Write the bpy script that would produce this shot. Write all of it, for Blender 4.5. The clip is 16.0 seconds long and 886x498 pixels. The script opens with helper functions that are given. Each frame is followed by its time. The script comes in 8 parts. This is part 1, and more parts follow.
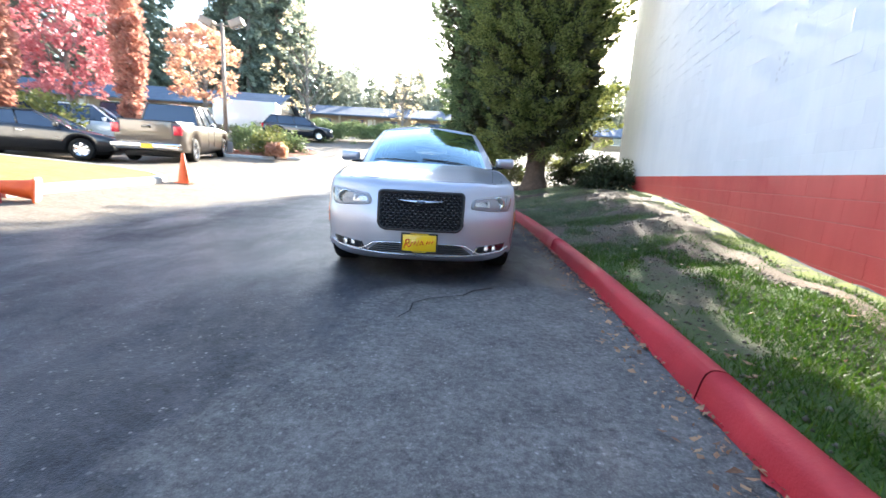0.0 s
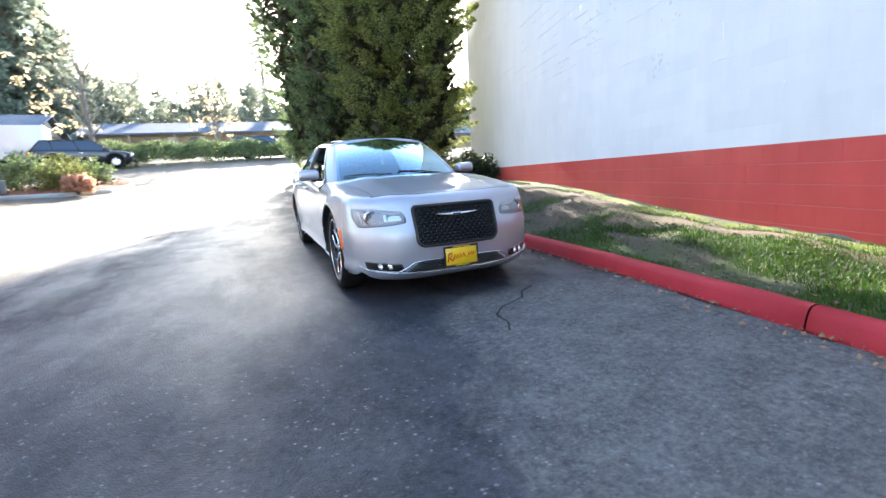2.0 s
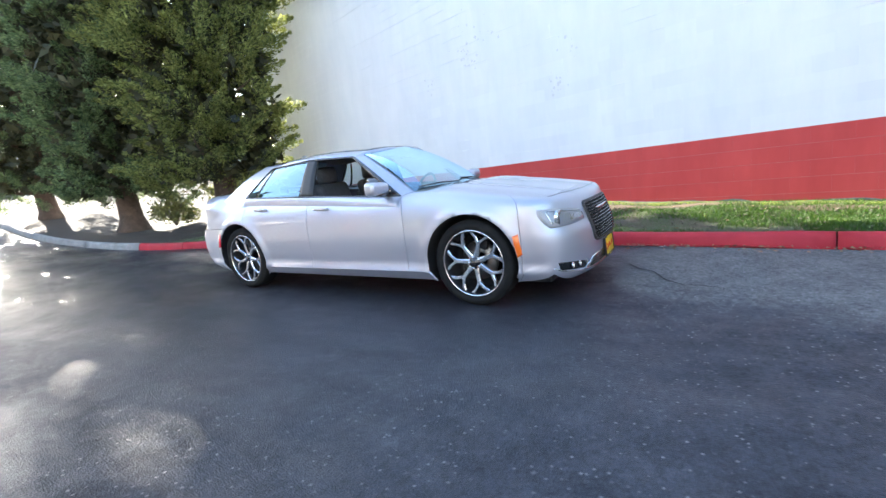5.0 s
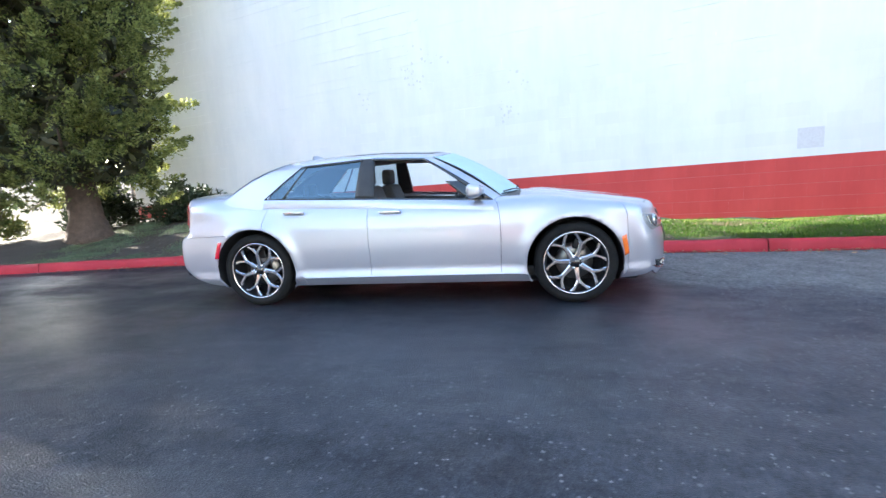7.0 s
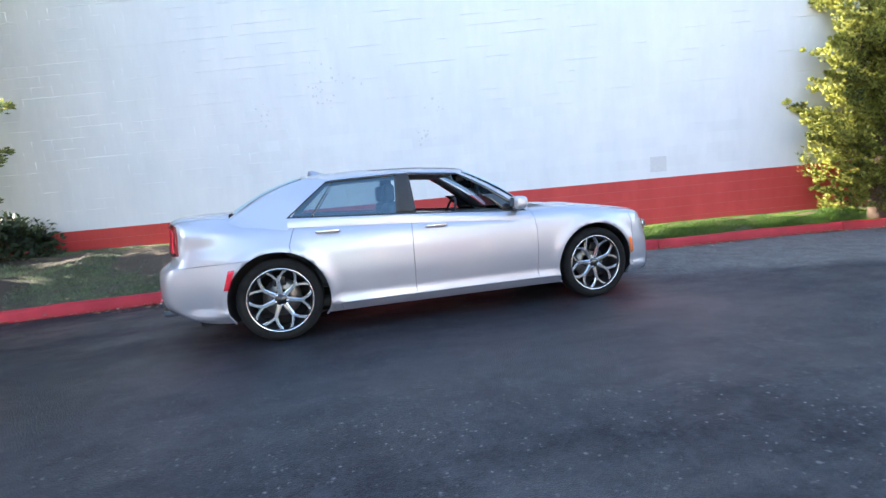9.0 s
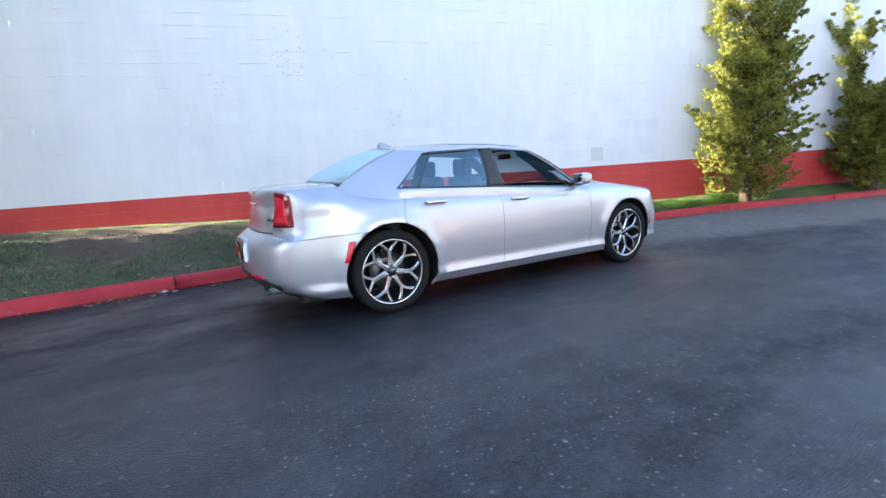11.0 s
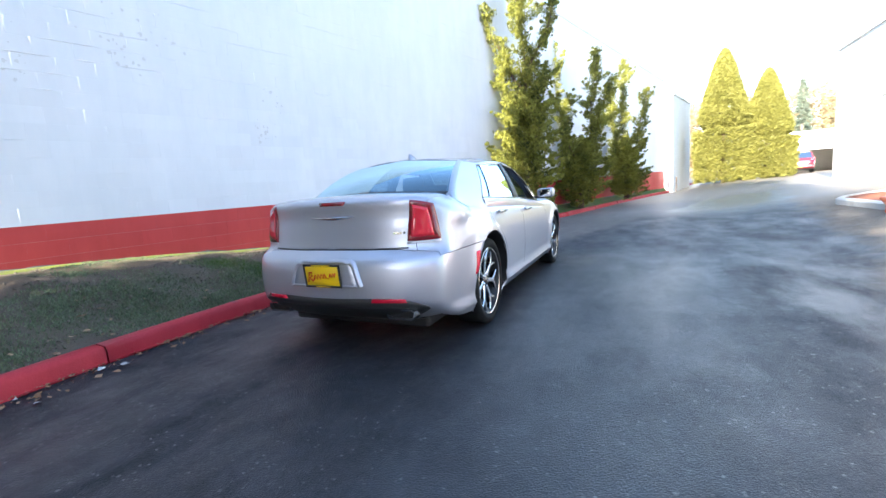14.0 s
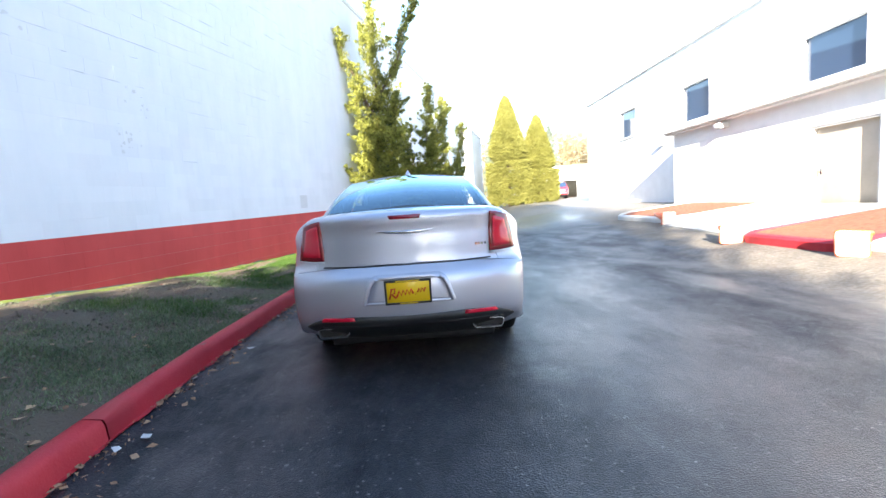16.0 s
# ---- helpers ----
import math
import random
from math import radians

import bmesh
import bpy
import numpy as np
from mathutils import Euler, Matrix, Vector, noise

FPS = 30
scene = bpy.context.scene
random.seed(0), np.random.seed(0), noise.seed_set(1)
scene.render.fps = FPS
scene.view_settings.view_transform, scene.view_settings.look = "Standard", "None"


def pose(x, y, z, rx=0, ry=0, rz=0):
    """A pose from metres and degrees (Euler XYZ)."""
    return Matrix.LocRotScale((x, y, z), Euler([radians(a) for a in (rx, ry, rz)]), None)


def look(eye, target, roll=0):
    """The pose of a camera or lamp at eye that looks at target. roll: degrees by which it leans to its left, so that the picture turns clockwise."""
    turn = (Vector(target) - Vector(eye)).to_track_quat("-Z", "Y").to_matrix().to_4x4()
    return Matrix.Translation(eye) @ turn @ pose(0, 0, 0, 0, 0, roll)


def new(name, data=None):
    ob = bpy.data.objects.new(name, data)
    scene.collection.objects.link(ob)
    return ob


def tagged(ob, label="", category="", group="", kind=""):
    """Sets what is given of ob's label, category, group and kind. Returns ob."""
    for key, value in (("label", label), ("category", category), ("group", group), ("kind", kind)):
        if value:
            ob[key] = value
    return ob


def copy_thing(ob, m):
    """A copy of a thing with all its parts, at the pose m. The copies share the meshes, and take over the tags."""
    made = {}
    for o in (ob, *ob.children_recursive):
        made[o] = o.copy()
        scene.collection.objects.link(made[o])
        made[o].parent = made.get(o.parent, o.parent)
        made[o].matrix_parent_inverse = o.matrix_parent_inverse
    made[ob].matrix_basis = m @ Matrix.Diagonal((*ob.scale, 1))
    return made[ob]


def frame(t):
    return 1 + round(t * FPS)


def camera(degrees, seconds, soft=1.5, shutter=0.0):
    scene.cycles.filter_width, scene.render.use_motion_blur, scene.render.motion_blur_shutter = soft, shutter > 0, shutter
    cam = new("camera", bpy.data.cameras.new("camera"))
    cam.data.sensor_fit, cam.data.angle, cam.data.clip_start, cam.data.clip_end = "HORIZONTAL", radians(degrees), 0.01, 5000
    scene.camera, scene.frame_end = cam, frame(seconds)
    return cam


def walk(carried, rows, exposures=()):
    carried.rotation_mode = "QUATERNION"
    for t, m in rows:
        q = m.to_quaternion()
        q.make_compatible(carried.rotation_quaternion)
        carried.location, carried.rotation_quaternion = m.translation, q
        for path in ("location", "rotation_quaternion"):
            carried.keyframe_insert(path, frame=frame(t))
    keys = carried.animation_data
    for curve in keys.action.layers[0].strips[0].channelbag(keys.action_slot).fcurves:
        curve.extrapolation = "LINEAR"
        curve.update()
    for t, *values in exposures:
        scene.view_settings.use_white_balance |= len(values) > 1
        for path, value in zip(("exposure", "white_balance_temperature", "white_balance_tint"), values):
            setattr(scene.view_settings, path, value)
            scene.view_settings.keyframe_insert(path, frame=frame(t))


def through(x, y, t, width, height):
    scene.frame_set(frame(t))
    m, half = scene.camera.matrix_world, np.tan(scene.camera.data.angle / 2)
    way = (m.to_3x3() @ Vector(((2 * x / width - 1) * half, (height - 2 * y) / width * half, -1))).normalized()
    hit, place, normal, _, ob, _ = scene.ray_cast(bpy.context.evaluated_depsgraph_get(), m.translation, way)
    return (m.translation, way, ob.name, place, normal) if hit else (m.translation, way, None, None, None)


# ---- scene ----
cam = camera(90.2, 16.0, 1.5, 0.3)

PATH = [
    (0, (0.111, -3.608, 1.02), (0.153, -1.647, 0.633), 3.3),
    (0.5, (-0.179, -3.598, 1.033), (0.092, -1.653, 0.652), 5.4),
    (1, (-0.58, -3.505, 1.04), (-0.204, -1.572, 0.686), 2.8),
    (1.5, (-1.017, -3.304, 1.063), (-0.515, -1.404, 0.694), 0.8),
    (2, (-1.519, -3.155, 1.063), (-0.747, -1.347, 0.693), -3.0),
    (2.5, (-1.999, -2.887, 1.068), (-1.083, -1.146, 0.709), -4.4),
    (3, (-2.485, -2.591, 1.063), (-1.404, -0.947, 0.706), -3.4),
    (3.5, (-2.924, -2.196, 1.058), (-1.676, -0.685, 0.657), -3.8),
    (4, (-3.296, -1.784, 1.124), (-1.886, -0.415, 0.754), -2.4),
    (4.5, (-3.669, -1.338, 1.129), (-2.102, -0.157, 0.746), -6.3),
    (5, (-3.934, -0.82, 1.168), (-2.282, 0.246, 0.8), -6.6),
    (5.2, (-4.062, -0.642, 1.15), (-2.353, 0.343, 0.822), -6.0),
    (7.3, (-4.856, 1.662, 1.168), (-2.898, 1.926, 0.857), -3.5),
    (7.5, (-4.902, 1.853, 1.174), (-2.935, 2.055, 0.876), -3.7),
    (8, (-4.938, 2.41, 1.19), (-2.959, 2.409, 0.904), -4.4),
    (8.5, (-4.854, 2.916, 1.179), (-2.881, 2.733, 0.909), -3.1),
    (9, (-4.802, 3.451, 1.176), (-2.875, 2.98, 0.923), -4.1),
    (9.5, (-4.635, 3.974, 1.161), (-2.734, 3.413, 0.893), -4.4),
    (9.7, (-4.579, 4.165, 1.203), (-2.694, 3.563, 0.91), -3.0),
    (11.8, (-3.74, 6.074, 1.13), (-2.186, 4.861, 0.794), -3.6),
    (12, (-3.575, 6.197, 1.134), (-2.055, 4.941, 0.799), -3.0),
    (12.5, (-3.253, 6.586, 1.11), (-1.889, 5.156, 0.799), -2.3),
    (13, (-2.875, 6.93, 1.121), (-1.645, 5.383, 0.814), -3.4),
    (13.5, (-2.44, 7.174, 1.127), (-1.349, 5.522, 0.845), -3.3),
    (14, (-2.01, 7.417, 1.116), (-1.195, 5.609, 0.861), -3.4),
    (14.5, (-1.544, 7.559, 1.107), (-0.877, 5.69, 0.854), -2.4),
    (15, (-1.106, 7.752, 1.123), (-0.709, 5.81, 0.857), -2.9),
    (15.5, (-0.639, 7.819, 1.139), (-0.459, 5.843, 0.888), -4.8),
    (16, (-0.171, 7.871, 1.141), (-0.231, 5.882, 0.941), -3.8),
]
EXPOSURES = [(0, 2.75), (4.0, 2.75), (5.0, 2.9), (7.4, 3.05), (8.0, 2.98), (8.8, 2.75), (16, 2.75)]
walk(cam, [(t, look(eye, aim, roll)) for t, eye, aim, roll in PATH], EXPOSURES)

# ---- light ----
SUN = Vector((0.2458, 1.0, 0.0)).normalized() * math.cos(radians(18.9)) + Vector((0, 0, math.sin(radians(18.9))))
world = bpy.data.worlds.new("sky")
scene.world = world
world.use_nodes = True
sky = world.node_tree.nodes.new("ShaderNodeTexSky")
sky.sky_type, sky.sun_disc = "NISHITA", False
sky.sun_elevation, sky.sun_rotation = radians(18.9), math.atan2(SUN.x, SUN.y)
sky.air_density, sky.dust_density, sky.ozone_density = 1.0, 0.8, 1.3
world.node_tree.links.new(sky.outputs[0], world.node_tree.nodes["Background"].inputs[0])
world.node_tree.nodes["Background"].inputs[1].default_value = 0.14
sun_data = bpy.data.lights.new("sun", "SUN")
sun_data.energy, sun_data.angle, sun_data.color = 5.0, radians(0.6), (1.0, 0.93, 0.82)
sun = new("sun", sun_data)
sun.matrix_world = look(SUN * 60, (0, 0, 0))

# ---- materials ----
def nodes_of(name):
    m = bpy.data.materials.new(name)
    m.use_nodes = True
    return m, m.node_tree.nodes, m.node_tree.links, m.node_tree.nodes["Principled BSDF"]


def noise_tex(nt, scale, detail=4.0, rough=0.6, vec=None):
    n = nt.nodes.new("ShaderNodeTexNoise")
    n.inputs["Scale"].default_value, n.inputs["Detail"].default_value, n.inputs["Roughness"].default_value = scale, detail, rough
    if vec is not None:
        nt.links.new(vec, n.inputs["Vector"])
    return n


def ramp(nt, fac, stops):
    r = nt.nodes.new("ShaderNodeValToRGB")
    while len(r.color_ramp.elements) < len(stops):
        r.color_ramp.elements.new(0.5)
    for e, (p, c) in zip(r.color_ramp.elements, stops):
        e.position, e.color = p, (*c, 1) if len(c) == 3 else c
    nt.links.new(fac, r.inputs[0])
    return r


def mix_col(nt, fac, a, b, mode="MIX"):
    n = nt.nodes.new("ShaderNodeMix")
    n.data_type, n.blend_type = "RGBA", mode
    for sock, v in ((n.inputs[0], fac), (n.inputs[6], a), (n.inputs[7], b)):
        if hasattr(v, "is_linked"):
            nt.links.new(v, sock)
        else:
            sock.default_value = v if isinstance(v, (int, float)) else (*v, 1)
    return n.outputs[2]


def maths(nt, op, a, b=0.0, c=None, clamp=False):
    n = nt.nodes.new("ShaderNodeMath")
    n.operation, n.use_clamp = op, clamp
    for sock, v in zip(n.inputs, (a, b) if c is None else (a, b, c)):
        if hasattr(v, "is_linked"):
            nt.links.new(v, sock)
        else:
            sock.default_value = v
    return n.outputs[0]


def place(nt):
    return nt.nodes.new("ShaderNodeNewGeometry").outputs["Position"]


def bump(nt, bsdf, height, strength, distance):
    b = nt.nodes.new("ShaderNodeBump")
    b.inputs["Strength"].default_value, b.inputs["Distance"].default_value = strength, distance
    nt.links.new(height, b.inputs["Height"])
    nt.links.new(b.outputs[0], bsdf.inputs["Normal"])


def surface(name, c1, c2, scale=6.0, rough=0.6, rough2=None, metal=0.0, relief=0.3, depth=0.004, fine=90.0, local=False, vary=0.0, spec=0.5, coat=0.0):
    """Two colours mixed at two scales of noise, uneven gloss and a fine relief."""
    m, n, l, b = nodes_of(name)
    nt = m.node_tree
    vec = nt.nodes.new("ShaderNodeTexCoord").outputs["Object"] if local else place(nt)
    big, small = noise_tex(nt, scale, 5, 0.6, vec), noise_tex(nt, fine, 3, 0.6, vec)
    fac = maths(nt, "ADD", maths(nt, "MULTIPLY", big.outputs[0], 0.7), maths(nt, "MULTIPLY", small.outputs[0], 0.3))
    col = ramp(nt, fac, ((0.32, c1), (0.68, c2))).outputs[0]
    if vary:
        info = nt.nodes.new("ShaderNodeObjectInfo").outputs["Random"]
        hsv = nt.nodes.new("ShaderNodeHueSaturation")
        l.new(maths(nt, "MULTIPLY_ADD", info, vary, 1 - vary / 2), hsv.inputs["Value"])
        l.new(col, hsv.inputs["Color"])
        col = hsv.outputs[0]
    l.new(col, b.inputs["Base Color"])
    r2 = rough if rough2 is None else rough2
    l.new(maths(nt, "MULTIPLY_ADD", big.outputs[0], r2 - rough, rough), b.inputs["Roughness"])
    b.inputs["Metallic"].default_value, b.inputs["Specular IOR Level"].default_value, b.inputs["Coat Weight"].default_value = metal, spec, coat
    if relief:
        bump(nt, b, fac, relief, depth)
    return m


def plain(name, c, rough=0.4, metal=0.0, coat=0.0, emit=0.0):
    m, n, l, b = nodes_of(name)
    b.inputs["Base Color"].default_value, b.inputs["Roughness"].default_value, b.inputs["Metallic"].default_value = (*c, 1), rough, metal
    b.inputs["Coat Weight"].default_value = coat
    if emit:
        b.inputs["Emission Color"].default_value, b.inputs["Emission Strength"].default_value = (*c, 1), emit
    return m


def pane_glass(name, tint, gloss=0.02, most=1.0, coat=(1.0, 1.0, 1.0)):
    """A thin pane: it lets tinted light through and mirrors more at flat angles; coat puts sky blue into the mirrored
    light.
    """
    m, n, l, b = nodes_of(name)
    nt = m.node_tree
    n.remove(b)
    see, shine, mix, face = n.new("ShaderNodeBsdfTransparent"), n.new("ShaderNodeBsdfGlossy"), n.new("ShaderNodeMixShader"), n.new("ShaderNodeLayerWeight")
    see.inputs[0].default_value, shine.inputs["Roughness"].default_value, face.inputs[0].default_value = (*tint, 1), gloss, 0.5
    shine.inputs["Color"].default_value = (*coat, 1)
    flat = maths(nt, "POWER", face.outputs["Facing"], 4.0)
    l.new(maths(nt, "MULTIPLY", maths(nt, "MULTIPLY_ADD", flat, 0.95, 0.043), most * 1.6, clamp=True), mix.inputs[0])
    l.new(see.outputs[0], mix.inputs[1])
    l.new(shine.outputs[0], mix.inputs[2])
    l.new(mix.outputs[0], n["Material Output"].inputs[0])
    return m


def car_paint(name, c, metal=0.55, rough=0.3):
    m, n, l, b = nodes_of(name)
    nt = m.node_tree
    vec = nt.nodes.new("ShaderNodeTexCoord").outputs["Object"]
    dirt = noise_tex(nt, 2.5, 5, 0.65, vec)
    c2 = tuple(v * 0.93 for v in c)
    base = mix_col(nt, dirt.outputs[0], c2, c)
    l.new(base, b.inputs["Base Color"])
    l.new(maths(nt, "MULTIPLY_ADD", dirt.outputs[0], 0.12, rough - 0.06), b.inputs["Roughness"])
    b.inputs["Metallic"].default_value, b.inputs["Coat Weight"].default_value, b.inputs["Coat Roughness"].default_value = metal, 1.0, 0.04
    return m


def leaf_mat(name, dark, light, through=0.35, rough=0.55, size=3.0):
    """Leaves: colour from clump to clump, and light that shines through."""
    m, n, l, b = nodes_of(name)
    nt = m.node_tree
    isle = nt.nodes.new("ShaderNodeNewGeometry").outputs["Random Per Island"]
    big = noise_tex(nt, size, 3, 0.6, place(nt))
    fac = maths(nt, "ADD", maths(nt, "MULTIPLY", big.outputs[0], 0.7), maths(nt, "MULTIPLY", isle, 0.4))
    col = ramp(nt, fac, ((0.3, dark), (0.75, light))).outputs[0]
    l.new(col, b.inputs["Base Color"])
    b.inputs["Roughness"].default_value, b.inputs["Specular IOR Level"].default_value = rough, 0.3
    tr, mix = n.new("ShaderNodeBsdfTranslucent"), n.new("ShaderNodeMixShader")
    l.new(col, tr.inputs[0])
    mix.inputs[0].default_value = through
    l.new(b.outputs[0], mix.inputs[1])
    l.new(tr.outputs[0], mix.inputs[2])
    l.new(mix.outputs[0], n["Material Output"].inputs[0])
    return m


def asphalt_mat():
    """Old asphalt: stones in dark binder, pale dry stretches by the kerb and across the drive, damp glossy streaks
    between, sunlight painted paler on the far side.
    """
    m, n, l, b = nodes_of("asphalt")
    nt = m.node_tree
    pos = place(nt)
    sep = n.new("ShaderNodeSeparateXYZ")
    l.new(pos, sep.inputs[0])
    x, y = sep.outputs[0], sep.outputs[1]
    wob = noise_tex(nt, 1.6, 8, 0.72, pos).outputs[0]
    w = maths(nt, "MULTIPLY_ADD", wob, 1.5, -0.75)
    # the dry stretch lies between a slanting edge and the kerb, in front of the bumper
    e1 = maths(nt, "ADD", maths(nt, "MULTIPLY_ADD", y, -0.28, 0.35), x)
    d1 = maths(nt, "MULTIPLY_ADD", maths(nt, "ADD", e1, w), 3.2, 0.0, clamp=True)
    d2 = maths(nt, "MULTIPLY_ADD", maths(nt, "ADD", maths(nt, "MULTIPLY", y, -1.0), maths(nt, "MULTIPLY", w, 0.8)), 2.2, 0.3, clamp=True)
    near = maths(nt, "MULTIPLY", d1, d2)
    # far half of the drive and car park: sunlight put in as paler colour
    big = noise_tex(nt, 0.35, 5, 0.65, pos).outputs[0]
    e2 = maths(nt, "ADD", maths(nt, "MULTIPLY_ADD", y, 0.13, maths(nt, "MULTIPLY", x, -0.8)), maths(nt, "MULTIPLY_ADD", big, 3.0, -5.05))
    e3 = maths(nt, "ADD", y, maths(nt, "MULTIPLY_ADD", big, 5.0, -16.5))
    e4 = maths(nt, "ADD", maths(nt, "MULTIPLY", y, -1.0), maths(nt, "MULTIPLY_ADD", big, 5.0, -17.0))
    sun_area = maths(nt, "MAXIMUM", maths(nt, "MULTIPLY_ADD", e2, 1.9, 0.0, clamp=True), maths(nt, "MULTIPLY_ADD", maths(nt, "MAXIMUM", e3, e4), 0.4, 0.0, clamp=True))
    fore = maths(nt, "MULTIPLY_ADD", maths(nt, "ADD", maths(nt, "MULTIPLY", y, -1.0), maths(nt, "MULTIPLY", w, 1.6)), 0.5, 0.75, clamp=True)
    patchy = maths(nt, "MULTIPLY", ramp(nt, noise_tex(nt, 0.3, 6, 0.68, pos).outputs[0], ((0.5, (0, 0, 0)), (0.64, (1, 1, 1)))).outputs[0], maths(nt, "MULTIPLY", fore, 0.2))
    # the painted sun area counts as dry too
    dry = maths(nt, "MAXIMUM", near, maths(nt, "MAXIMUM", patchy, sun_area))
    # damp streaks drawn out along the road
    mp = n.new("ShaderNodeMapping")
    mp.inputs["Scale"].default_value, mp.inputs["Rotation"].default_value = (1.0, 0.4, 1.0), (0, 0, radians(-10))
    l.new(pos, mp.inputs[0])
    streak = noise_tex(nt, 1.3, 7, 0.66, mp.outputs[0]).outputs[0]
    patch = noise_tex(nt, 0.6, 7, 0.7, pos).outputs[0]
    damp = ramp(nt, maths(nt, "ADD", maths(nt, "MULTIPLY", streak, 0.65), maths(nt, "MULTIPLY", patch, 0.35)), ((0.42, (0, 0, 0)), (0.58, (1, 1, 1)))).outputs[0]
    # a wetter lane beside and behind the car
    b1 = maths(nt, "MULTIPLY_ADD", maths(nt, "ADD", y, w), 0.5, 0.7, clamp=True)
    b2 = maths(nt, "MULTIPLY_ADD", maths(nt, "ADD", maths(nt, "MULTIPLY", x, -1.0), w), 0.9, -0.05, clamp=True)
    b3 = maths(nt, "MULTIPLY_ADD", maths(nt, "ADD", x, w), 0.9, 3.0, clamp=True)
    lane = maths(nt, "MULTIPLY", maths(nt, "MULTIPLY", b1, b2), maths(nt, "MULTIPLY_ADD", damp, 0.5, 0.48))
    lane = maths(nt, "MULTIPLY", lane, b3, clamp=True)
    lane = maths(nt, "MAXIMUM", lane, maths(nt, "MULTIPLY_ADD", maths(nt, "SUBTRACT", w, y), 0.25, -1.5, clamp=True))
    # two sizes of stone, the larger worn bright
    stone, chip, cobble = n.new("ShaderNodeTexVoronoi"), n.new("ShaderNodeTexVoronoi"), n.new("ShaderNodeTexVoronoi")
    for node, sc in ((stone, 120), (chip, 55), (cobble, 27)):
        node.inputs["Scale"].default_value = sc
        l.new(pos, node.inputs["Vector"])
    pale = ramp(nt, stone.outputs["Color"], ((0.55, (0, 0, 0)), (0.95, (1, 1, 1)))).outputs[0]
    worn = maths(nt, "MULTIPLY", ramp(nt, chip.outputs["Color"], ((0.80, (0, 0, 0)), (0.90, (1, 1, 1)))).outputs[0], ramp(nt, chip.outputs["Distance"], ((0.25, (1, 1, 1)), (0.5, (0, 0, 0)))).outputs[0])
    grain = noise_tex(nt, 240, 2, 0.6, pos).outputs[0]
    blot = noise_tex(nt, 4.0, 8, 0.75, pos).outputs[0]
    blot2 = ramp(nt, blot, ((0.33, (0, 0, 0)), (0.67, (1, 1, 1)))).outputs[0]
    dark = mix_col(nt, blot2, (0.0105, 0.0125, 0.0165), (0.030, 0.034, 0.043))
    # lighter before and beside the car: road sheen put into the colour
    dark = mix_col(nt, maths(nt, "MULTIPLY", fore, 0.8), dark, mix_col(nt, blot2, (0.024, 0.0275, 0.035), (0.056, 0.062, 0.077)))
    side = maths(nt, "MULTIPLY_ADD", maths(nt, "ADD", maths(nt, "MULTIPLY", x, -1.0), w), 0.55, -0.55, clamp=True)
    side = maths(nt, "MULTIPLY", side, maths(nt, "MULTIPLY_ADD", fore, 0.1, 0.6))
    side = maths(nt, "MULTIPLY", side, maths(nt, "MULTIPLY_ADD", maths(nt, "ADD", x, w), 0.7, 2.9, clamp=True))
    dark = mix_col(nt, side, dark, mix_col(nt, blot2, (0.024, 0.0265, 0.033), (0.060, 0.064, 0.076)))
    light = mix_col(nt, blot2, (0.079, 0.077, 0.077), (0.168, 0.164, 0.16))
    # painted sun tone, paler again at the drive's far end
    sunlit_tint = mix_col(nt, blot2, (0.15, 0.122, 0.092), (0.235, 0.195, 0.15))
    sunlit_tint = mix_col(nt, maths(nt, "MULTIPLY_ADD", e4, 0.4, 0.0, clamp=True), sunlit_tint, mix_col(nt, blot2, (0.15, 0.13, 0.105), (0.24, 0.21, 0.17)))
    base = mix_col(nt, dry, dark, light)
    base = mix_col(nt, sun_area, base, sunlit_tint)
    base = mix_col(nt, maths(nt, "MULTIPLY", pale, 0.6), base, mix_col(nt, dry, (0.055, 0.056, 0.06), (0.2, 0.195, 0.19)))
    base = mix_col(nt, maths(nt, "MULTIPLY", worn, 0.62), base, (0.30, 0.297, 0.294))
    large = maths(nt, "MULTIPLY", ramp(nt, cobble.outputs["Color"], ((0.84, (0, 0, 0)), (0.90, (1, 1, 1)))).outputs[0], ramp(nt, cobble.outputs["Distance"], ((0.16, (1, 1, 1)), (0.36, (0, 0, 0)))).outputs[0])
    base = mix_col(nt, maths(nt, "MULTIPLY", large, maths(nt, "MULTIPLY_ADD", maths(nt, "MAXIMUM", dry, maths(nt, "MULTIPLY", fore, 0.6)), -0.5, 0.55)), base, (0.31, 0.307, 0.30))
    mott = ramp(nt, noise_tex(nt, 26, 6, 0.8, pos).outputs[0], ((0.3, (0.45, 0.45, 0.45)), (0.7, (1.55, 1.55, 1.55)))).outputs[0]
    base = mix_col(nt, 1.0, base, mott, "MULTIPLY")
    # a darker zone behind the car, its colour times 0.76
    full_tone = maths(nt, "MAXIMUM", maths(nt, "MAXIMUM", fore, sun_area), maths(nt, "MULTIPLY_ADD", maths(nt, "ADD", maths(nt, "MULTIPLY", x, -1.0), w), 0.5, -0.9, clamp=True))
    base = mix_col(nt, full_tone, mix_col(nt, 1.0, base, (0.76, 0.76, 0.77), "MULTIPLY"), base)
    spot = noise_tex(nt, 5.0, 6, 0.75, pos).outputs[0]
    oil = ramp(nt, spot, ((0.655, (0, 0, 0)), (0.70, (1, 1, 1)))).outputs[0]
    base = mix_col(nt, maths(nt, "MULTIPLY", oil, 0.6), base, (0.025, 0.025, 0.026))
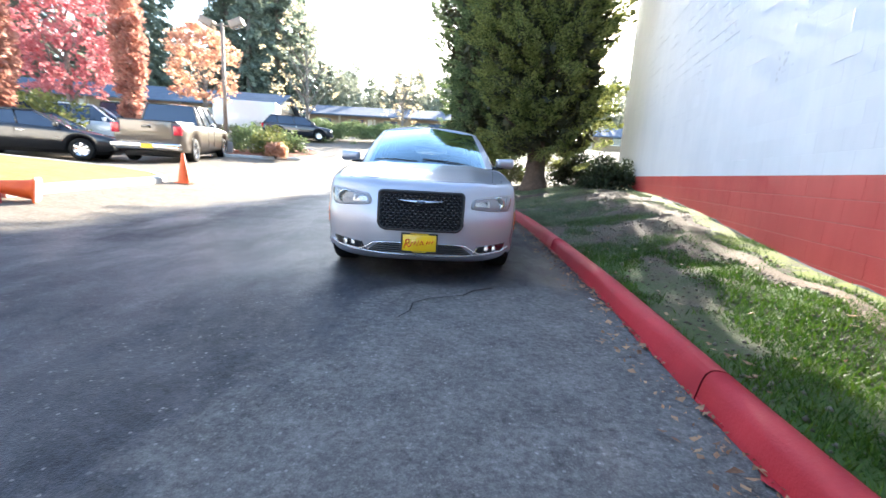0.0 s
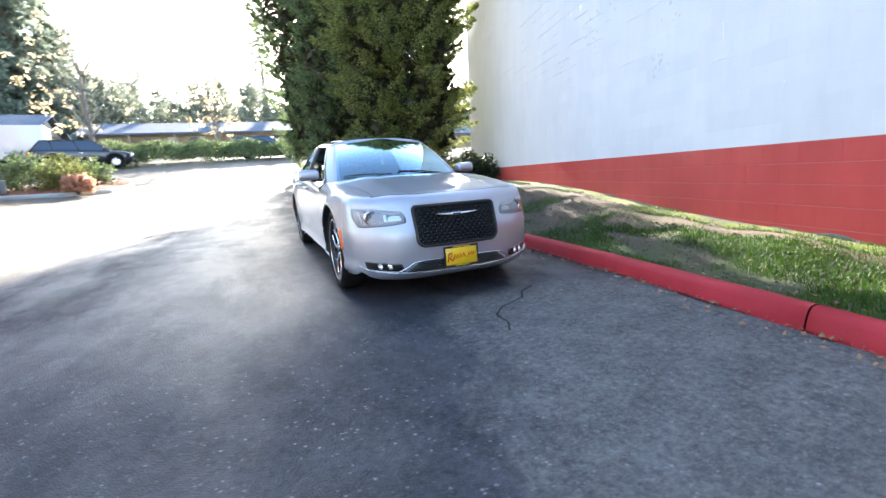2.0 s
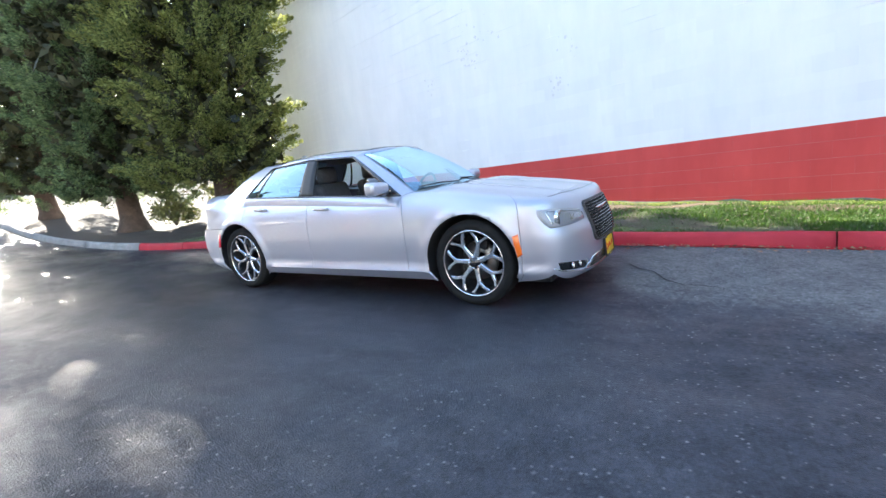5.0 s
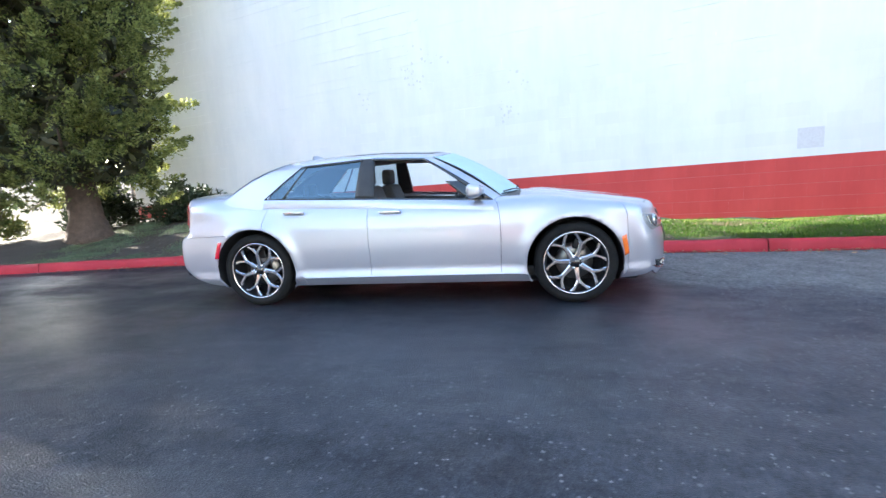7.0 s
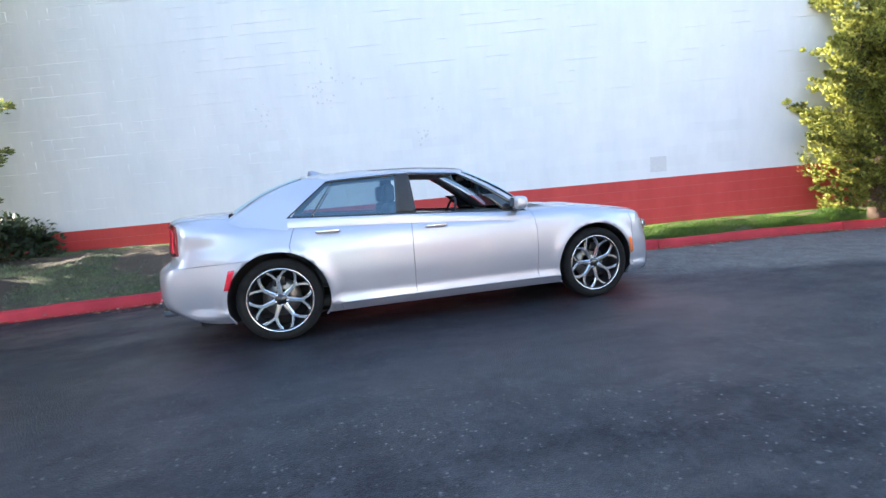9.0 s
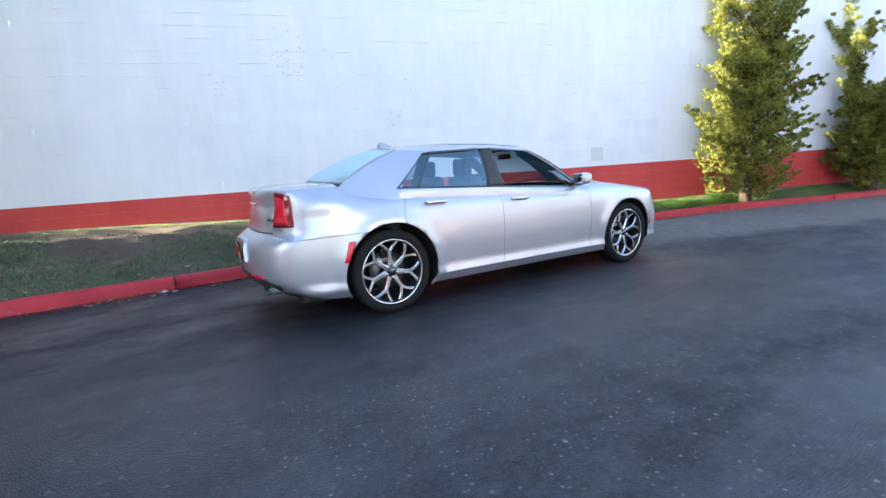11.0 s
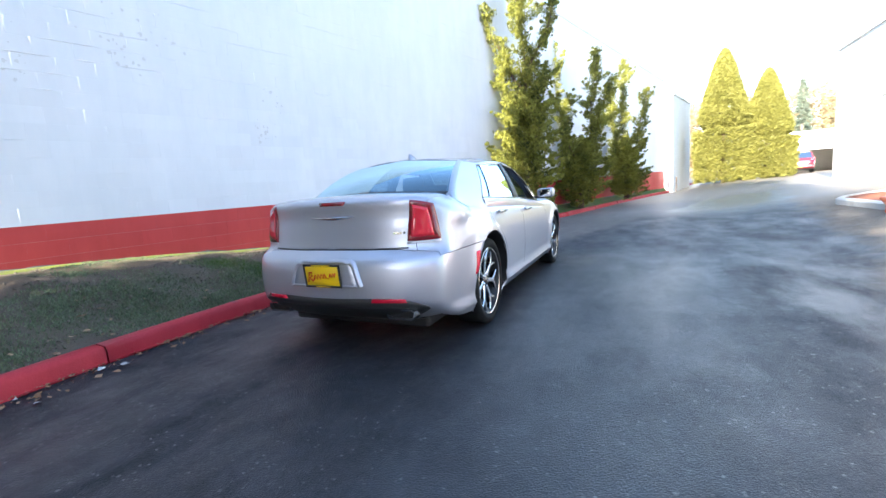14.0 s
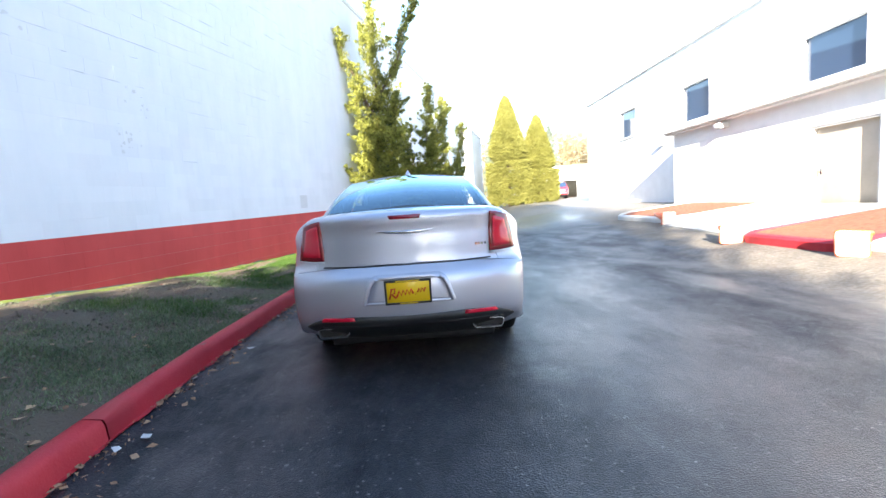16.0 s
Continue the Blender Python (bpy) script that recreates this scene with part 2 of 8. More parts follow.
    scuff = ramp(nt, noise_tex(nt, 1.4, 8, 0.72, mp.outputs[0]).outputs[0], ((0.63, (0, 0, 0)), (0.72, (1, 1, 1)))).outputs[0]
    base = mix_col(nt, maths(nt, "MULTIPLY", scuff, 0.16), base, (0.12, 0.12, 0.125))
    l.new(base, b.inputs["Base Color"])
    wet = maths(nt, "MAXIMUM", maths(nt, "MULTIPLY", maths(nt, "MULTIPLY", damp, maths(nt, "MULTIPLY_ADD", fore, -0.35, 1.0)), maths(nt, "SUBTRACT", 1.0, dry)), maths(nt, "MULTIPLY", lane, 1.3))
    l.new(maths(nt, "MULTIPLY_ADD", wet, -0.25, maths(nt, "MULTIPLY_ADD", dry, 0.24, 0.60)), b.inputs["Roughness"])
    l.new(maths(nt, "MULTIPLY_ADD", wet, 0.42, maths(nt, "MULTIPLY_ADD", dry, 0.08, maths(nt, "MULTIPLY_ADD", fore, -0.05, 0.17))), b.inputs["Specular IOR Level"])
    h = maths(nt, "ADD", maths(nt, "MULTIPLY", stone.outputs["Distance"], 0.9), maths(nt, "ADD", maths(nt, "MULTIPLY", grain, 0.4), maths(nt, "MULTIPLY", blot, 0.8)))
    bump(nt, b, h, 0.6, 0.006)
    return m


def ground_cover_mat(name, grass, soil, moss, scale=2.2, bias=0.5, bare=0.0):
    m, n, l, b = nodes_of(name)
    nt = m.node_tree
    pos = place(nt)
    a, c, d = noise_tex(nt, scale, 6, 0.7, pos).outputs[0], noise_tex(nt, 30, 4, 0.7, pos).outputs[0], noise_tex(nt, 0.7, 4, 0.6, pos).outputs[0]
    if bare:
        # the turf thins out along the verge
        sep = n.new("ShaderNodeSeparateXYZ")
        l.new(pos, sep.inputs[0])
        a = maths(nt, "SUBTRACT", a, maths(nt, "MULTIPLY", maths(nt, "MULTIPLY_ADD", sep.outputs[1], 0.2, -0.3, clamp=True), bare))
        a = maths(nt, "ADD", a, maths(nt, "MULTIPLY", maths(nt, "MULTIPLY_ADD", sep.outputs[1], -0.4, 0.3, clamp=True), bare * 1.6))
    g = mix_col(nt, c, tuple(v * 0.45 for v in grass), grass)
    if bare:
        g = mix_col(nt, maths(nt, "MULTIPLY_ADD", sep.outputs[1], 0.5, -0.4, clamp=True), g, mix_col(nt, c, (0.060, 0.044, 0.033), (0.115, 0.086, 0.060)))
    s = mix_col(nt, c, tuple(v * 0.5 for v in soil), soil)
    base = mix_col(nt, ramp(nt, a, ((bias - 0.08, (0, 0, 0)), (bias + 0.08, (1, 1, 1)))).outputs[0], s, g)
    base = mix_col(nt, ramp(nt, d, ((0.5, (0, 0, 0)), (0.62, (1, 1, 1)))).outputs[0], base, mix_col(nt, c, base, moss))
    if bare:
        # damp only follows y: soil falls to 0.4 of its colour past 6.3
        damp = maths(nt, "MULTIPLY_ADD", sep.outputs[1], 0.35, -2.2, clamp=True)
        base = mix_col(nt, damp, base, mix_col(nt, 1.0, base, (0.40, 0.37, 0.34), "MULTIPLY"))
    l.new(base, b.inputs["Base Color"])
    b.inputs["Roughness"].default_value = 0.95
    bump(nt, b, maths(nt, "ADD", a, c), 0.8, 0.02)
    return m


def painted_block_mat(name, c1, c2, under, chips, relief=0.35):
    """Masonry paint with runs, chalky patches and chips that show what is under it."""
    m, n, l, b = nodes_of(name)
    nt = m.node_tree
    pos = place(nt)
    mp = n.new("ShaderNodeMapping")
    mp.inputs["Scale"].default_value = (1.0, 1.0, 0.22)
    l.new(pos, mp.inputs[0])
    runs, big, fine, chip = noise_tex(nt, 3.0, 6, 0.65, mp.outputs[0]).outputs[0], noise_tex(nt, 0.6, 4, 0.6, pos).outputs[0], noise_tex(nt, 70, 4, 0.65, pos).outputs[0], noise_tex(nt, 4.5, 8, 0.72, pos).outputs[0]
    base = mix_col(nt, ramp(nt, maths(nt, "ADD", maths(nt, "MULTIPLY", runs, 0.5), maths(nt, "MULTIPLY", big, 0.5)), ((0.35, (0, 0, 0)), (0.65, (1, 1, 1)))).outputs[0], c1, c2)
    base = mix_col(nt, ramp(nt, chip, ((chips, (0, 0, 0)), (chips + 0.015, (1, 1, 1)))).outputs[0], base, under)
    info = n.new("ShaderNodeObjectInfo").outputs["Random"]
    hsv = n.new("ShaderNodeHueSaturation")
    l.new(maths(nt, "MULTIPLY_ADD", info, 0.05, 0.975), hsv.inputs["Value"])
    l.new(base, hsv.inputs["Color"])
    l.new(hsv.outputs[0], b.inputs["Base Color"])
    b.inputs["Roughness"].default_value, b.inputs["Specular IOR Level"].default_value = 0.62, 0.35
    bump(nt, b, maths(nt, "ADD", fine, maths(nt, "MULTIPLY", chip, 0.7)), relief, 0.005)
    return m


M = {
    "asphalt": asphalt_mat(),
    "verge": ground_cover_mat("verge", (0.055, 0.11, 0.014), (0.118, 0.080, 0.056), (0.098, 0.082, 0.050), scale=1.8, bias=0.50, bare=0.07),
    "lawn": ground_cover_mat("lawn", (0.20, 0.24, 0.04), (0.26, 0.22, 0.09), (0.24, 0.25, 0.06), bias=0.4),
    "open_soil": ground_cover_mat("open_soil", (0.18, 0.21, 0.075), (0.42, 0.35, 0.26), (0.30, 0.30, 0.17), bias=0.56),
    "bark_mulch": surface("bark_mulch", (0.16, 0.045, 0.02), (0.34, 0.12, 0.06), 14, 0.95, relief=0.9, depth=0.03, fine=60),
    "white_block": painted_block_mat("white_block", (0.70, 0.71, 0.74), (0.79, 0.79, 0.81), (0.5, 0.49, 0.47), 0.735, 0.13),
    "red_block": painted_block_mat("red_block", (0.48, 0.04, 0.04), (0.61, 0.068, 0.062), (0.5, 0.3, 0.27), 0.70),
    "red_joint": surface("red_joint", (0.46, 0.07, 0.06), (0.58, 0.16, 0.14), 8, 0.8, relief=0.3),
    "concrete": surface("concrete", (0.3, 0.29, 0.27), (0.46, 0.45, 0.42), 3, 0.9, relief=0.4),
    "red_kerb": painted_block_mat("red_kerb", (0.35, 0.016, 0.026), (0.48, 0.032, 0.044), (0.16, 0.10, 0.09), 0.66, 0.6),
    "grey_kerb": surface("grey_kerb", (0.18, 0.17, 0.16), (0.33, 0.32, 0.3), 5, 0.9, relief=0.5),
    "dirty_footing": surface("dirty_footing", (0.07, 0.068, 0.066), (0.17, 0.165, 0.16), 14, 0.95, relief=0.5),
    "peeled_paint": surface("peeled_paint", (0.57, 0.56, 0.57), (0.68, 0.68, 0.69), 30, 0.8, relief=0.2),
    "white_kerb": surface("white_kerb", (0.5, 0.49, 0.46), (0.68, 0.67, 0.63), 5, 0.9, relief=0.5),
    "silver_paint": car_paint("silver_paint", (0.475, 0.49, 0.56), 0.72, 0.42),
    "chrome": plain("chrome", (0.72, 0.73, 0.75), 0.07, 1.0),
    "bright_alloy": surface("bright_alloy", (0.62, 0.62, 0.63), (0.74, 0.74, 0.76), 8, 0.10, 0.18, metal=1.0, relief=0, local=True),
    "dark_alloy": surface("dark_alloy", (0.02, 0.02, 0.022), (0.04, 0.04, 0.042), 8, 0.4, metal=0.6, relief=0, local=True),
    "tyre": surface("tyre", (0.009, 0.009, 0.010), (0.02, 0.02, 0.019), 9, 0.7, 0.85, relief=0.3, depth=0.002, local=True, spec=0.12),
    "black_plastic": surface("black_plastic", (0.012, 0.012, 0.013), (0.025, 0.025, 0.026), 9, 0.42, 0.55, relief=0.1, depth=0.001, local=True),
    "gloss_black": plain("gloss_black", (0.008, 0.008, 0.009), 0.08, 0.0, 1.0),
    # the blue last value tints these panes' reflections towards a bluer sky
    "windscreen": pane_glass("windscreen", (0.50, 0.62, 0.66), 0.01, 3.0, (0.62, 0.86, 1.0)),
    "tinted_glass": pane_glass("tinted_glass", (0.60, 0.68, 0.70), 0.01, 2.2, (0.62, 0.86, 1.0)),
    "rear_glass": pane_glass("rear_glass", (0.34, 0.41, 0.42), 0.01, 2.0, (0.62, 0.86, 1.0)),
    "lamp_glass": pane_glass("lamp_glass", (0.84, 0.85, 0.87), 0.03, 0.9),
    "red_lens": plain("red_lens", (0.60, 0.010, 0.035), 0.12, 0.0, 0.3),
    "deep_red_lens": plain("deep_red_lens", (0.20, 0.004, 0.012), 0.1, 0.0, 0.5),
    "amber_lens": plain("amber_lens", (0.85, 0.16, 0.015), 0.12, 0.0, 1.0),
    "lamp_silver": plain("lamp_silver", (0.62, 0.62, 0.63), 0.22, 0.9),
    "lamp_tray": plain("lamp_tray", (0.36, 0.36, 0.37), 0.4, 0.4),
    "lamp_lit": plain("lamp_lit", (0.8, 0.78, 0.72), 0.2, 0.0, 0.0, 0.1),
    "plate_yellow": plain("plate_yellow", (0.85, 0.55, 0.01), 0.35, 0.0, 0.4),
    "plate_red": plain("plate_red", (0.62, 0.015, 0.008), 0.5),
    "seat_dark": surface("seat_dark", (0.04, 0.04, 0.043), (0.075, 0.075, 0.08), 30, 0.6, relief=0.2, depth=0.002, local=True),
    "headliner": surface("headliner", (0.35, 0.34, 0.32), (0.42, 0.41, 0.39), 20, 0.9, relief=0.1, local=True),
    "brake_disc": plain("brake_disc", (0.25, 0.24, 0.23), 0.35, 0.9),
    "bark": surface("bark", (0.065, 0.042, 0.030), (0.15, 0.098, 0.068), 9, 0.95, relief=1.0, depth=0.04, fine=40),
    "grey_bark": surface("grey_bark", (0.13, 0.115, 0.1), (0.25, 0.22, 0.19), 9, 0.95, relief=1.0, depth=0.03, fine=40),
    "cedar_leaf": leaf_mat("cedar_leaf", (0.042, 0.066, 0.020), (0.35, 0.37, 0.115), 0.48, size=5.0),
    "blue_cedar_leaf": leaf_mat("blue_cedar_leaf", (0.040, 0.078, 0.036), (0.26, 0.33, 0.145), 0.48, size=5.0),
    # cedar interior: dead brown leaf, darkened to paint the shade in the gaps
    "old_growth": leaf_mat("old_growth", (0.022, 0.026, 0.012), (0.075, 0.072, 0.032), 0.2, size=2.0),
    "juniper_leaf": leaf_mat("juniper_leaf", (0.020, 0.036, 0.012), (0.38, 0.38, 0.075), 0.32, size=1.6),
    "thuja_leaf": leaf_mat("thuja_leaf", (0.16, 0.16, 0.035), (0.30, 0.285, 0.075), 0.40, size=0.9),
    "red_leaf": leaf_mat("red_leaf", (0.42, 0.11, 0.13), (0.62, 0.27, 0.27), 0.6, size=0.8),
    "rust_leaf": leaf_mat("rust_leaf", (0.45, 0.19, 0.14), (0.62, 0.36, 0.28), 0.6, size=0.8),
    "orange_leaf": leaf_mat("orange_leaf", (0.6, 0.28, 0.18), (0.75, 0.5, 0.34), 0.6, size=0.8),
    "yellow_leaf": leaf_mat("yellow_leaf", (0.5, 0.4, 0.24), (0.68, 0.56, 0.36), 0.55, size=0.8),
    # the next two leaf colours are paled to carry distance haze
    "hazed_fir_leaf": leaf_mat("hazed_fir_leaf", (0.14, 0.18, 0.14), (0.28, 0.32, 0.25), 0.5, size=0.3),
    "hazed_far_leaf": leaf_mat("hazed_far_leaf", (0.2, 0.23, 0.17), (0.34, 0.35, 0.27), 0.45, size=0.15),
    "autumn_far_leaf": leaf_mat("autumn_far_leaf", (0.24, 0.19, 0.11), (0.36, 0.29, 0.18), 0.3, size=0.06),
    "hedge_leaf": leaf_mat("hedge_leaf", (0.09, 0.13, 0.055), (0.21, 0.265, 0.115), 0.4, size=0.6),
    "shrub_leaf": leaf_mat("shrub_leaf", (0.08, 0.11, 0.03), (0.28, 0.28, 0.09), 0.35, size=1.5),
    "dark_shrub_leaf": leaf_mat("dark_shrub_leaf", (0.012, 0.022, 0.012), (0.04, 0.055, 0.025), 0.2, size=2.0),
    "pale_blade": leaf_mat("pale_blade", (0.07, 0.10, 0.05), (0.19, 0.23, 0.125), 0.2, size=2.0),
    "blade": leaf_mat("blade", (0.022, 0.065, 0.007), (0.085, 0.155, 0.015), 0.25, size=2.0),
    "dry_leaf": leaf_mat("dry_leaf", (0.12, 0.05, 0.025), (0.42, 0.26, 0.15), 0.1, size=20.0),
    "cone_orange": surface("cone_orange", (0.75, 0.09, 0.015), (0.9, 0.16, 0.03), 6, 0.5, relief=0.1, local=True),
    "render_white": surface("render_white", (0.72, 0.71, 0.69), (0.82, 0.81, 0.79), 2.0, 0.85, relief=0.3),
    "trim_white": surface("trim_white", (0.6, 0.6, 0.58), (0.75, 0.74, 0.72), 4, 0.6, relief=0.1),
    "window_blue": plain("window_blue", (0.025, 0.045, 0.085), 0.05, 0.0, 0.6),
    "beige_door": surface("beige_door", (0.42, 0.36, 0.28), (0.5, 0.44, 0.35), 3, 0.6, relief=0.1),
    "tan_wall": surface("tan_wall", (0.25, 0.18, 0.115), (0.34, 0.255, 0.17), 1.0, 0.9, relief=0.3),
    "cream_wall": surface("cream_wall", (0.5, 0.44, 0.34), (0.62, 0.55, 0.44), 1.0, 0.9, relief=0.2),
    "slate_roof": surface("slate_roof", (0.07, 0.098, 0.145), (0.115, 0.15, 0.205), 1.2, 0.95, relief=0.4, depth=0.02),
    "dark_roof": surface("dark_roof", (0.06, 0.06, 0.06), (0.12, 0.12, 0.12), 1.2, 0.9, relief=0.3),
    "pole_bronze": surface("pole_bronze", (0.24, 0.17, 0.13), (0.32, 0.24, 0.18), 4, 0.5, relief=0.1, local=True),
    "black_paint": car_paint("black_paint", (0.006, 0.007, 0.010), 0.0, 0.3),
    "white_paint": car_paint("white_paint", (0.78, 0.79, 0.80), 0.0, 0.3),
    "brown_paint": car_paint("brown_paint", (0.16, 0.13, 0.105), 0.3, 0.3),
    "navy_paint": car_paint("navy_paint", (0.014, 0.02, 0.034), 0.2, 0.3),
    "maroon_paint": car_paint("maroon_paint", (0.30, 0.02, 0.035), 0.2, 0.3),
    "crack": plain("crack", (0.012, 0.012, 0.012), 0.9),
    "soil_clod": leaf_mat("soil_clod", (0.06, 0.05, 0.038), (0.19, 0.16, 0.125), 0.0, 0.95, 8.0),
    "cone_pale": surface("cone_pale", (0.55, 0.42, 0.36), (0.75, 0.66, 0.6), 9, 0.6, relief=0.3, local=True),
    "paper": plain("paper", (0.5, 0.5, 0.5), 0.8),
    "window_sheet": plain("window_sheet", (0.8, 0.8, 0.78), 0.6),
}


# ---- building helpers ----
def to_mesh(name, verts, faces, material, smooth=True):
    me = bpy.data.meshes.new(name)
    me.from_pydata([tuple(v) for v in verts], [], [tuple(int(i) for i in f) for f in faces])
    me.validate()
    if smooth:
        me.polygons.foreach_set("use_smooth", [True] * len(me.polygons))
    if material:
        me.materials.append(M[material] if isinstance(material, str) else material)
    me.update()
    return me


def put(name, me, parent=None, label="", m=None):
    ob = new(name, me)
    if parent is not None:
        ob.parent = parent
    if m is not None:
        ob.matrix_local = m
    if label:
        tagged(ob, label)
    return ob


def part(name, bm, material, parent, label="", smooth=True, m=None):
    """Link a bmesh as one mesh object under a thing or a part."""
    me = bpy.data.meshes.new(name)
    bm.normal_update()
    bm.to_mesh(me)
    bm.free()
    if smooth:
        me.polygons.foreach_set("use_smooth", [True] * len(me.polygons))
    me.materials.append(M[material])
    return put(name, me, parent, label, m)


def empty(name, label, category, m=None, group="", kind=""):
    ob = new(name)
    ob.empty_display_size = 0.2
    if m is not None:
        ob.matrix_world = m
    return tagged(ob, label, category, group, kind)


def box_bm(x0, y0, z0, x1, y1, z1, bevel=0.0, seg=2, bm=None):
    bm = bm or bmesh.new()
    made = bmesh.ops.create_cube(bm, size=1)["verts"]
    for v in made:
        v.co = Vector(((x0 + x1) / 2 + v.co.x * (x1 - x0), (y0 + y1) / 2 + v.co.y * (y1 - y0), (z0 + z1) / 2 + v.co.z * (z1 - z0)))
    if bevel:
        es = list({e for v in made for e in v.link_edges})
        bmesh.ops.bevel(bm, geom=es, offset=bevel, segments=seg, profile=0.6, affect="EDGES")
    return bm


def move_bm(bm, m):
    bmesh.ops.transform(bm, matrix=m, verts=bm.verts)
    return bm


def lathe(profile, seg=32, axis="z"):
    """Turns (radius, height) pairs round an axis."""
    verts, faces, n = [], [], len(profile)
    for k in range(seg):
        a = 2 * math.pi * k / seg
        for r, h in profile:
            c, s = r * math.cos(a), r * math.sin(a)
            verts.append((c, s, h) if axis == "z" else (h, c, s))
    for k in range(seg):
        for i in range(n - 1):
            a, b = k * n + i, ((k + 1) % seg) * n + i
            faces.append((a, b, b + 1, a + 1))
    return verts, faces


def tube(points, radii, seg=8, cap=True):
    """A round bar through points, with a radius at each."""
    pts = [Vector(p) for p in points]
    radii = radii if hasattr(radii, "__len__") else [radii] * len(pts)
    verts, faces = [], []
    up = Vector((0, 0, 1))
    for i, p in enumerate(pts):
        d = (pts[min(i + 1, len(pts) - 1)] - pts[max(i - 1, 0)]).normalized()
        side = d.cross(up if abs(d.z) < 0.95 else Vector((1, 0, 0))).normalized()
        top = side.cross(d)
        for k in range(seg):
            a = 2 * math.pi * k / seg
            verts.append(p + (side * math.cos(a) + top * math.sin(a)) * radii[i])
    for i in range(len(pts) - 1):
        for k in range(seg):
            a, b = i * seg + k, i * seg + (k + 1) % seg
            faces.append((a, b, b + seg, a + seg))
    if cap:
        faces.append(tuple(range(seg - 1, -1, -1)))
        faces.append(tuple(range((len(pts) - 1) * seg, len(pts) * seg)))
    return verts, faces


def join(*geos):
    verts, faces = [], []
    for v, f in geos:
        n = len(verts)
        verts.extend(v)
        faces.extend(tuple(i + n for i in q) for q in f)
    return verts, faces


def grid_faces(nu, nv, wrap=False):
    out = []
    for i in range(nu - 1 + (1 if wrap else 0)):
        for j in range(nv - 1):
            a, b = i * nv + j, ((i + 1) % nu) * nv + j
            out.append((a, b, b + 1, a + 1))
    return out


def smooth01(t):
    t = np.clip(t, 0.0, 1.0)
    return t * t * (3 - 2 * t)


def eased(points):
    """Smooth curve through points (monotone cubic)."""
    xs, ys = (np.array(v, float) for v in zip(*points))
    d = np.diff(ys) / np.diff(xs)
    m = np.r_[d[0], np.where(d[:-1] * d[1:] > 0, 2 * d[:-1] * d[1:] / (d[:-1] + d[1:] + 1e-12), 0), d[-1]]

    def at(t):
        t = np.clip(np.asarray(t, float), xs[0], xs[-1])
        i = np.clip(np.searchsorted(xs, t) - 1, 0, len(xs) - 2)
        h = xs[i + 1] - xs[i]
        u = (t - xs[i]) / h
        return ys[i] * (1 + 2 * u) * (1 - u) ** 2 + m[i] * h * u * (1 - u) ** 2 + ys[i + 1] * u * u * (3 - 2 * u) + m[i + 1] * h * u * u * (u - 1)
    return at


def as_bm(verts, faces):
    bm = bmesh.new()
    vs = [bm.verts.new(tuple(v)) for v in verts]
    for f in faces:
        try:
            bm.faces.new([vs[i] for i in f])
        except ValueError:
            pass
    return bm


def geo(name, g, material, parent, label="", smooth=True, m=None):
    return put(name, to_mesh(name, g[0], g[1], material, smooth), parent, label, m)


def mirror(g):
    return [(-v[0], v[1], v[2]) for v in g[0]], [tuple(reversed(f)) for f in g[1]]


# ---- ground ----
cross_rise = eased([(-40, 0.9), (-14, 0.72), (-11, 0.62), (-8.5, 0.5), (-6.5, 0.3), (-5.25, 0.13), (-4.2, 0.0), (0, 0.0), (60, 0.0)])
long_rise = eased([(-400, 0.3), (-60, 0.3), (-25, 0.1), (-10, 0.0), (8, 0.0), (14, 0.22), (20, 0.85), (28, 1.75), (34, 2.35), (50, 3.3), (120, 4.5), (400, 6.0)])


def ground_z(x, y):
    x, y = np.asarray(x, float), np.asarray(y, float)
    dip = 0.25 * smooth01((y - 6.5) / 4) * smooth01((-7.5 - x) / 3)
    return (cross_rise(x) - dip) * smooth01((24 - y) / 10) + long_rise(y)


def gz(x, y):
    return float(ground_z(np.array([x]), np.array([y]))[0])


def mesh_grid(xs, ys, zfun):
    X, Y = np.meshgrid(xs, ys, indexing="ij")
    Z = zfun(X, Y)
    return np.stack([X, Y, Z], -1).reshape(-1, 3).tolist(), [tuple(reversed(f)) for f in grid_faces(len(xs), len(ys))]


gx = np.unique(np.concatenate([np.linspace(-400, -40, 10), np.linspace(-40, -16, 13), np.linspace(-16, 8, 61), np.linspace(8, 40, 12), np.linspace(40, 400, 10)]))
gy = np.unique(np.concatenate([np.linspace(-400, -60, 9), np.linspace(-60, -16, 15), np.linspace(-16, 40, 113), np.linspace(40, 120, 20), np.linspace(120, 400, 8)]))
road_verts, road_faces = mesh_grid(gx, gy, lambda X, Y: ground_z(X, Y) + 0.006 * np.sin(X * 1.7 + 0.6 * Y) * np.cos(Y * 0.9 - X))
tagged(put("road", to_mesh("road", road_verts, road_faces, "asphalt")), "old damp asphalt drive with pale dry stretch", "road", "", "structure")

# ---- the kerb beside the wall ----
kerb_x = eased([(-60, -12.0), (-44, -7.7), (-30, -4.3), (-23, -2.55), (-14, -0.55), (-9, 0.35), (-6.3, 0.92), (-4, 1.25), (-2.4, 1.315), (-1, 1.43), (0, 1.51), (2, 1.60), (4, 1.64), (5.5, 1.60), (6.5, 1.51), (7.4, 1.42), (8.6, 1.24), (10.6, 0.84), (13, 0.62), (16, 0.60), (20, 0.75), (26, 1.35), (32, 2.6), (40, 5.0)])


def wall_x(y):
    return 3.48 + 0.247 * y


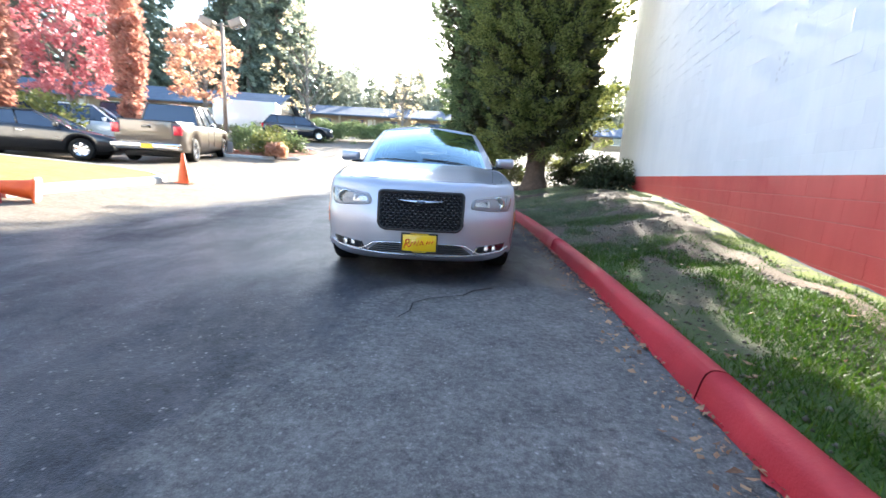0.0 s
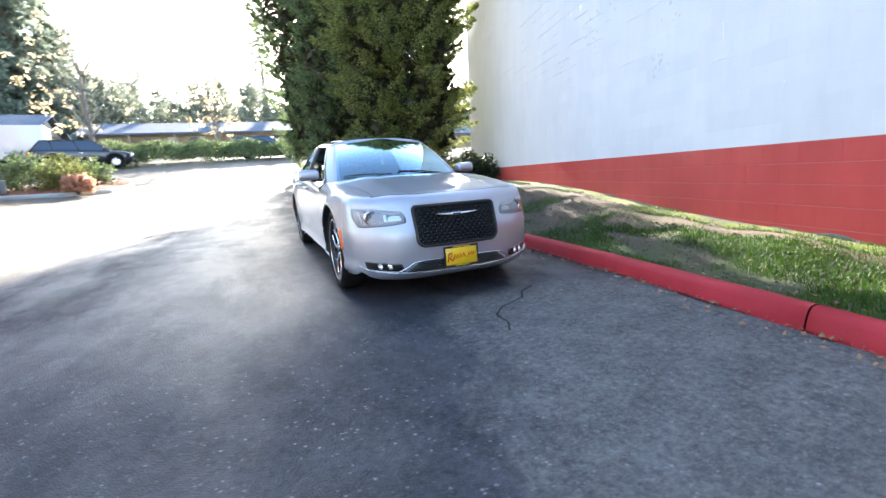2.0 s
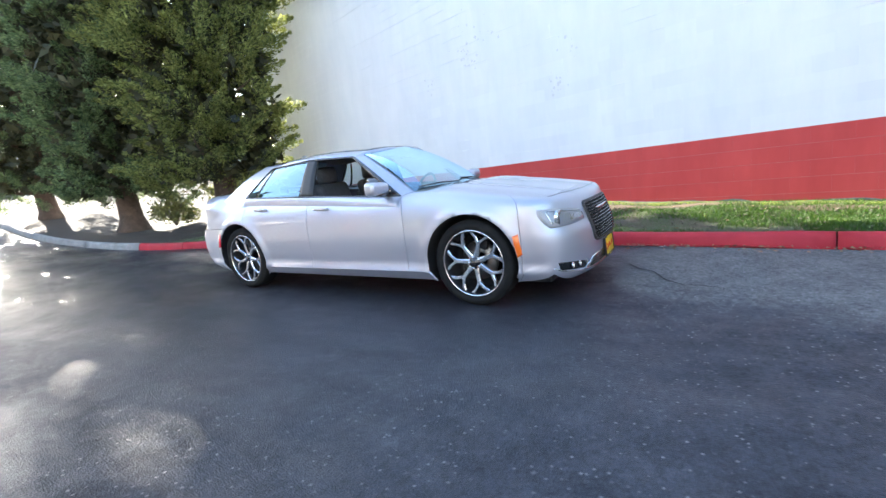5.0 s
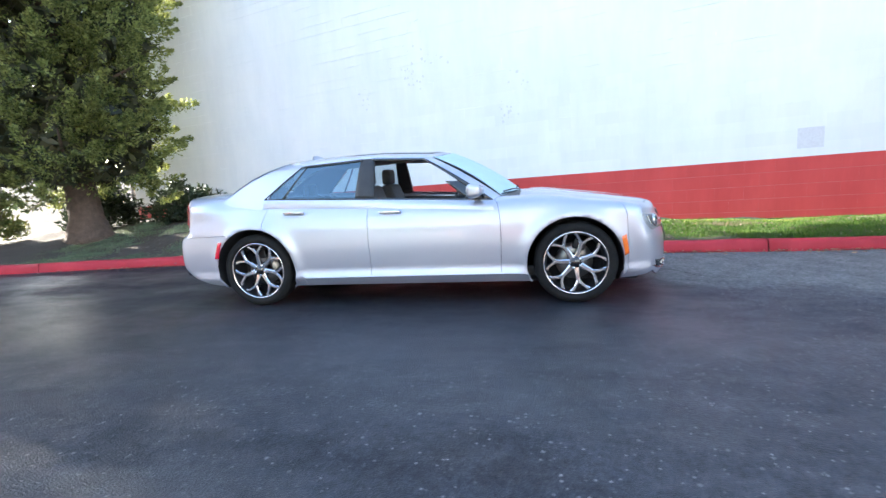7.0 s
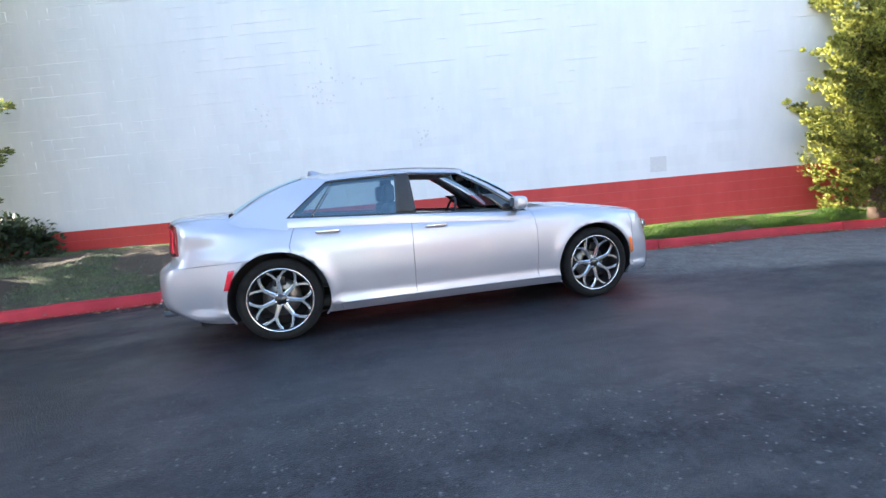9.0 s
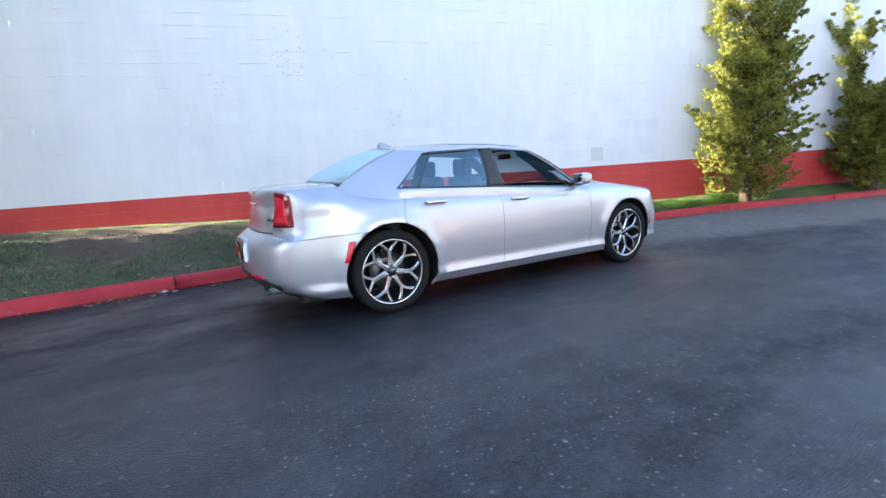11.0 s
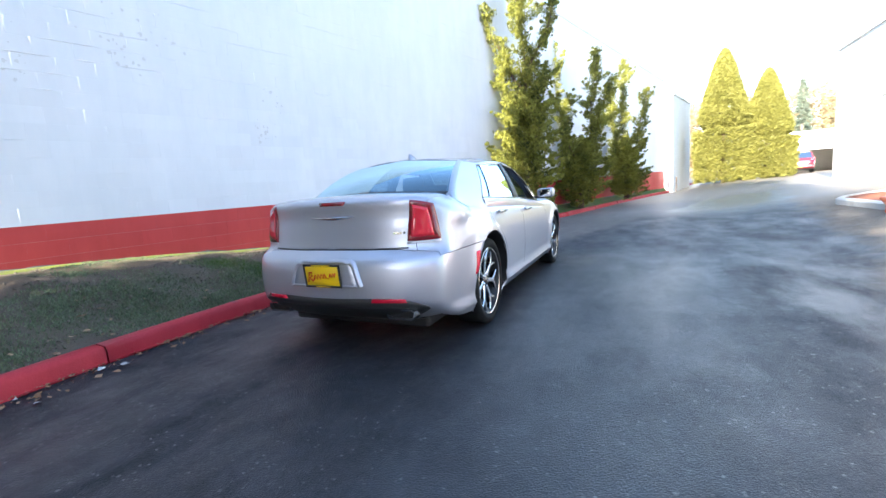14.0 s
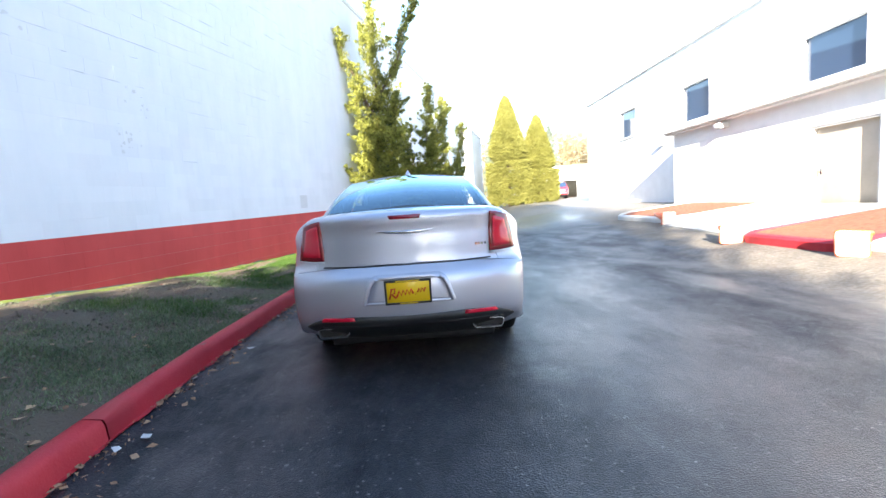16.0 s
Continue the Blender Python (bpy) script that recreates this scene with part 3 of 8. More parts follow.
def kerb_piece(y0, y1, gap=0.006):
    """A length of kerb: sloping face, rounded top, both along the kerb's line."""
    n = max(3, int((y1 - y0) / 0.3))
    verts = []
    for i in range(n + 1):
        y = y0 + gap + (y1 - y0 - 2 * gap) * i / n
        x, d = float(kerb_x(y)), float(kerb_x(y + 0.05) - kerb_x(y - 0.05)) / 0.1
        nrm = Vector((1, -d, 0)).normalized()
        z = gz(x, y)
        wob = 0.006 * math.sin(y * 3.1) + 0.004 * math.sin(y * 7.7)
        for o, h in ((-0.005, -0.1), (0.0, 0.0), (0.018 + wob, 0.095), (0.032 + wob, 0.128), (0.055, 0.143 + wob), (0.09, 0.148 + wob), (0.128, 0.142), (0.138, 0.12), (0.138, -0.1)):
            verts.append(Vector((x, y, z)) + nrm * o + Vector((0, 0, h)))
    k = 9
    faces = [tuple(reversed(f)) for f in grid_faces(n + 1, k)]
    faces += [tuple(range(k)), tuple(range(n * k + k - 1, n * k - 1, -1))]
    return verts, faces


kerb = tagged(new("kerb"), "red painted concrete kerb with chips and open joints", "kerb", "", "structure")
marks = [-60 + 3.65 * i for i in range(40)]
marks = [m - marks[0] - 60 + ((-1.73 + 60) % 3.65) for m in marks]
for a, b in zip(marks, marks[1:]):
    if a > 36:
        break
    red = a < 9.3
    if a < 10.6 < b:
        geo("kerb_stone", kerb_piece(a, 10.6), "red_kerb", kerb)
        geo("kerb_stone", kerb_piece(10.6, b), "grey_kerb", kerb)
    else:
        geo("kerb_stone", kerb_piece(a, b), "red_kerb" if red else "grey_kerb", kerb)

# red paint that ran over the gutter's edge, worn to patches
rnd = random.Random(29)
drips = []
for k in range(150):
    y, w, l = rnd.uniform(-5.5, 8.5), rnd.uniform(0.012, 0.045), rnd.uniform(0.05, 0.3)
    ring = []
    for q in range(7):
        yy = y + l * (q / 6 - 0.5)
        ring.append((yy, w * math.sin(math.pi * (0.08 + 0.84 * q / 6)) * rnd.uniform(0.6, 1.1)))
    pts = [(float(kerb_x(yy)) + 0.004, yy) for yy, _ in ring] + [(float(kerb_x(yy)) - d, yy) for yy, d in reversed(ring)]
    drips.append(([(x, yy, gz(x, yy) + 0.010 + 0.00005 * k) for x, yy in pts], [tuple(range(14))]))
tagged(geo("gutter_paint", join(*drips), "red_kerb", None, smooth=False), "worn red paint along the gutter", "paint", "", "stuff")

# ---- the verge between kerb and wall ----
wall_foot = eased([(-32, 0.5), (-12, 0.36), (-5.5, 0.28), (-2, 0.22), (0, 0.25), (2, 0.34), (3.3, 0.44), (6.4, 0.53), (10, 0.50), (12.4, 0.48), (16, 0.6), (22, 1.1), (28, 1.9), (40, 2.8)])


def verge_edge(y):
    """Far side of the verge: the wall's foot, or open ground past the wall's end."""
    return np.where(y < 12.6, wall_x(y) + 0.05, wall_x(y) + 0.05 + smooth01((y - 12.6) / 0.6) * 22)


def verge_z(t, y):
    k0 = np.array(kerb_x(y))
    base = ground_z(k0, y)
    swell = 0.03 * np.sin(y * 2.3 + t * 5) * np.sin(t * math.pi) + 0.02 * np.sin(y * 5.1 - t * 9) * np.sin(t * math.pi)
    return base + 0.115 + (wall_foot(y) - base - 0.115) * smooth01(t * 1.25) + swell


vy = np.unique(np.concatenate([np.linspace(-58, -8, 60), np.linspace(-8, 13, 150), np.linspace(13, 38, 60)]))
vt = np.linspace(0, 1, 30)
Y, T = np.meshgrid(vy, vt, indexing="ij")
KX = kerb_x(Y) + 0.13
VX = KX + (verge_edge(Y) - KX) * T
VZ = verge_z(T, Y)
vz_noise = np.array([noise.fractal(Vector((x * 2.2, y * 2.2, 0)), 1.0, 2.0, 4) for x, y in zip(VX.ravel(), Y.ravel())]).reshape(VX.shape)
VZ = VZ + 0.018 * vz_noise * np.minimum(1, 6 * T) * np.minimum(1, 6 * (1 - T))
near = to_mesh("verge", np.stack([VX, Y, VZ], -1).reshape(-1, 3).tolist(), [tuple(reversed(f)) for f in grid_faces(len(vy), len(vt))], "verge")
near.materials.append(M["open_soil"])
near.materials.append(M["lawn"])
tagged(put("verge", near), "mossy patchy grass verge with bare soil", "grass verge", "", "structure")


def verge_point(y, t):
    k0 = float(kerb_x(y)) + 0.13
    x = k0 + (float(verge_edge(np.array(y))) - k0) * t
    return x, float(verge_z(np.array(t), np.array(y)))


# a strip of yellow moss and pale sand along the foot of the wall
def foot_strip(name, a, b, material, label, seed, y0, y1, lift):
    rnd = random.Random(seed)
    vs, n = [], int((y1 - y0) / 0.12)
    ph = rnd.random() * 9
    for i in range(n + 1):
        y = y0 + (y1 - y0) * i / n
        fade = min(1, 4 * i / n, 4 * (n - i) / n)
        wob = 0.05 * math.sin(y * 1.9 + ph) + 0.035 * math.sin(y * 4.7 + ph * 2)
        lo, hi = b + wob * fade, a + 0.6 * wob
        lo = a + (lo - a) * max(0.05, fade)
        for q in range(5):
            t = lo + (hi - lo) * q / 4
            x, z = verge_point(y, t)
            vs.append((x, y, z + lift * (1 if 0 < q < 4 else -0.6)))
    ob = geo(name, (vs, [tuple(reversed(f)) for f in grid_faces(n + 1, 5)]), material, None)
    return tagged(ob, label, "ground cover", "", "stuff")


M["bright_moss"] = ground_cover_mat("bright_moss", (0.19, 0.24, 0.02), (0.12, 0.115, 0.05), (0.24, 0.26, 0.03), 5.0, 0.47)
M["pale_sand"] = ground_cover_mat("pale_sand", (0.10, 0.10, 0.035), (0.175, 0.12, 0.073), (0.14, 0.10, 0.06), 5.0, 0.58)
foot_strip("moss_strip", 0.99, 0.82, "bright_moss", "yellow-green moss along the wall foot", 3, -28, 11.5, 0.02)
foot_strip("sand_strip", 0.815, 0.66, "pale_sand", "pale trodden soil strip in the verge", 4, -12, 11.0, 0.014)

# ---- the block wall ----
WALL = Matrix.Translation((3.48, 0, 0)) @ Matrix.Rotation(-math.atan(0.247), 4, "Z") @ Matrix.Rotation(radians(-1.12), 4, "X")
# local: y along the wall, z up, the face at x = 0 looking to -x
W0, W1, RED, TOP, COURSE, BLOCK = -29.6, 12.8, 1.102, 7.30, 0.2, 0.4
wall = tagged(new("wall_main"), "tall white painted block wall with red base band", "wall", "", "structure")
wall.matrix_world = WALL
bm = box_bm(0.0012, W0, RED, 0.35, W1, TOP)
box_bm(0.003, W0, -1.2, 0.35, W1, RED, 0, 1, bm)
part("wall_core", bm, "white_block", wall, smooth=False)
part("wall_cap", box_bm(-0.03, W0, TOP, 0.4, W1, TOP + 0.12, 0.01), "trim_white", wall, smooth=False)
part("red_backing", box_bm(0.0014, W0, -1.2, 0.003, W1, RED), "red_joint", wall, smooth=False)


def block_geo(l, h, d=0.0022):
    """A block's face with rounded arrises."""
    e, q = 0.004, 0.0006
    vs = [(0, q, e), (0, l - q, e), (0, l - q, h - e), (0, q, h - e), (d, 0, 0), (d, l, 0), (d, l, h), (d, 0, h)]
    return vs, [(0, 3, 2, 1), (0, 1, 5, 4), (1, 2, 6, 5), (2, 3, 7, 6), (3, 0, 4, 7)]


block_meshes = {k: to_mesh("block", *block_geo(BLOCK - 0.0008, COURSE - (0.0012 if k == "white_block" else 0.0045), 0.0008 if k == "white_block" else 0.0022), k, False) for k in ("white_block", "red_block")}
rest = {"white_block": [], "red_block": []}
rnd = random.Random(7)
row0 = -6
count = 0
for r in range(row0, 31):
    z = RED + r * COURSE
    off = 0.2 if r % 2 else 0.0
    kind = "red_block" if r < 0 else "white_block"
    y = W0 - off
    while y < W1:
        a, b = max(y, W0), min(y + BLOCK, W1)
        jx = rnd.uniform(-0.00008, 0.00008)
        if b - a > 0.05:
            if -5.0 < y < 5.0 and -4 <= r < 8 and b - a > 0.39 and count < 300:
                ob = put("block", block_meshes[kind], wall, "", Matrix.Translation((jx, a + 0.0004, z + 0.001)))
                count += 1
            else:
                v, f = block_geo(b - a - 0.0008, COURSE - (0.0012 if r >= 0 else 0.0045), 0.0008 if r >= 0 else 0.0022)
                rest[kind].append(([(p[0] + jx, p[1] + a + 0.0004, p[2] + z + 0.001) for p in v], f))
        y += BLOCK
for kind, gs in rest.items():
    tagged(geo("block_rest", join(*gs), kind, wall, smooth=False), kind="stuff")
# small fittings on the wall: a cover plate, patched holes
part("cover_plate", box_bm(-0.0012, -3.18, RED + 0.12, 0.02, -2.86, RED + 0.42), "peeled_paint", wall, "pale grey painted cover plate", smooth=False)
rnd = random.Random(77)
flakes = []
for y0, z0, spread, count in ((1.5, 2.32, 0.10, 16), (3.5, 3.25, 0.12, 14), (3.2, 3.6, 0.3, 22), (4.6, 3.0, 0.2, 12), (1.2, 2.8, 0.16, 8)):
    for k in range(count):
        cy, cz, r = rnd.gauss(y0, spread), rnd.gauss(z0, spread), rnd.uniform(0.008, 0.034)
        ring = [(-0.0014, cy + r * rnd.uniform(0.4, 1.1) * math.cos(a * 0.7854), cz + r * rnd.uniform(0.4, 1.2) * math.sin(a * 0.7854)) for a in range(8)]
        flakes.append((ring + [(0.01, p[1], p[2]) for p in ring], [tuple(reversed(range(8)))] + [(a, (a + 1) % 8, 8 + (a + 1) % 8, 8 + a) for a in range(8)]))
tagged(geo("peeled_paint", join(*flakes), "peeled_paint", wall, smooth=False), kind="stuff")
# thick paint: runs below the joints and ridges along them, in the upper courses above all
rnd = random.Random(19)
runs = []
for k in range(1900):
    y, z = rnd.uniform(-14, 12.4) if k % 2 else rnd.uniform(3, 12.4), RED + (TOP - RED) * rnd.random() ** 0.7
    if z < 2.2 and rnd.random() < 0.6:
        continue
    row = round((z - RED) / COURSE)
    zj = RED + row * COURSE
    flat = rnd.random() < 0.55
    if flat:
        w, h, d = rnd.uniform(0.08, 0.7), rnd.uniform(0.006, 0.012), rnd.uniform(0.0025, 0.006)
    else:
        y = W0 + round((y - W0) / BLOCK) * BLOCK - (0.0 if row % 2 else 0.2) - 0.006
        w, h, d = rnd.uniform(0.010, 0.022), rnd.uniform(0.05, 0.21), rnd.uniform(0.002, 0.005)
    y1, z0 = y + w, zj - (0 if flat else h)
    runs.append(([(0.001, y, z0), (0.001, y1, z0), (0.001, y1, zj + 0.004), (0.001, y, zj + 0.004), (-d, y + w * 0.3, z0 + (h + 0.004) * 0.25), (-d, y + w * 0.7, z0 + (h + 0.004) * 0.2), (-d, y + w * 0.7, zj), (-d, y + w * 0.3, zj)],
                 [(4, 7, 6, 5), (0, 4, 5, 1), (1, 5, 6, 2), (2, 6, 7, 3), (3, 7, 4, 0)]))
tagged(geo("paint_runs", join(*runs), "white_block", wall), kind="stuff")
# the rough grey footing that shows below the red paint
inv = WALL.inverted()
fv, n = [], 330
for i in range(n + 1):
    y = -20 + 32.4 * i / n
    z = float(wall_foot(y))
    q = inv @ Vector((float(wall_x(y)), y, z))
    top = q.z + 0.016 + 0.045 * noise.fractal(Vector((y * 1.7, 3.1, 0)), 1.0, 2.0, 5) + 0.012 * rnd.random()
    fv += [(-0.004, q.y, q.z - 0.15), (-0.003 - 0.003 * rnd.random(), q.y, q.z + 0.02), (-0.002 - 0.002 * rnd.random(), q.y, top - 0.006), (0.001, q.y, top)]
geo("footing", (fv, [tuple(reversed(f)) for f in grid_faces(n + 1, 4)]), "dirty_footing", wall, "rough grey concrete footing")
# the building behind the wall
hall = tagged(new("wall_hall"), "plain white block building behind the wall", "building", "", "structure")
hall.matrix_world = WALL
part("end_wall", box_bm(0.35, W1 - 0.35, -1.2, 24, W1, TOP), "white_block", hall, smooth=False)
part("far_end_wall", box_bm(0.35, W0, -1.2, 24, W0 + 0.35, TOP), "white_block", hall, smooth=False)
part("back_wall", box_bm(24, W0, -1.2, 24.4, W1, TOP), "white_block", hall, smooth=False)
part("flat_roof", box_bm(0.35, W0 + 0.35, TOP - 0.5, 24, W1 - 0.35, TOP - 0.3), "dark_roof", hall, smooth=False)
# the lower white bay that follows
bay = tagged(new("wall_bay"), "lower white rendered bay past the block wall", "wall", "", "structure")
bay.matrix_world = WALL
part("bay_wall", box_bm(-0.55, W0 - 7, -1.2, 6, W0 - 0.02, 6.35, 0.02), "render_white", bay, smooth=False)
part("bay_cap", box_bm(-0.62, W0 - 7.05, 6.35, 6.05, W0 - 0.02, 6.5, 0.02), "trim_white", bay, smooth=False)

# ---- the white building across the drive ----
annex = tagged(new("building_white"), "white rendered two-storey building with low front annex", "building", "", "structure")
g0 = 0.36
part("annex_wall", box_bm(-12.5, -8.2, -0.2, -9.5, 1.0, 3.08), "render_white", annex, smooth=False)
for y0, y1, z0, z1 in ((-8.2, -2.45, -0.2, 3.08), (-0.78, 1.0, -0.2, 3.08), (-2.45, -0.78, 2.38, 3.08)):
    part("annex_front", box_bm(-9.5, y0, z0, -9.3, y1, z1), "render_white", annex, smooth=False)
door = part("door_slab", box_bm(-9.49, -2.38, g0, -9.43, -0.85, 2.33, 0.006), "beige_door", annex, "wide beige metal door")
part("door_head", box_bm(-9.47, -2.45, 2.33, -9.33, -0.78, 2.38), "trim_white", annex, smooth=False)
for y in (-2.45, -0.84):
    part("door_jamb", box_bm(-9.47, y, g0, -9.33, y + 0.06, 2.33), "trim_white", annex, smooth=False)
part("door_handle", box_bm(-9.43, -2.25, 1.25, -9.38, -2.20, 1.42, 0.01), "chrome", door)
part("eave_fascia", box_bm(-9.42, -8.35, 3.08, -9.05, 1.1, 3.24, 0.01), "trim_white", annex, smooth=False)
part("eave_gutter", box_bm(-9.05, -8.35, 3.12, -8.93, 1.1, 3.24, 0.03, 3), "trim_white", annex)
slope = [(-9.0, -8.4, 3.245), (-9.0, 1.15, 3.245), (-10.65, 1.15, 3.55), (-10.65, -8.4, 3.55)]
geo("annex_roof", (slope + [(x, y, z - 0.04) for x, y, z in slope], [(0, 1, 2, 3), (7, 6, 5, 4), (0, 4, 5, 1), (1, 5, 6, 2), (2, 6, 7, 3), (3, 7, 4, 0)]), "trim_white", annex, smooth=False)


def upper_window(y0, y1, z0, z1, x=-10.6):
    w = part("window", box_bm(x - 0.16, y0, z0, x - 0.12, y1, z1), "window_blue", annex, "blue window pane mirroring the sky", smooth=False)
    bm = bmesh.new()
    f = 0.035
    for a in ((y0, z0, y1, z0 + f), (y0, z1 - f, y1, z1), (y0, z0 + f, y0 + f, z1 - f), (y1 - f, z0 + f, y1, z1 - f)):
        box_bm(x - 0.12, a[0], a[1], x - 0.03, a[2], a[3], 0, 1, bm)
    part("window_frame", bm, "trim_white", w, smooth=False)
    part("window_sill", box_bm(x - 0.1, y0 - 0.05, z0 - 0.06, x + 0.06, y1 + 0.05, z0, 0.01), "trim_white", w, smooth=False)


wins = [(-15.6, -13.8, 3.9, 5.25), (-9.9, -8.15, 3.72, 5.1), (-4.2, -2.4, 3.72, 4.95)]
edges = [-20.0] + [v for w in wins for v in w[:2]] + [1.0]
for a, b in zip(edges[::2], edges[1::2]):
    part("upper_wall", box_bm(-10.85, a, -0.2, -10.6, b, 6.6), "render_white", annex, smooth=False)
for y0, y1, z0, z1 in wins:
    part("upper_wall", box_bm(-10.85, y0, -0.2, -10.6, y1, z0), "render_white", annex, smooth=False)
    part("upper_wall", box_bm(-10.85, y0, z1, -10.6, y1, 6.6), "render_white", annex, smooth=False)
    upper_window(y0, y1, z0, z1)
part("upper_end_wall", box_bm(-24, -20.25, -0.2, -10.6, -20.0, 6.6), "render_white", annex, smooth=False)
part("upper_end_wall", box_bm(-24, 1.0, -0.2, -10.6, 1.25, 6.6), "render_white", annex, smooth=False)
part("upper_back_wall", box_bm(-24.2, -20.0, -0.2, -24, 1.0, 6.6), "render_white", annex, smooth=False)
part("upper_floor", box_bm(-24, -20, 3.1, -10.85, 1.0, 3.3), "render_white", annex, smooth=False)
part("parapet_cap", box_bm(-24.2, -20.3, 6.6, -10.5, 1.3, 6.78, 0.02), "trim_white", annex, smooth=False)
lamp_arm = part("wall_lamp", box_bm(-9.3, -5.5, 2.86, -9.0, -5.2, 3.02, 0.03), "trim_white", annex, "boxy wall lamp under the eave")
part("lamp_lens", box_bm(-9.2, -5.46, 2.84, -9.02, -5.24, 2.862), "lamp_silver", lamp_arm, smooth=False)
part("wall_lamp", box_bm(-10.6, -11.4, 3.05, -10.35, -11.15, 3.2, 0.03), "trim_white", annex)

# beds with red bark mulch, their kerbs and the pavement before the building
def bed(name, pts, kerb_mat, lift=0.14, label="bed of red-brown bark mulch"):
    """A bed: mulch inside a kerb that follows the given plan."""
    top = tagged(new(name), label, "planting bed", "", "structure")
    n = len(pts)
    c = Vector((sum(p[0] for p in pts) / n, sum(p[1] for p in pts) / n))
    rings = []
    for f, h in ((1.0, -0.05), (1.0, lift * 0.8), (0.985, lift), (0.955, lift), (0.95, lift - 0.03)):
        ring = []
        for p in pts:
            d = Vector(p) - c
            q = c + d * (1 - (1 - f) * 3.2 / max(0.6, d.length))
            ring.append((q.x, q.y, gz(q.x, q.y) + h))
        rings.append(ring)
    vs = [v for r in rings for v in r]
    fs = [(r * n + k, r * n + (k + 1) % n, (r + 1) * n + (k + 1) % n, (r + 1) * n + k) for r in range(4) for k in range(n)]
    geo("bed_kerb", (vs, fs), kerb_mat, top, smooth=False)
    inner = rings[-1]
    vs, fs = [(c.x, c.y, gz(c.x, c.y) + lift + 0.03)], []
    for f in (0.5, 1.0):
        vs += [(c.x + (p[0] - c.x) * f, c.y + (p[1] - c.y) * f, p[2] + (0.05 if f < 1 else 0.0)) for p in inner]
    for k in range(n):
        fs += [(0, 1 + k, 1 + (k + 1) % n), (1 + k, 1 + n + k, 1 + n + (k + 1) % n, 1 + (k + 1) % n)]
    geo("mulch", (vs, fs), "bark_mulch", top)
    return top


def rounded(x0, y0, x1, y1, r, n=6):
    out = []
    for cx, cy, a0 in ((x1 - r, y1 - r, 0), (x0 + r, y1 - r, 90), (x0 + r, y0 + r, 180), (x1 - r, y0 + r, 270)):
        out += [(cx + r * math.cos(radians(a0 + 90 * k / n)), cy + r * math.sin(radians(a0 + 90 * k / n))) for k in range(n + 1)]
    return out


bed("planting_bed", rounded(-9.25, -6.9, -6.3, -3.0, 0.9), "white_kerb")
bed("planting_bed", rounded(-9.25, 0.4, -5.5, 2.35, 0.3), "red_kerb")
walkway = [(-9.28, -2.95), (-6.0, -2.95), (-5.7, 0.36), (-9.28, 0.36)]
geo("walkway", ([(x, y, gz(x, y) + h) for h in (-0.05, 0.05) for x, y in walkway], [(4, 5, 6, 7), (0, 1, 5, 4), (1, 2, 6, 5), (2, 3, 7, 6), (3, 0, 4, 7)]), "concrete", None, smooth=False)
tagged(bpy.data.objects["walkway"], "pale concrete walkway to the door", "pavement", "", "structure")

# ---- the lawn island and the planted island by the car park ----
def lawn_island(name, pts, material, kerb_mat, label, lift=0.13):
    top = tagged(new(name), label, "lawn", "", "structure")
    n = len(pts)
    c = Vector((sum(p[0] for p in pts) / n, sum(p[1] for p in pts) / n))
    vs, fs = [], []
    for w, h in ((0.0, -0.08), (0.0, lift * 0.75), (0.03, lift), (0.14, lift), (0.15, lift - 0.02)):
        for p in pts:
            d = (c - Vector(p)).normalized()
            q = Vector(p) + d * w
            vs.append((q.x, q.y, gz(q.x, q.y) + h))
    fs = [(r * n + k, r * n + (k + 1) % n, (r + 1) * n + (k + 1) % n, (r + 1) * n + k) for r in range(4) for k in range(n)]
    geo("island_kerb", (vs, fs), kerb_mat, top, smooth=False)
    vs, fs = [(c.x, c.y, gz(c.x, c.y) + lift + 0.04)], []
    m = 5
    for i in range(1, m + 1):
        for p in pts:
            d = Vector(p) + (c - Vector(p)).normalized() * 0.14
            q = c + (d - c) * (i / m)
            vs.append((q.x, q.y, gz(q.x, q.y) + lift + 0.03 * (1 - i / m) - 0.015))
    for k in range(n):
        fs.append((0, 1 + k, 1 + (k + 1) % n))
        for i in range(m - 1):
            a = 1 + i * n
            fs.append((a + k, a + n + k, a + n + (k + 1) % n, a + (k + 1) % n))
    geo("turf", (vs, fs), material, top)
    return top


lawn_island("lawn_island", [(-5.75, 2.5), (-5.8, 4.0), (-5.85, 6.0), (-6.0, 6.55), (-6.4, 6.8), (-7.2, 6.75), (-9.5, 6.0), (-13, 4.6), (-16.0, 3.4), (-15.0, 2.45), (-10.6, 2.42), (-6.2, 2.42)], "lawn", "white_kerb", "sunlit yellow-green lawn island with pale kerb")
lawn_island("planter_island", [(-7.3, 15.4), (-6.2, 17.0), (-5.9, 19.0), (-6.3, 21.5), (-7.4, 23.0), (-9.2, 22.5), (-10.2, 19.5), (-9.8, 16.2), (-8.6, 14.9)], "bark_mulch", "white_kerb", "planted island with kerb and bark mulch")

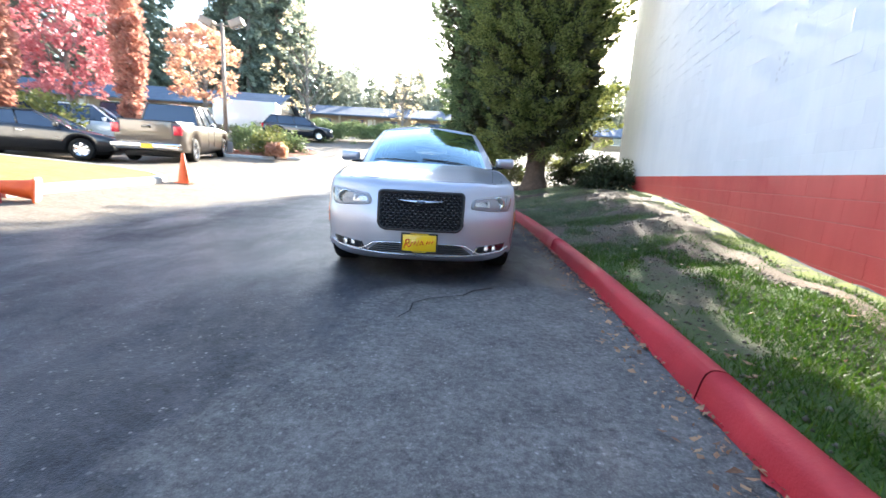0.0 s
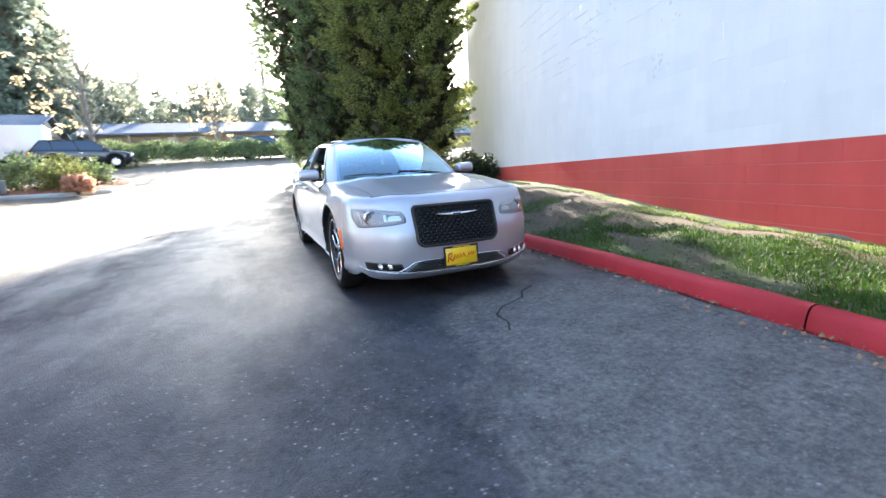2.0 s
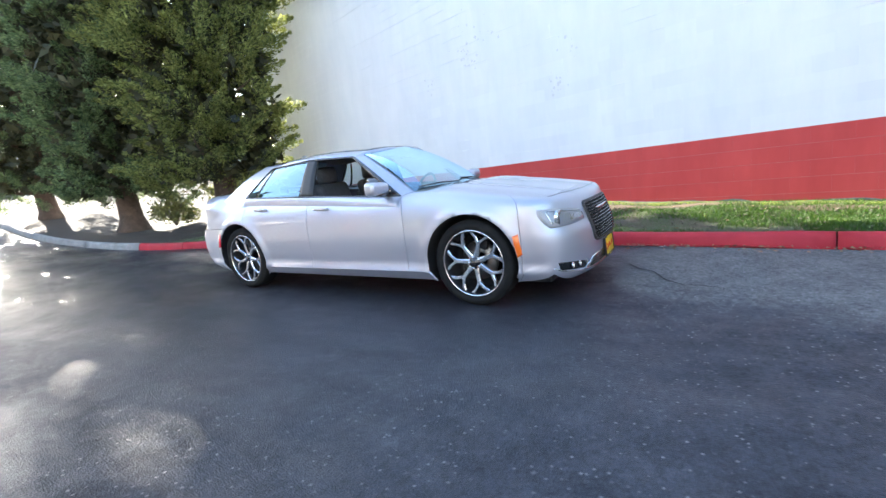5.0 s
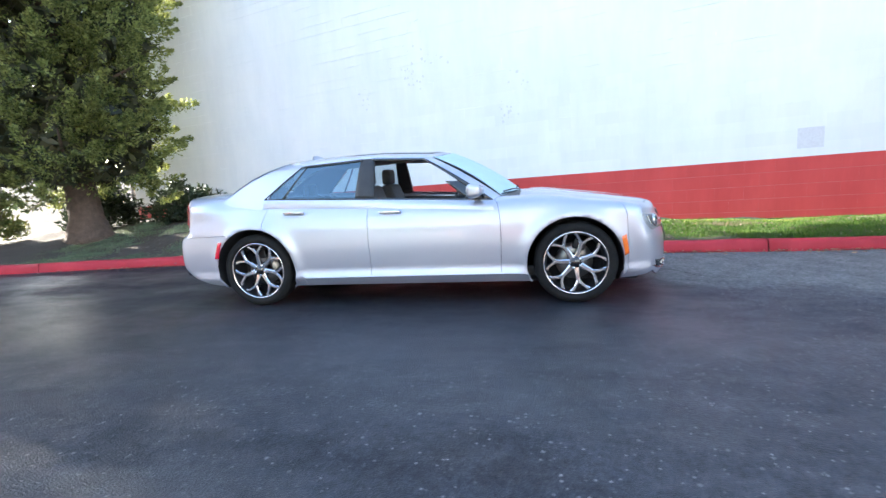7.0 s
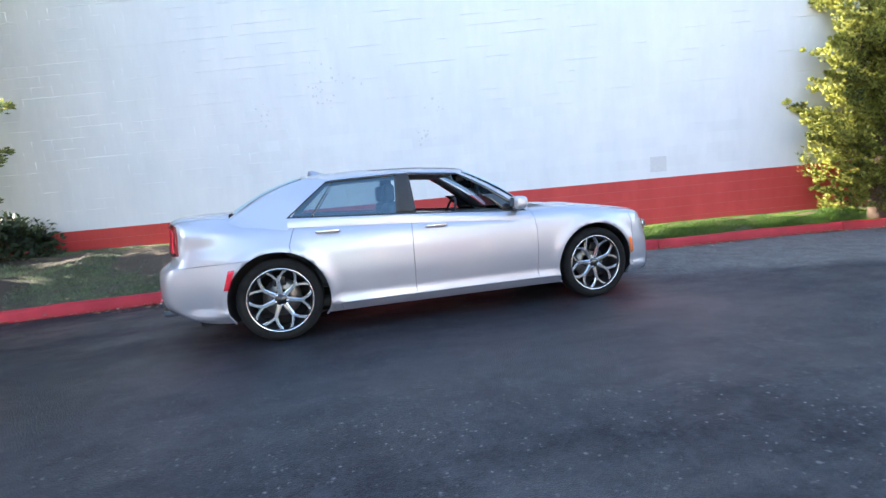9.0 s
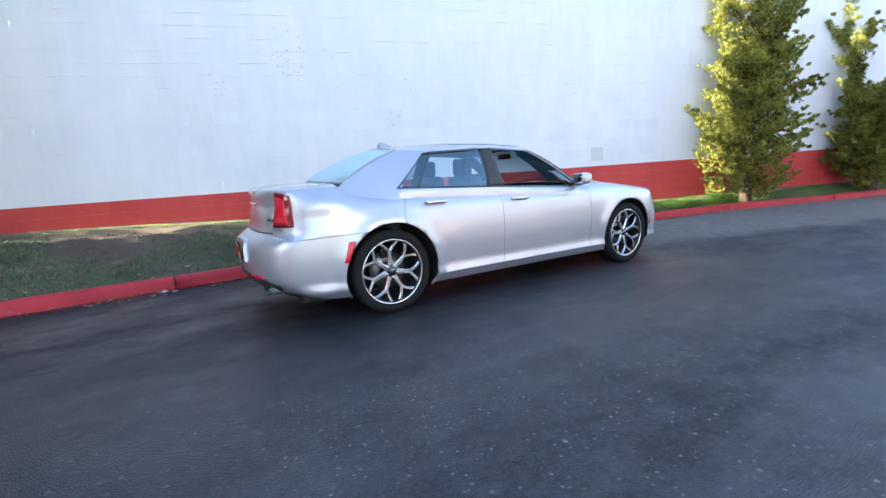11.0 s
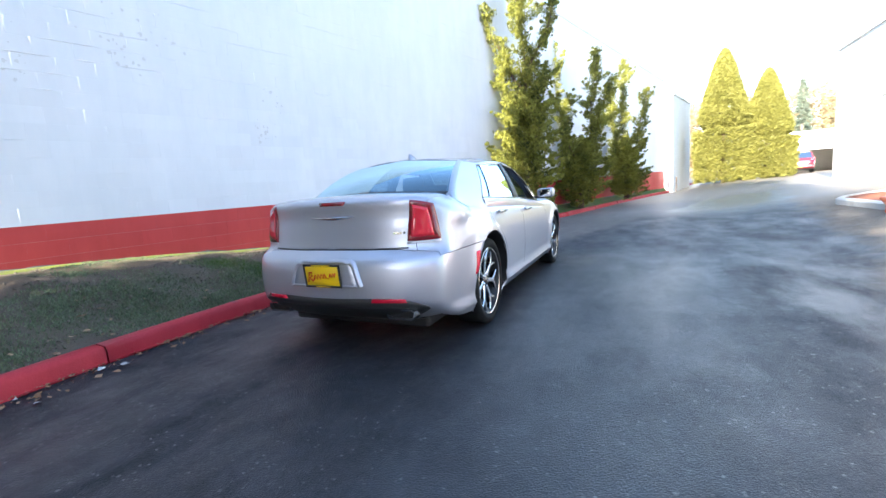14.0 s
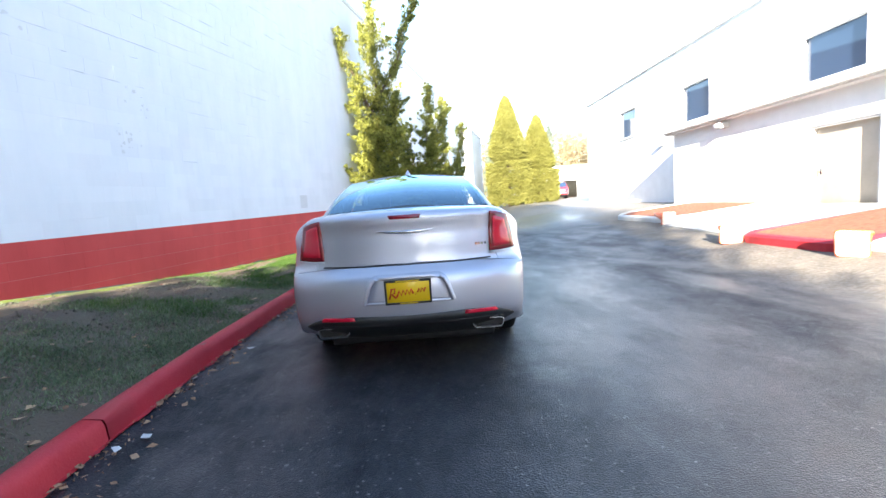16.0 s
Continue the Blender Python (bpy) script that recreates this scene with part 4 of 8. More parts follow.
# ---- the long low building beyond ----
def long_building(x0, x1, y, z0, eave, ridge, label, mats=("tan_wall", "slate_roof"), deep=9.0, turn=0.0, bays=9):
    b = empty("long_building", label, "building", pose((x0 + x1) / 2, y, 0, 0, 0, turn))
    h = (x1 - x0) / 2
    part("wall", box_bm(-h, 0, z0 - 1, h, deep, eave), mats[0], b, smooth=False)
    rv = [(-h - 0.6, -0.9, eave - 0.05), (h + 0.6, -0.9, eave - 0.05), (h + 0.6, deep / 2, ridge), (-h - 0.6, deep / 2, ridge), (h + 0.6, deep + 0.9, eave - 0.05), (-h - 0.6, deep + 0.9, eave - 0.05)]
    low = [(x, yy, z - 0.16) for x, yy, z in rv]
    geo("roof", (rv + low, [(0, 1, 2, 3), (3, 2, 4, 5), (0, 6, 7, 1), (1, 7, 8, 2), (2, 8, 10, 4), (0, 3, 9, 6), (3, 5, 11, 9), (6, 9, 8, 7), (9, 11, 10, 8), (4, 10, 11, 5)]), mats[1], b, smooth=False)
    for s in (-1, 1):
        geo("gable", ([(s * h, 0, eave - 0.1), (s * h, deep, eave - 0.1), (s * h, deep / 2, ridge - 0.2)], [(0, 1, 2)]), "cream_wall", b, smooth=False)
    for k in range(bays):
        cx = -h + (k + 0.5) * 2 * h / bays
        w = part("window", box_bm(cx - 0.8, -0.06, z0 + 0.9, cx + 0.8, 0.02, z0 + 2.0), "window_blue", b, smooth=False)
        part("window_frame", box_bm(cx - 0.9, -0.04, z0 + 0.8, cx + 0.9, 0.0, z0 + 0.9), "trim_white", w, smooth=False)
        part("post", box_bm(cx + h / bays - 0.09, -0.8, z0 - 1, cx + h / bays + 0.09, -0.62, eave), "tan_wall", b, smooth=False)
        if k % 2:
            part("door_slab", box_bm(cx + 1.2, -0.05, z0, cx + 2.1, 0.02, z0 + 2.05), "cream_wall", b, smooth=False)
    return b


long_building(-54, -17.5, 44, 3.2, 5.7, 7.5, "long low tan building under a blue-grey roof", bays=8, turn=4)
long_building(-15.5, 8, 50, 3.3, 5.8, 7.2, "long low tan building with posts under a blue-grey roof", bays=6, turn=-3)
long_building(10, 42, 55, 3.5, 5.5, 6.9, "long low tan building under a blue-grey roof", bays=6, turn=-6)
# far garage at the end of the drive
garage = empty("garage", "white garage with open dark bay at the drive's end", "building", pose(-16.0, -42.7, 0.35, 0, 0, -12))
for x0, x1, z0, z1 in ((-5, -1.5, 0, 4.0), (1.5, 6, 0, 4.0), (-1.5, 1.5, 2.6, 4.0)):
    part("wall", box_bm(x0, -0.2, z0 - 0.5 if z0 == 0 else z0, x1, 0, z1), "render_white", garage, smooth=False)
part("wall", box_bm(-5, -8, -0.5, 6, -7.8, 4.0), "render_white", garage, smooth=False)
for x in (-5, 5.8):
    part("wall", box_bm(x, -7.8, -0.5, x + 0.2, -0.2, 4.0), "render_white", garage, smooth=False)
part("roof", box_bm(-5.2, -8.2, 4.0, 6.2, 0.3, 4.25), "trim_white", garage, smooth=False)
part("bay_frame", box_bm(-1.62, 0.0, 2.6, 1.62, 0.06, 2.74), "trim_white", garage, smooth=False)


# ---- the silver saloon ----
# Its frame: x across, nose towards -y with the bumper at y = 0, z up from the road.
WHEEL_Y, WHEEL_Z, TRACK = (0.895, 3.947), 0.36, 0.77
ARCH = ((0.905, 0.362, 0.410), (3.945, 0.362, 0.418))
top_line = eased([(-0.1, 0.70), (0.02, 0.775), (0.12, 0.838), (0.35, 0.885), (0.8, 0.952), (1.2, 0.998), (1.5, 1.0), (1.75, 0.965), (2.8, 1.02), (3.8, 1.072), (4.2, 1.122), (4.4, 1.138), (4.6, 1.138), (4.8, 1.120), (4.87, 1.10), (5.1, 1.02)])
side_up = eased([(0.14, 0.845), (0.19, 0.875), (0.25, 0.905), (0.285, 0.925), (0.31, 0.918), (0.345, 0.906), (0.42, 0.914), (0.58, 0.925), (0.74, 0.921), (0.84, 0.905), (0.90, 0.883), (0.95, 0.856), (1.0, 0.81), (1.06, 0.74), (1.12, 0.66), (1.2, 0.55)])
side_along = eased([(-0.1, 0.84), (0.15, 0.905), (0.5, 0.972), (0.9, 1.0), (1.5, 0.998), (2.7, 1.0), (3.4, 1.003), (3.95, 1.015), (4.4, 0.99), (4.75, 0.945), (5.1, 0.88)])
nose_up = eased([(0.12, 0.13), (0.18, 0.085), (0.23, 0.035), (0.30, 0.024), (0.40, 0.020), (0.50, 0.023), (0.57, 0.034), (0.62, 0.054), (0.68, 0.074), (0.74, 0.096), (0.80, 0.112), (0.88, 0.13), (1.0, 0.16)])
tail_up = eased([(0.12, 4.60), (0.22, 4.77), (0.30, 4.91), (0.40, 5.002), (0.50, 5.01), (0.60, 5.006), (0.66, 4.995), (0.705, 4.968), (0.73, 4.925), (0.755, 4.893), (0.80, 4.882), (0.90, 4.868), (0.98, 4.856), (1.03, 4.858), (1.075, 4.872), (1.15, 4.87)])


def body_field(x, y, z):
    """Below zero inside the body."""
    x = np.abs(x)
    flare = sum(0.022 * np.exp(-((np.hypot(y - a, z - b) - r - 0.012) / 0.055) ** 2) * smooth01((z - 0.2) / 0.2) for a, b, r in ARCH)
    haunch = 0.085 * smooth01((y - 4.15) / 0.35) * smooth01((z - 0.84) / 0.2)
    side = x - 0.979 * (side_up(z) + haunch) * side_along(y) - flare
    nose = nose_up(z) + 0.27 * (x / 0.86) ** 3.1 - y
    tail = y - tail_up(z) + 0.19 * (x / 0.82) ** 3.2
    crown = 0.035 * (x / 0.8) ** 2 + 0.012 * np.exp(-((x - 0.47) / 0.10) ** 2) * smooth01((1.4 - y) / 0.3) * -1.0
    top = z - top_line(y) + crown
    floor = 0.165 + 0.05 * smooth01((y - 4.25) / 0.45) - z
    k = 0.028
    terms = np.stack([side, nose, tail, top, floor])
    big = terms.max(0)
    return big + k * np.log(np.exp((terms - big) / k).sum(0))


def shoot(q, p):
    """Where the way from q (inside) to p (outside) leaves the body."""
    lo, hi = np.zeros(q.shape[:-1]), np.ones(q.shape[:-1]) * 1.6
    for _ in range(34):
        mid = (lo + hi) / 2
        w = q + mid[..., None] * (p - q)
        inside = body_field(w[..., 0], w[..., 1], w[..., 2]) < 0
        lo, hi = np.where(inside, mid, lo), np.where(inside, hi, mid)
    return q + ((lo + hi) / 2)[..., None] * (p - q)


def on_front(x, z, lift=0.0):
    x, z = np.broadcast_arrays(np.asarray(x, float), np.asarray(z, float))
    h = shoot(np.stack([x, 0 * x + 1.0, z], -1), np.stack([x, 0 * x - 0.4, z], -1))
    h[..., 1] -= lift
    return h


def on_rear(x, z, lift=0.0):
    x, z = np.broadcast_arrays(np.asarray(x, float), np.asarray(z, float))
    h = shoot(np.stack([x, 0 * x + 4.5, z], -1), np.stack([x, 0 * x + 5.3, z], -1))
    h[..., 1] += lift
    return h


def on_side(y, z, s=-1, lift=0.0):
    y, z = np.broadcast_arrays(np.asarray(y, float), np.asarray(z, float))
    h = shoot(np.stack([0 * y + 0.3 * s, y, z], -1), np.stack([0 * y + 1.15 * s, y, z], -1))
    h[..., 0] += s * lift
    return h


def on_top(x, y, lift=0.0):
    x, y = np.broadcast_arrays(np.asarray(x, float), np.asarray(y, float))
    h = shoot(np.stack([x, y, 0 * x + 0.5], -1), np.stack([x, y, 0 * x + 1.4], -1))
    h[..., 2] += lift
    return h


def spread(marks, step):
    out = [marks[0]]
    for a, b in zip(marks, marks[1:]):
        n = max(1, round((b - a) / step))
        out += [a + (b - a) * (i + 1) / n for i in range(n)]
    return np.array(out)


def body_shell():
    """Half of the body, x >= 0, as vertices and faces; each face carries the name of its panel."""
    ys = spread([0.16, 0.47, 0.905, 1.34, 1.55, 2.76, 3.80, 3.945, 4.24, 4.42, 4.84], 0.033)
    zs = spread([0.13, 0.27, 0.36, 0.70, 0.735, 0.80, 0.93, 1.02], 0.032)
    xs = spread([0.0, 0.40, 0.62, 0.70, 0.80], 0.033)
    verts, index, faces, names = [], {}, [], []

    def vert(y, z, x, kind):
        # inner and outer boxes of the ways that are followed
        yy = y
        if kind != "top":
            pull = np.interp(y, (2.76, 3.80, 4.3), (0, 1, 0)) if 2.76 < y < 4.3 else 0.0
            yy = y - pull * 0.30 * float(smooth01((0.80 - z) / 0.52)) ** 0.8
        q = np.array([x * 0.80, 0.42 + (yy - 0.16) / 4.68 * 4.16, 0.45 + (z - 0.13) / 0.89 * 0.33])
        p = np.array([x * 1.30, yy + (yy - 2.5) * 0.08, z + (z - 0.55) * 0.35])
        return q, p

    Q, P, keys = [], [], []

    def add(iy, iz, ix):
        key = (iy, iz, ix)
        if key not in index:
            index[key] = len(Q)
            kind = "top" if iz == len(zs) - 1 else "side"
            q, p = vert(ys[iy], zs[iz], xs[ix], kind)
            Q.append(q)
            P.append(p)
            keys.append(key)
        return index[key]

    ny, nz, nx = len(ys), len(zs), len(xs)

    def side_panel(y, z):
        if z < 0.27 and 1.2 < y < 3.7:
            return "sill"
        if y < 0.47:
            return "front_bumper"
        if y < 1.55:
            return "front_fender"
        if y < 2.76:
            return "front_door"
        if y < 3.80:
            return "rear_door"
        if y > 4.02 and z < 0.70:
            return "rear_bumper"
        return "rear_quarter"

    for i in range(ny - 1):
        for j in range(nz - 1):
            yc, zc = (ys[i] + ys[i + 1]) / 2, (zs[j] + zs[j + 1]) / 2
            faces.append((add(i, j, nx - 1), add(i + 1, j, nx - 1), add(i + 1, j + 1, nx - 1), add(i, j + 1, nx - 1)))
            names.append(side_panel(yc, zc))
    for i in range(nx - 1):
        for j in range(nz - 1):
            xc, zc = (xs[i] + xs[i + 1]) / 2, (zs[j] + zs[j + 1]) / 2
            faces.append((add(0, j, i), add(0, j, i + 1), add(0, j + 1, i + 1), add(0, j + 1, i)))
            names.append("hood" if zc > 0.93 and xc < 0.70 else "front_bumper")
            faces.append((add(ny - 1, j, i + 1), add(ny - 1, j, i), add(ny - 1, j + 1, i), add(ny - 1, j + 1, i + 1)))
            names.append("rear_bumper" if zc < 0.735 else ("boot_lid" if xc < 0.62 else "rear_quarter"))
    for i in range(ny - 1):
        for j in range(nx - 1):
            yc, xc = (ys[i] + ys[i + 1]) / 2, (xs[j] + xs[j + 1]) / 2
            faces.append((add(i, nz - 1, j), add(i, nz - 1, j + 1), add(i + 1, nz - 1, j + 1), add(i + 1, nz - 1, j)))
            if yc < 1.34 and xc < 0.70:
                names.append("hood")
            elif yc > 4.24 and xc < 0.62:
                names.append("boot_lid")
            elif 1.55 < yc < 4.24 and xc < (0.70 if yc < 3.7 else 0.62):
                names.append("")
            elif yc < 1.55:
                names.append("front_fender" if xc > 0.70 else "cowl")
            elif yc < 2.76:
                names.append("front_door")
            elif yc < 3.80:
                names.append("rear_door")
            else:
                names.append("rear_quarter")
    V = shoot(np.array(Q), np.array(P))
    return V, faces, names


def panels(V, faces, names, sign):
    """The panels of one side, cut round the wheels, with folded edges."""
    out = {}
    V = V.copy()
    V[:, 0] *= sign
    inside = np.zeros(len(V), bool)
    for a, b, r in ARCH:
        inside |= (np.hypot(V[:, 1] - a, V[:, 2] - b) < r) & (np.abs(V[:, 0]) > 0.55)
    keep = [(f, n) for f, n in zip(faces, names) if n and not all(inside[i] for i in f)]
    used = {i for f, _ in keep for i in f if inside[i]}
    for i in used:
        a, b, r = min(ARCH, key=lambda c: abs(V[i, 1] - c[0]))
        d = np.array([V[i, 1] - a, V[i, 2] - b])
        d *= r / np.hypot(*d)
        V[i, 1:] = a + d[0], b + d[1]
    for f, n in keep:
        out.setdefault(n, []).append(f)
    meshes = {}
    for n, fs in out.items():
        ids = sorted({i for f in fs for i in f})
        at = {i: k for k, i in enumerate(ids)}
        meshes[n] = ([V[i] for i in ids], [tuple(at[i] for i in (f if sign > 0 else f[::-1])) for f in fs])
    return meshes


def fold_edges(bm, gap=0.0022, deep=0.016):
    """Draws a panel's edge back a little and folds it inwards, so that a real gap is left."""
    bm.normal_update()
    rim = [e for e in bm.edges if e.is_boundary]
    shift = {}
    for e in rim:
        inner = e.link_faces[0].calc_center_median()
        for v in e.verts:
            shift.setdefault(v, []).append((inner - (e.verts[0].co + e.verts[1].co) / 2).normalized())
    normals = {v: v.normal.copy() for v in shift}
    for v, ds in shift.items():
        d = sum(ds, Vector())
        if abs(v.co.x) > 0.004 and d.length > 1e-6:
            v.co += d.normalized() * gap
    rim = [e for e in rim if not all(abs(v.co.x) < 0.004 for v in e.verts)]
    made = bmesh.ops.extrude_edge_only(bm, edges=rim)["geom"]
    fresh = [g for g in made if isinstance(g, bmesh.types.BMVert)]
    near = {}
    for v in normals:
        near[tuple(round(c, 5) for c in v.co)] = normals[v]
    for v in fresh:
        nrm = near.get(tuple(round(c, 5) for c in v.co))
        if nrm is not None:
            v.co -= nrm * deep
    for e in rim:
        e.smooth = False


def sheet(func, us, vs, thick=0.0, back=None):
    """A patch func(u, v) over a grid; with thickness it gets a rim that goes back into the body."""
    U, W = np.meshgrid(us, vs, indexing="ij")
    pts = func(U, W).reshape(-1, 3)
    verts, faces = [tuple(p) for p in pts], grid_faces(len(us), len(vs))
    if thick:
        nu, nv = len(us), len(vs)
        ring = [i * nv for i in range(nu)] + [(nu - 1) * nv + j for j in range(1, nv)] + [i * nv + nv - 1 for i in range(nu - 2, -1, -1)] + [j for j in range(nv - 2, 0, -1)]
        n0 = len(verts)
        verts += [tuple(np.array(verts[i]) + np.array(back) * thick) for i in ring]
        for k in range(len(ring)):
            a, b = ring[k], ring[(k + 1) % len(ring)]
            faces.append((a, n0 + k, n0 + (k + 1) % len(ring), b))
    return verts, faces


def quad_map(corners):
    """Bilinear map of the unit square on four corners (u0v0, u1v0, u1v1, u0v1)."""
    c = np.array(corners, float)
    return lambda u, v: (c[0] * ((1 - u) * (1 - v))[..., None] + c[1] * (u * (1 - v))[..., None] + c[2] * (u * v)[..., None] + c[3] * ((1 - u) * v)[..., None])


def lens_patch(surf, corners, lift, thick, back, n=14, puff=0.0, soft=0.0):
    """A patch between four corners, with the corners rounded off by soft."""
    f = quad_map(corners)

    def at(u, v):
        a, b = 2 * u - 1, 2 * v - 1
        ab = f((1 + a * np.sqrt(1 - soft * b * b)) / 2, (1 + b * np.sqrt(1 - soft * a * a)) / 2)
        rise = lift + puff * (1 - (2 * u - 1) ** 4) * (1 - (2 * v - 1) ** 4)
        return surf(ab[..., 0], ab[..., 1], rise)
    return sheet(at, np.linspace(0, 1, n), np.linspace(0, 1, n), thick, back)


def strip_on(surf, points, width, lift=0.002, per=8):
    """A narrow band laid on a surface along points of its two coordinates."""
    pts = []
    for (a, b), (c, d) in zip(points, points[1:]):
        pts += [(a + (c - a) * i / per, b + (d - b) * i / per) for i in range(per)]
    pts.append(points[-1])
    pts = np.array(pts)
    d = np.gradient(pts, axis=0)
    d /= np.linalg.norm(d, axis=1)[:, None] + 1e-9
    nrm = np.stack([-d[:, 1], d[:, 0]], 1)
    rows = [surf((pts + nrm * o)[:, 0], (pts + nrm * o)[:, 1], l) for o, l in ((-width / 2, -0.004), (-width * 0.35, lift), (width * 0.35, lift), (width / 2, -0.004))]
    verts = [tuple(r[i]) for i in range(len(pts)) for r in rows]
    return verts, grid_faces(len(pts), 4)


# greenhouse: lower and upper edges, round from the windscreen's middle to the rear window's middle
def loop_at(points, u):
    p = np.array(points, float)
    i = np.clip(np.floor(u).astype(int), 0, len(p) - 2)
    t = (u - i)[..., None]
    return p[i] * (1 - t) + p[i + 1] * t


LOW = [(0, 1.34, 0.99), (0.70, 1.51, 0.955), (0.795, 1.60, 0.945), (0.832, 2.74, 1.008), (0.832, 2.86, 1.013), (0.812, 3.62, 1.045), (0.80, 3.84, 1.053), (0.70, 4.26, 1.106), (0, 4.38, 1.140)]
HIGH = [(0, 2.06, 1.418), (0.55, 2.19, 1.372), (0.61, 2.27, 1.372), (0.638, 2.74, 1.40), (0.638, 2.83, 1.40), (0.625, 3.40, 1.372), (0.618, 3.47, 1.362), (0.545, 3.67, 1.388), (0, 3.71, 1.432)]


def cabin_skin(u, v, lift=0.0):
    u, v = np.broadcast_arrays(np.asarray(u, float), np.asarray(v, float))
    lo, hi = loop_at(LOW, u), loop_at(HIGH, u)
    w = lo * (1 - v)[..., None] + hi * v[..., None]
    swell = 4 * v * (1 - v)
    # bow of the windscreen and the rear window in plan
    ws = np.clip(u, 0, 1)
    rw = np.clip(u - 7, 0, 1)
    w[..., 1] += np.where(u < 1, -0.045 * (ws * (1 - ws)) * 4 * 0.6, 0) + np.where(u > 7, 0.03 * (rw * (1 - rw)) * 4 * 0.6, 0)
    out = np.where((u >= 1) & (u <= 7), 1.0, 0.0)
    w[..., 0] += out * (0.016 * swell + lift)
    w[..., 1] += np.where(u < 1, -0.012 * swell - lift * 0.6, 0) + np.where(u > 7, 0.015 * swell + lift * 0.6, 0)
    w[..., 2] += np.where((u < 1) | (u > 7), 0.012 * swell + lift * 0.8, 0)
    # the windscreen and its pillars arch
    w[..., 2] += 0.022 * swell * np.clip(3 - u, 0, 1)
    # the rear window and its pillars bulge
    bulge = np.clip(u - 6, 0, 1) * np.clip(swell, 0, 1) * (1 - 0.3 * np.clip(u - 7, 0, 1))
    w[..., 1] += 0.008 * bulge
    w[..., 2] += 0.018 * bulge
    return w


def cabin_patch(u0, u1, v0, v1, lift=0.0, nu=10, nv=12, thick=0.0):
    def at(u, v):
        return cabin_skin(u, v, lift)
    back = (-1.0, 0, 0) if u0 >= 1 and u1 <= 7 else ((0, 0.7, -0.7) if u0 < 1 else (0, -0.7, -0.7))
    return sheet(at, np.linspace(u0, u1, nu), np.linspace(v0, v1, nv), thick, back)


roof_w = eased([(2.0, 0.52), (2.27, 0.61), (2.74, 0.638), (3.1, 0.638), (3.45, 0.618), (3.72, 0.53)])
roof_edge = eased([(2.0, 1.36), (2.27, 1.372), (2.74, 1.40), (3.1, 1.392), (3.45, 1.366), (3.72, 1.38)])
roof_mid = eased([(2.0, 1.41), (2.27, 1.442), (2.74, 1.462), (3.1, 1.462), (3.45, 1.448), (3.72, 1.43)])


def roof_at(s, y, lift=0.0):
    """s runs from -1 to 1 across the roof."""
    s, y = np.broadcast_arrays(np.asarray(s, float), np.asarray(y, float))
    f, r = 2.06 + 0.13 * np.abs(s) ** 2, 3.71 - 0.03 * np.abs(s) ** 2
    yy = f + (y - 2.06) / 1.65 * (r - f)
    z = roof_mid(yy) - (roof_mid(yy) - roof_edge(yy)) * np.abs(s) ** 2.6
    return np.stack([s * roof_w(yy), yy, z + lift], -1)


def shoulder(u0, u1, n=26):
    """The rounded shoulder that joins a door's outer skin to the foot of its window."""
    us = np.linspace(u0, u1, n)
    low = cabin_skin(us, 0.0, 0.002)
    skin = on_side(low[:, 1], low[:, 2] - 0.085, 1, 0.0012)
    rows = []
    for t in np.linspace(0, 1, 7):
        c = np.stack([np.maximum(low[:, 0] + 0.012, skin[:, 0]), low[:, 1], low[:, 2] - 0.012], -1)
        rows.append(skin * (1 - t) ** 2 + c * 2 * t * (1 - t) + low * t ** 2)
    rows.append(low - np.array([0.02, 0, 0.004]))
    return [tuple(r[i]) for i in range(n) for r in rows], grid_faces(n, len(rows))


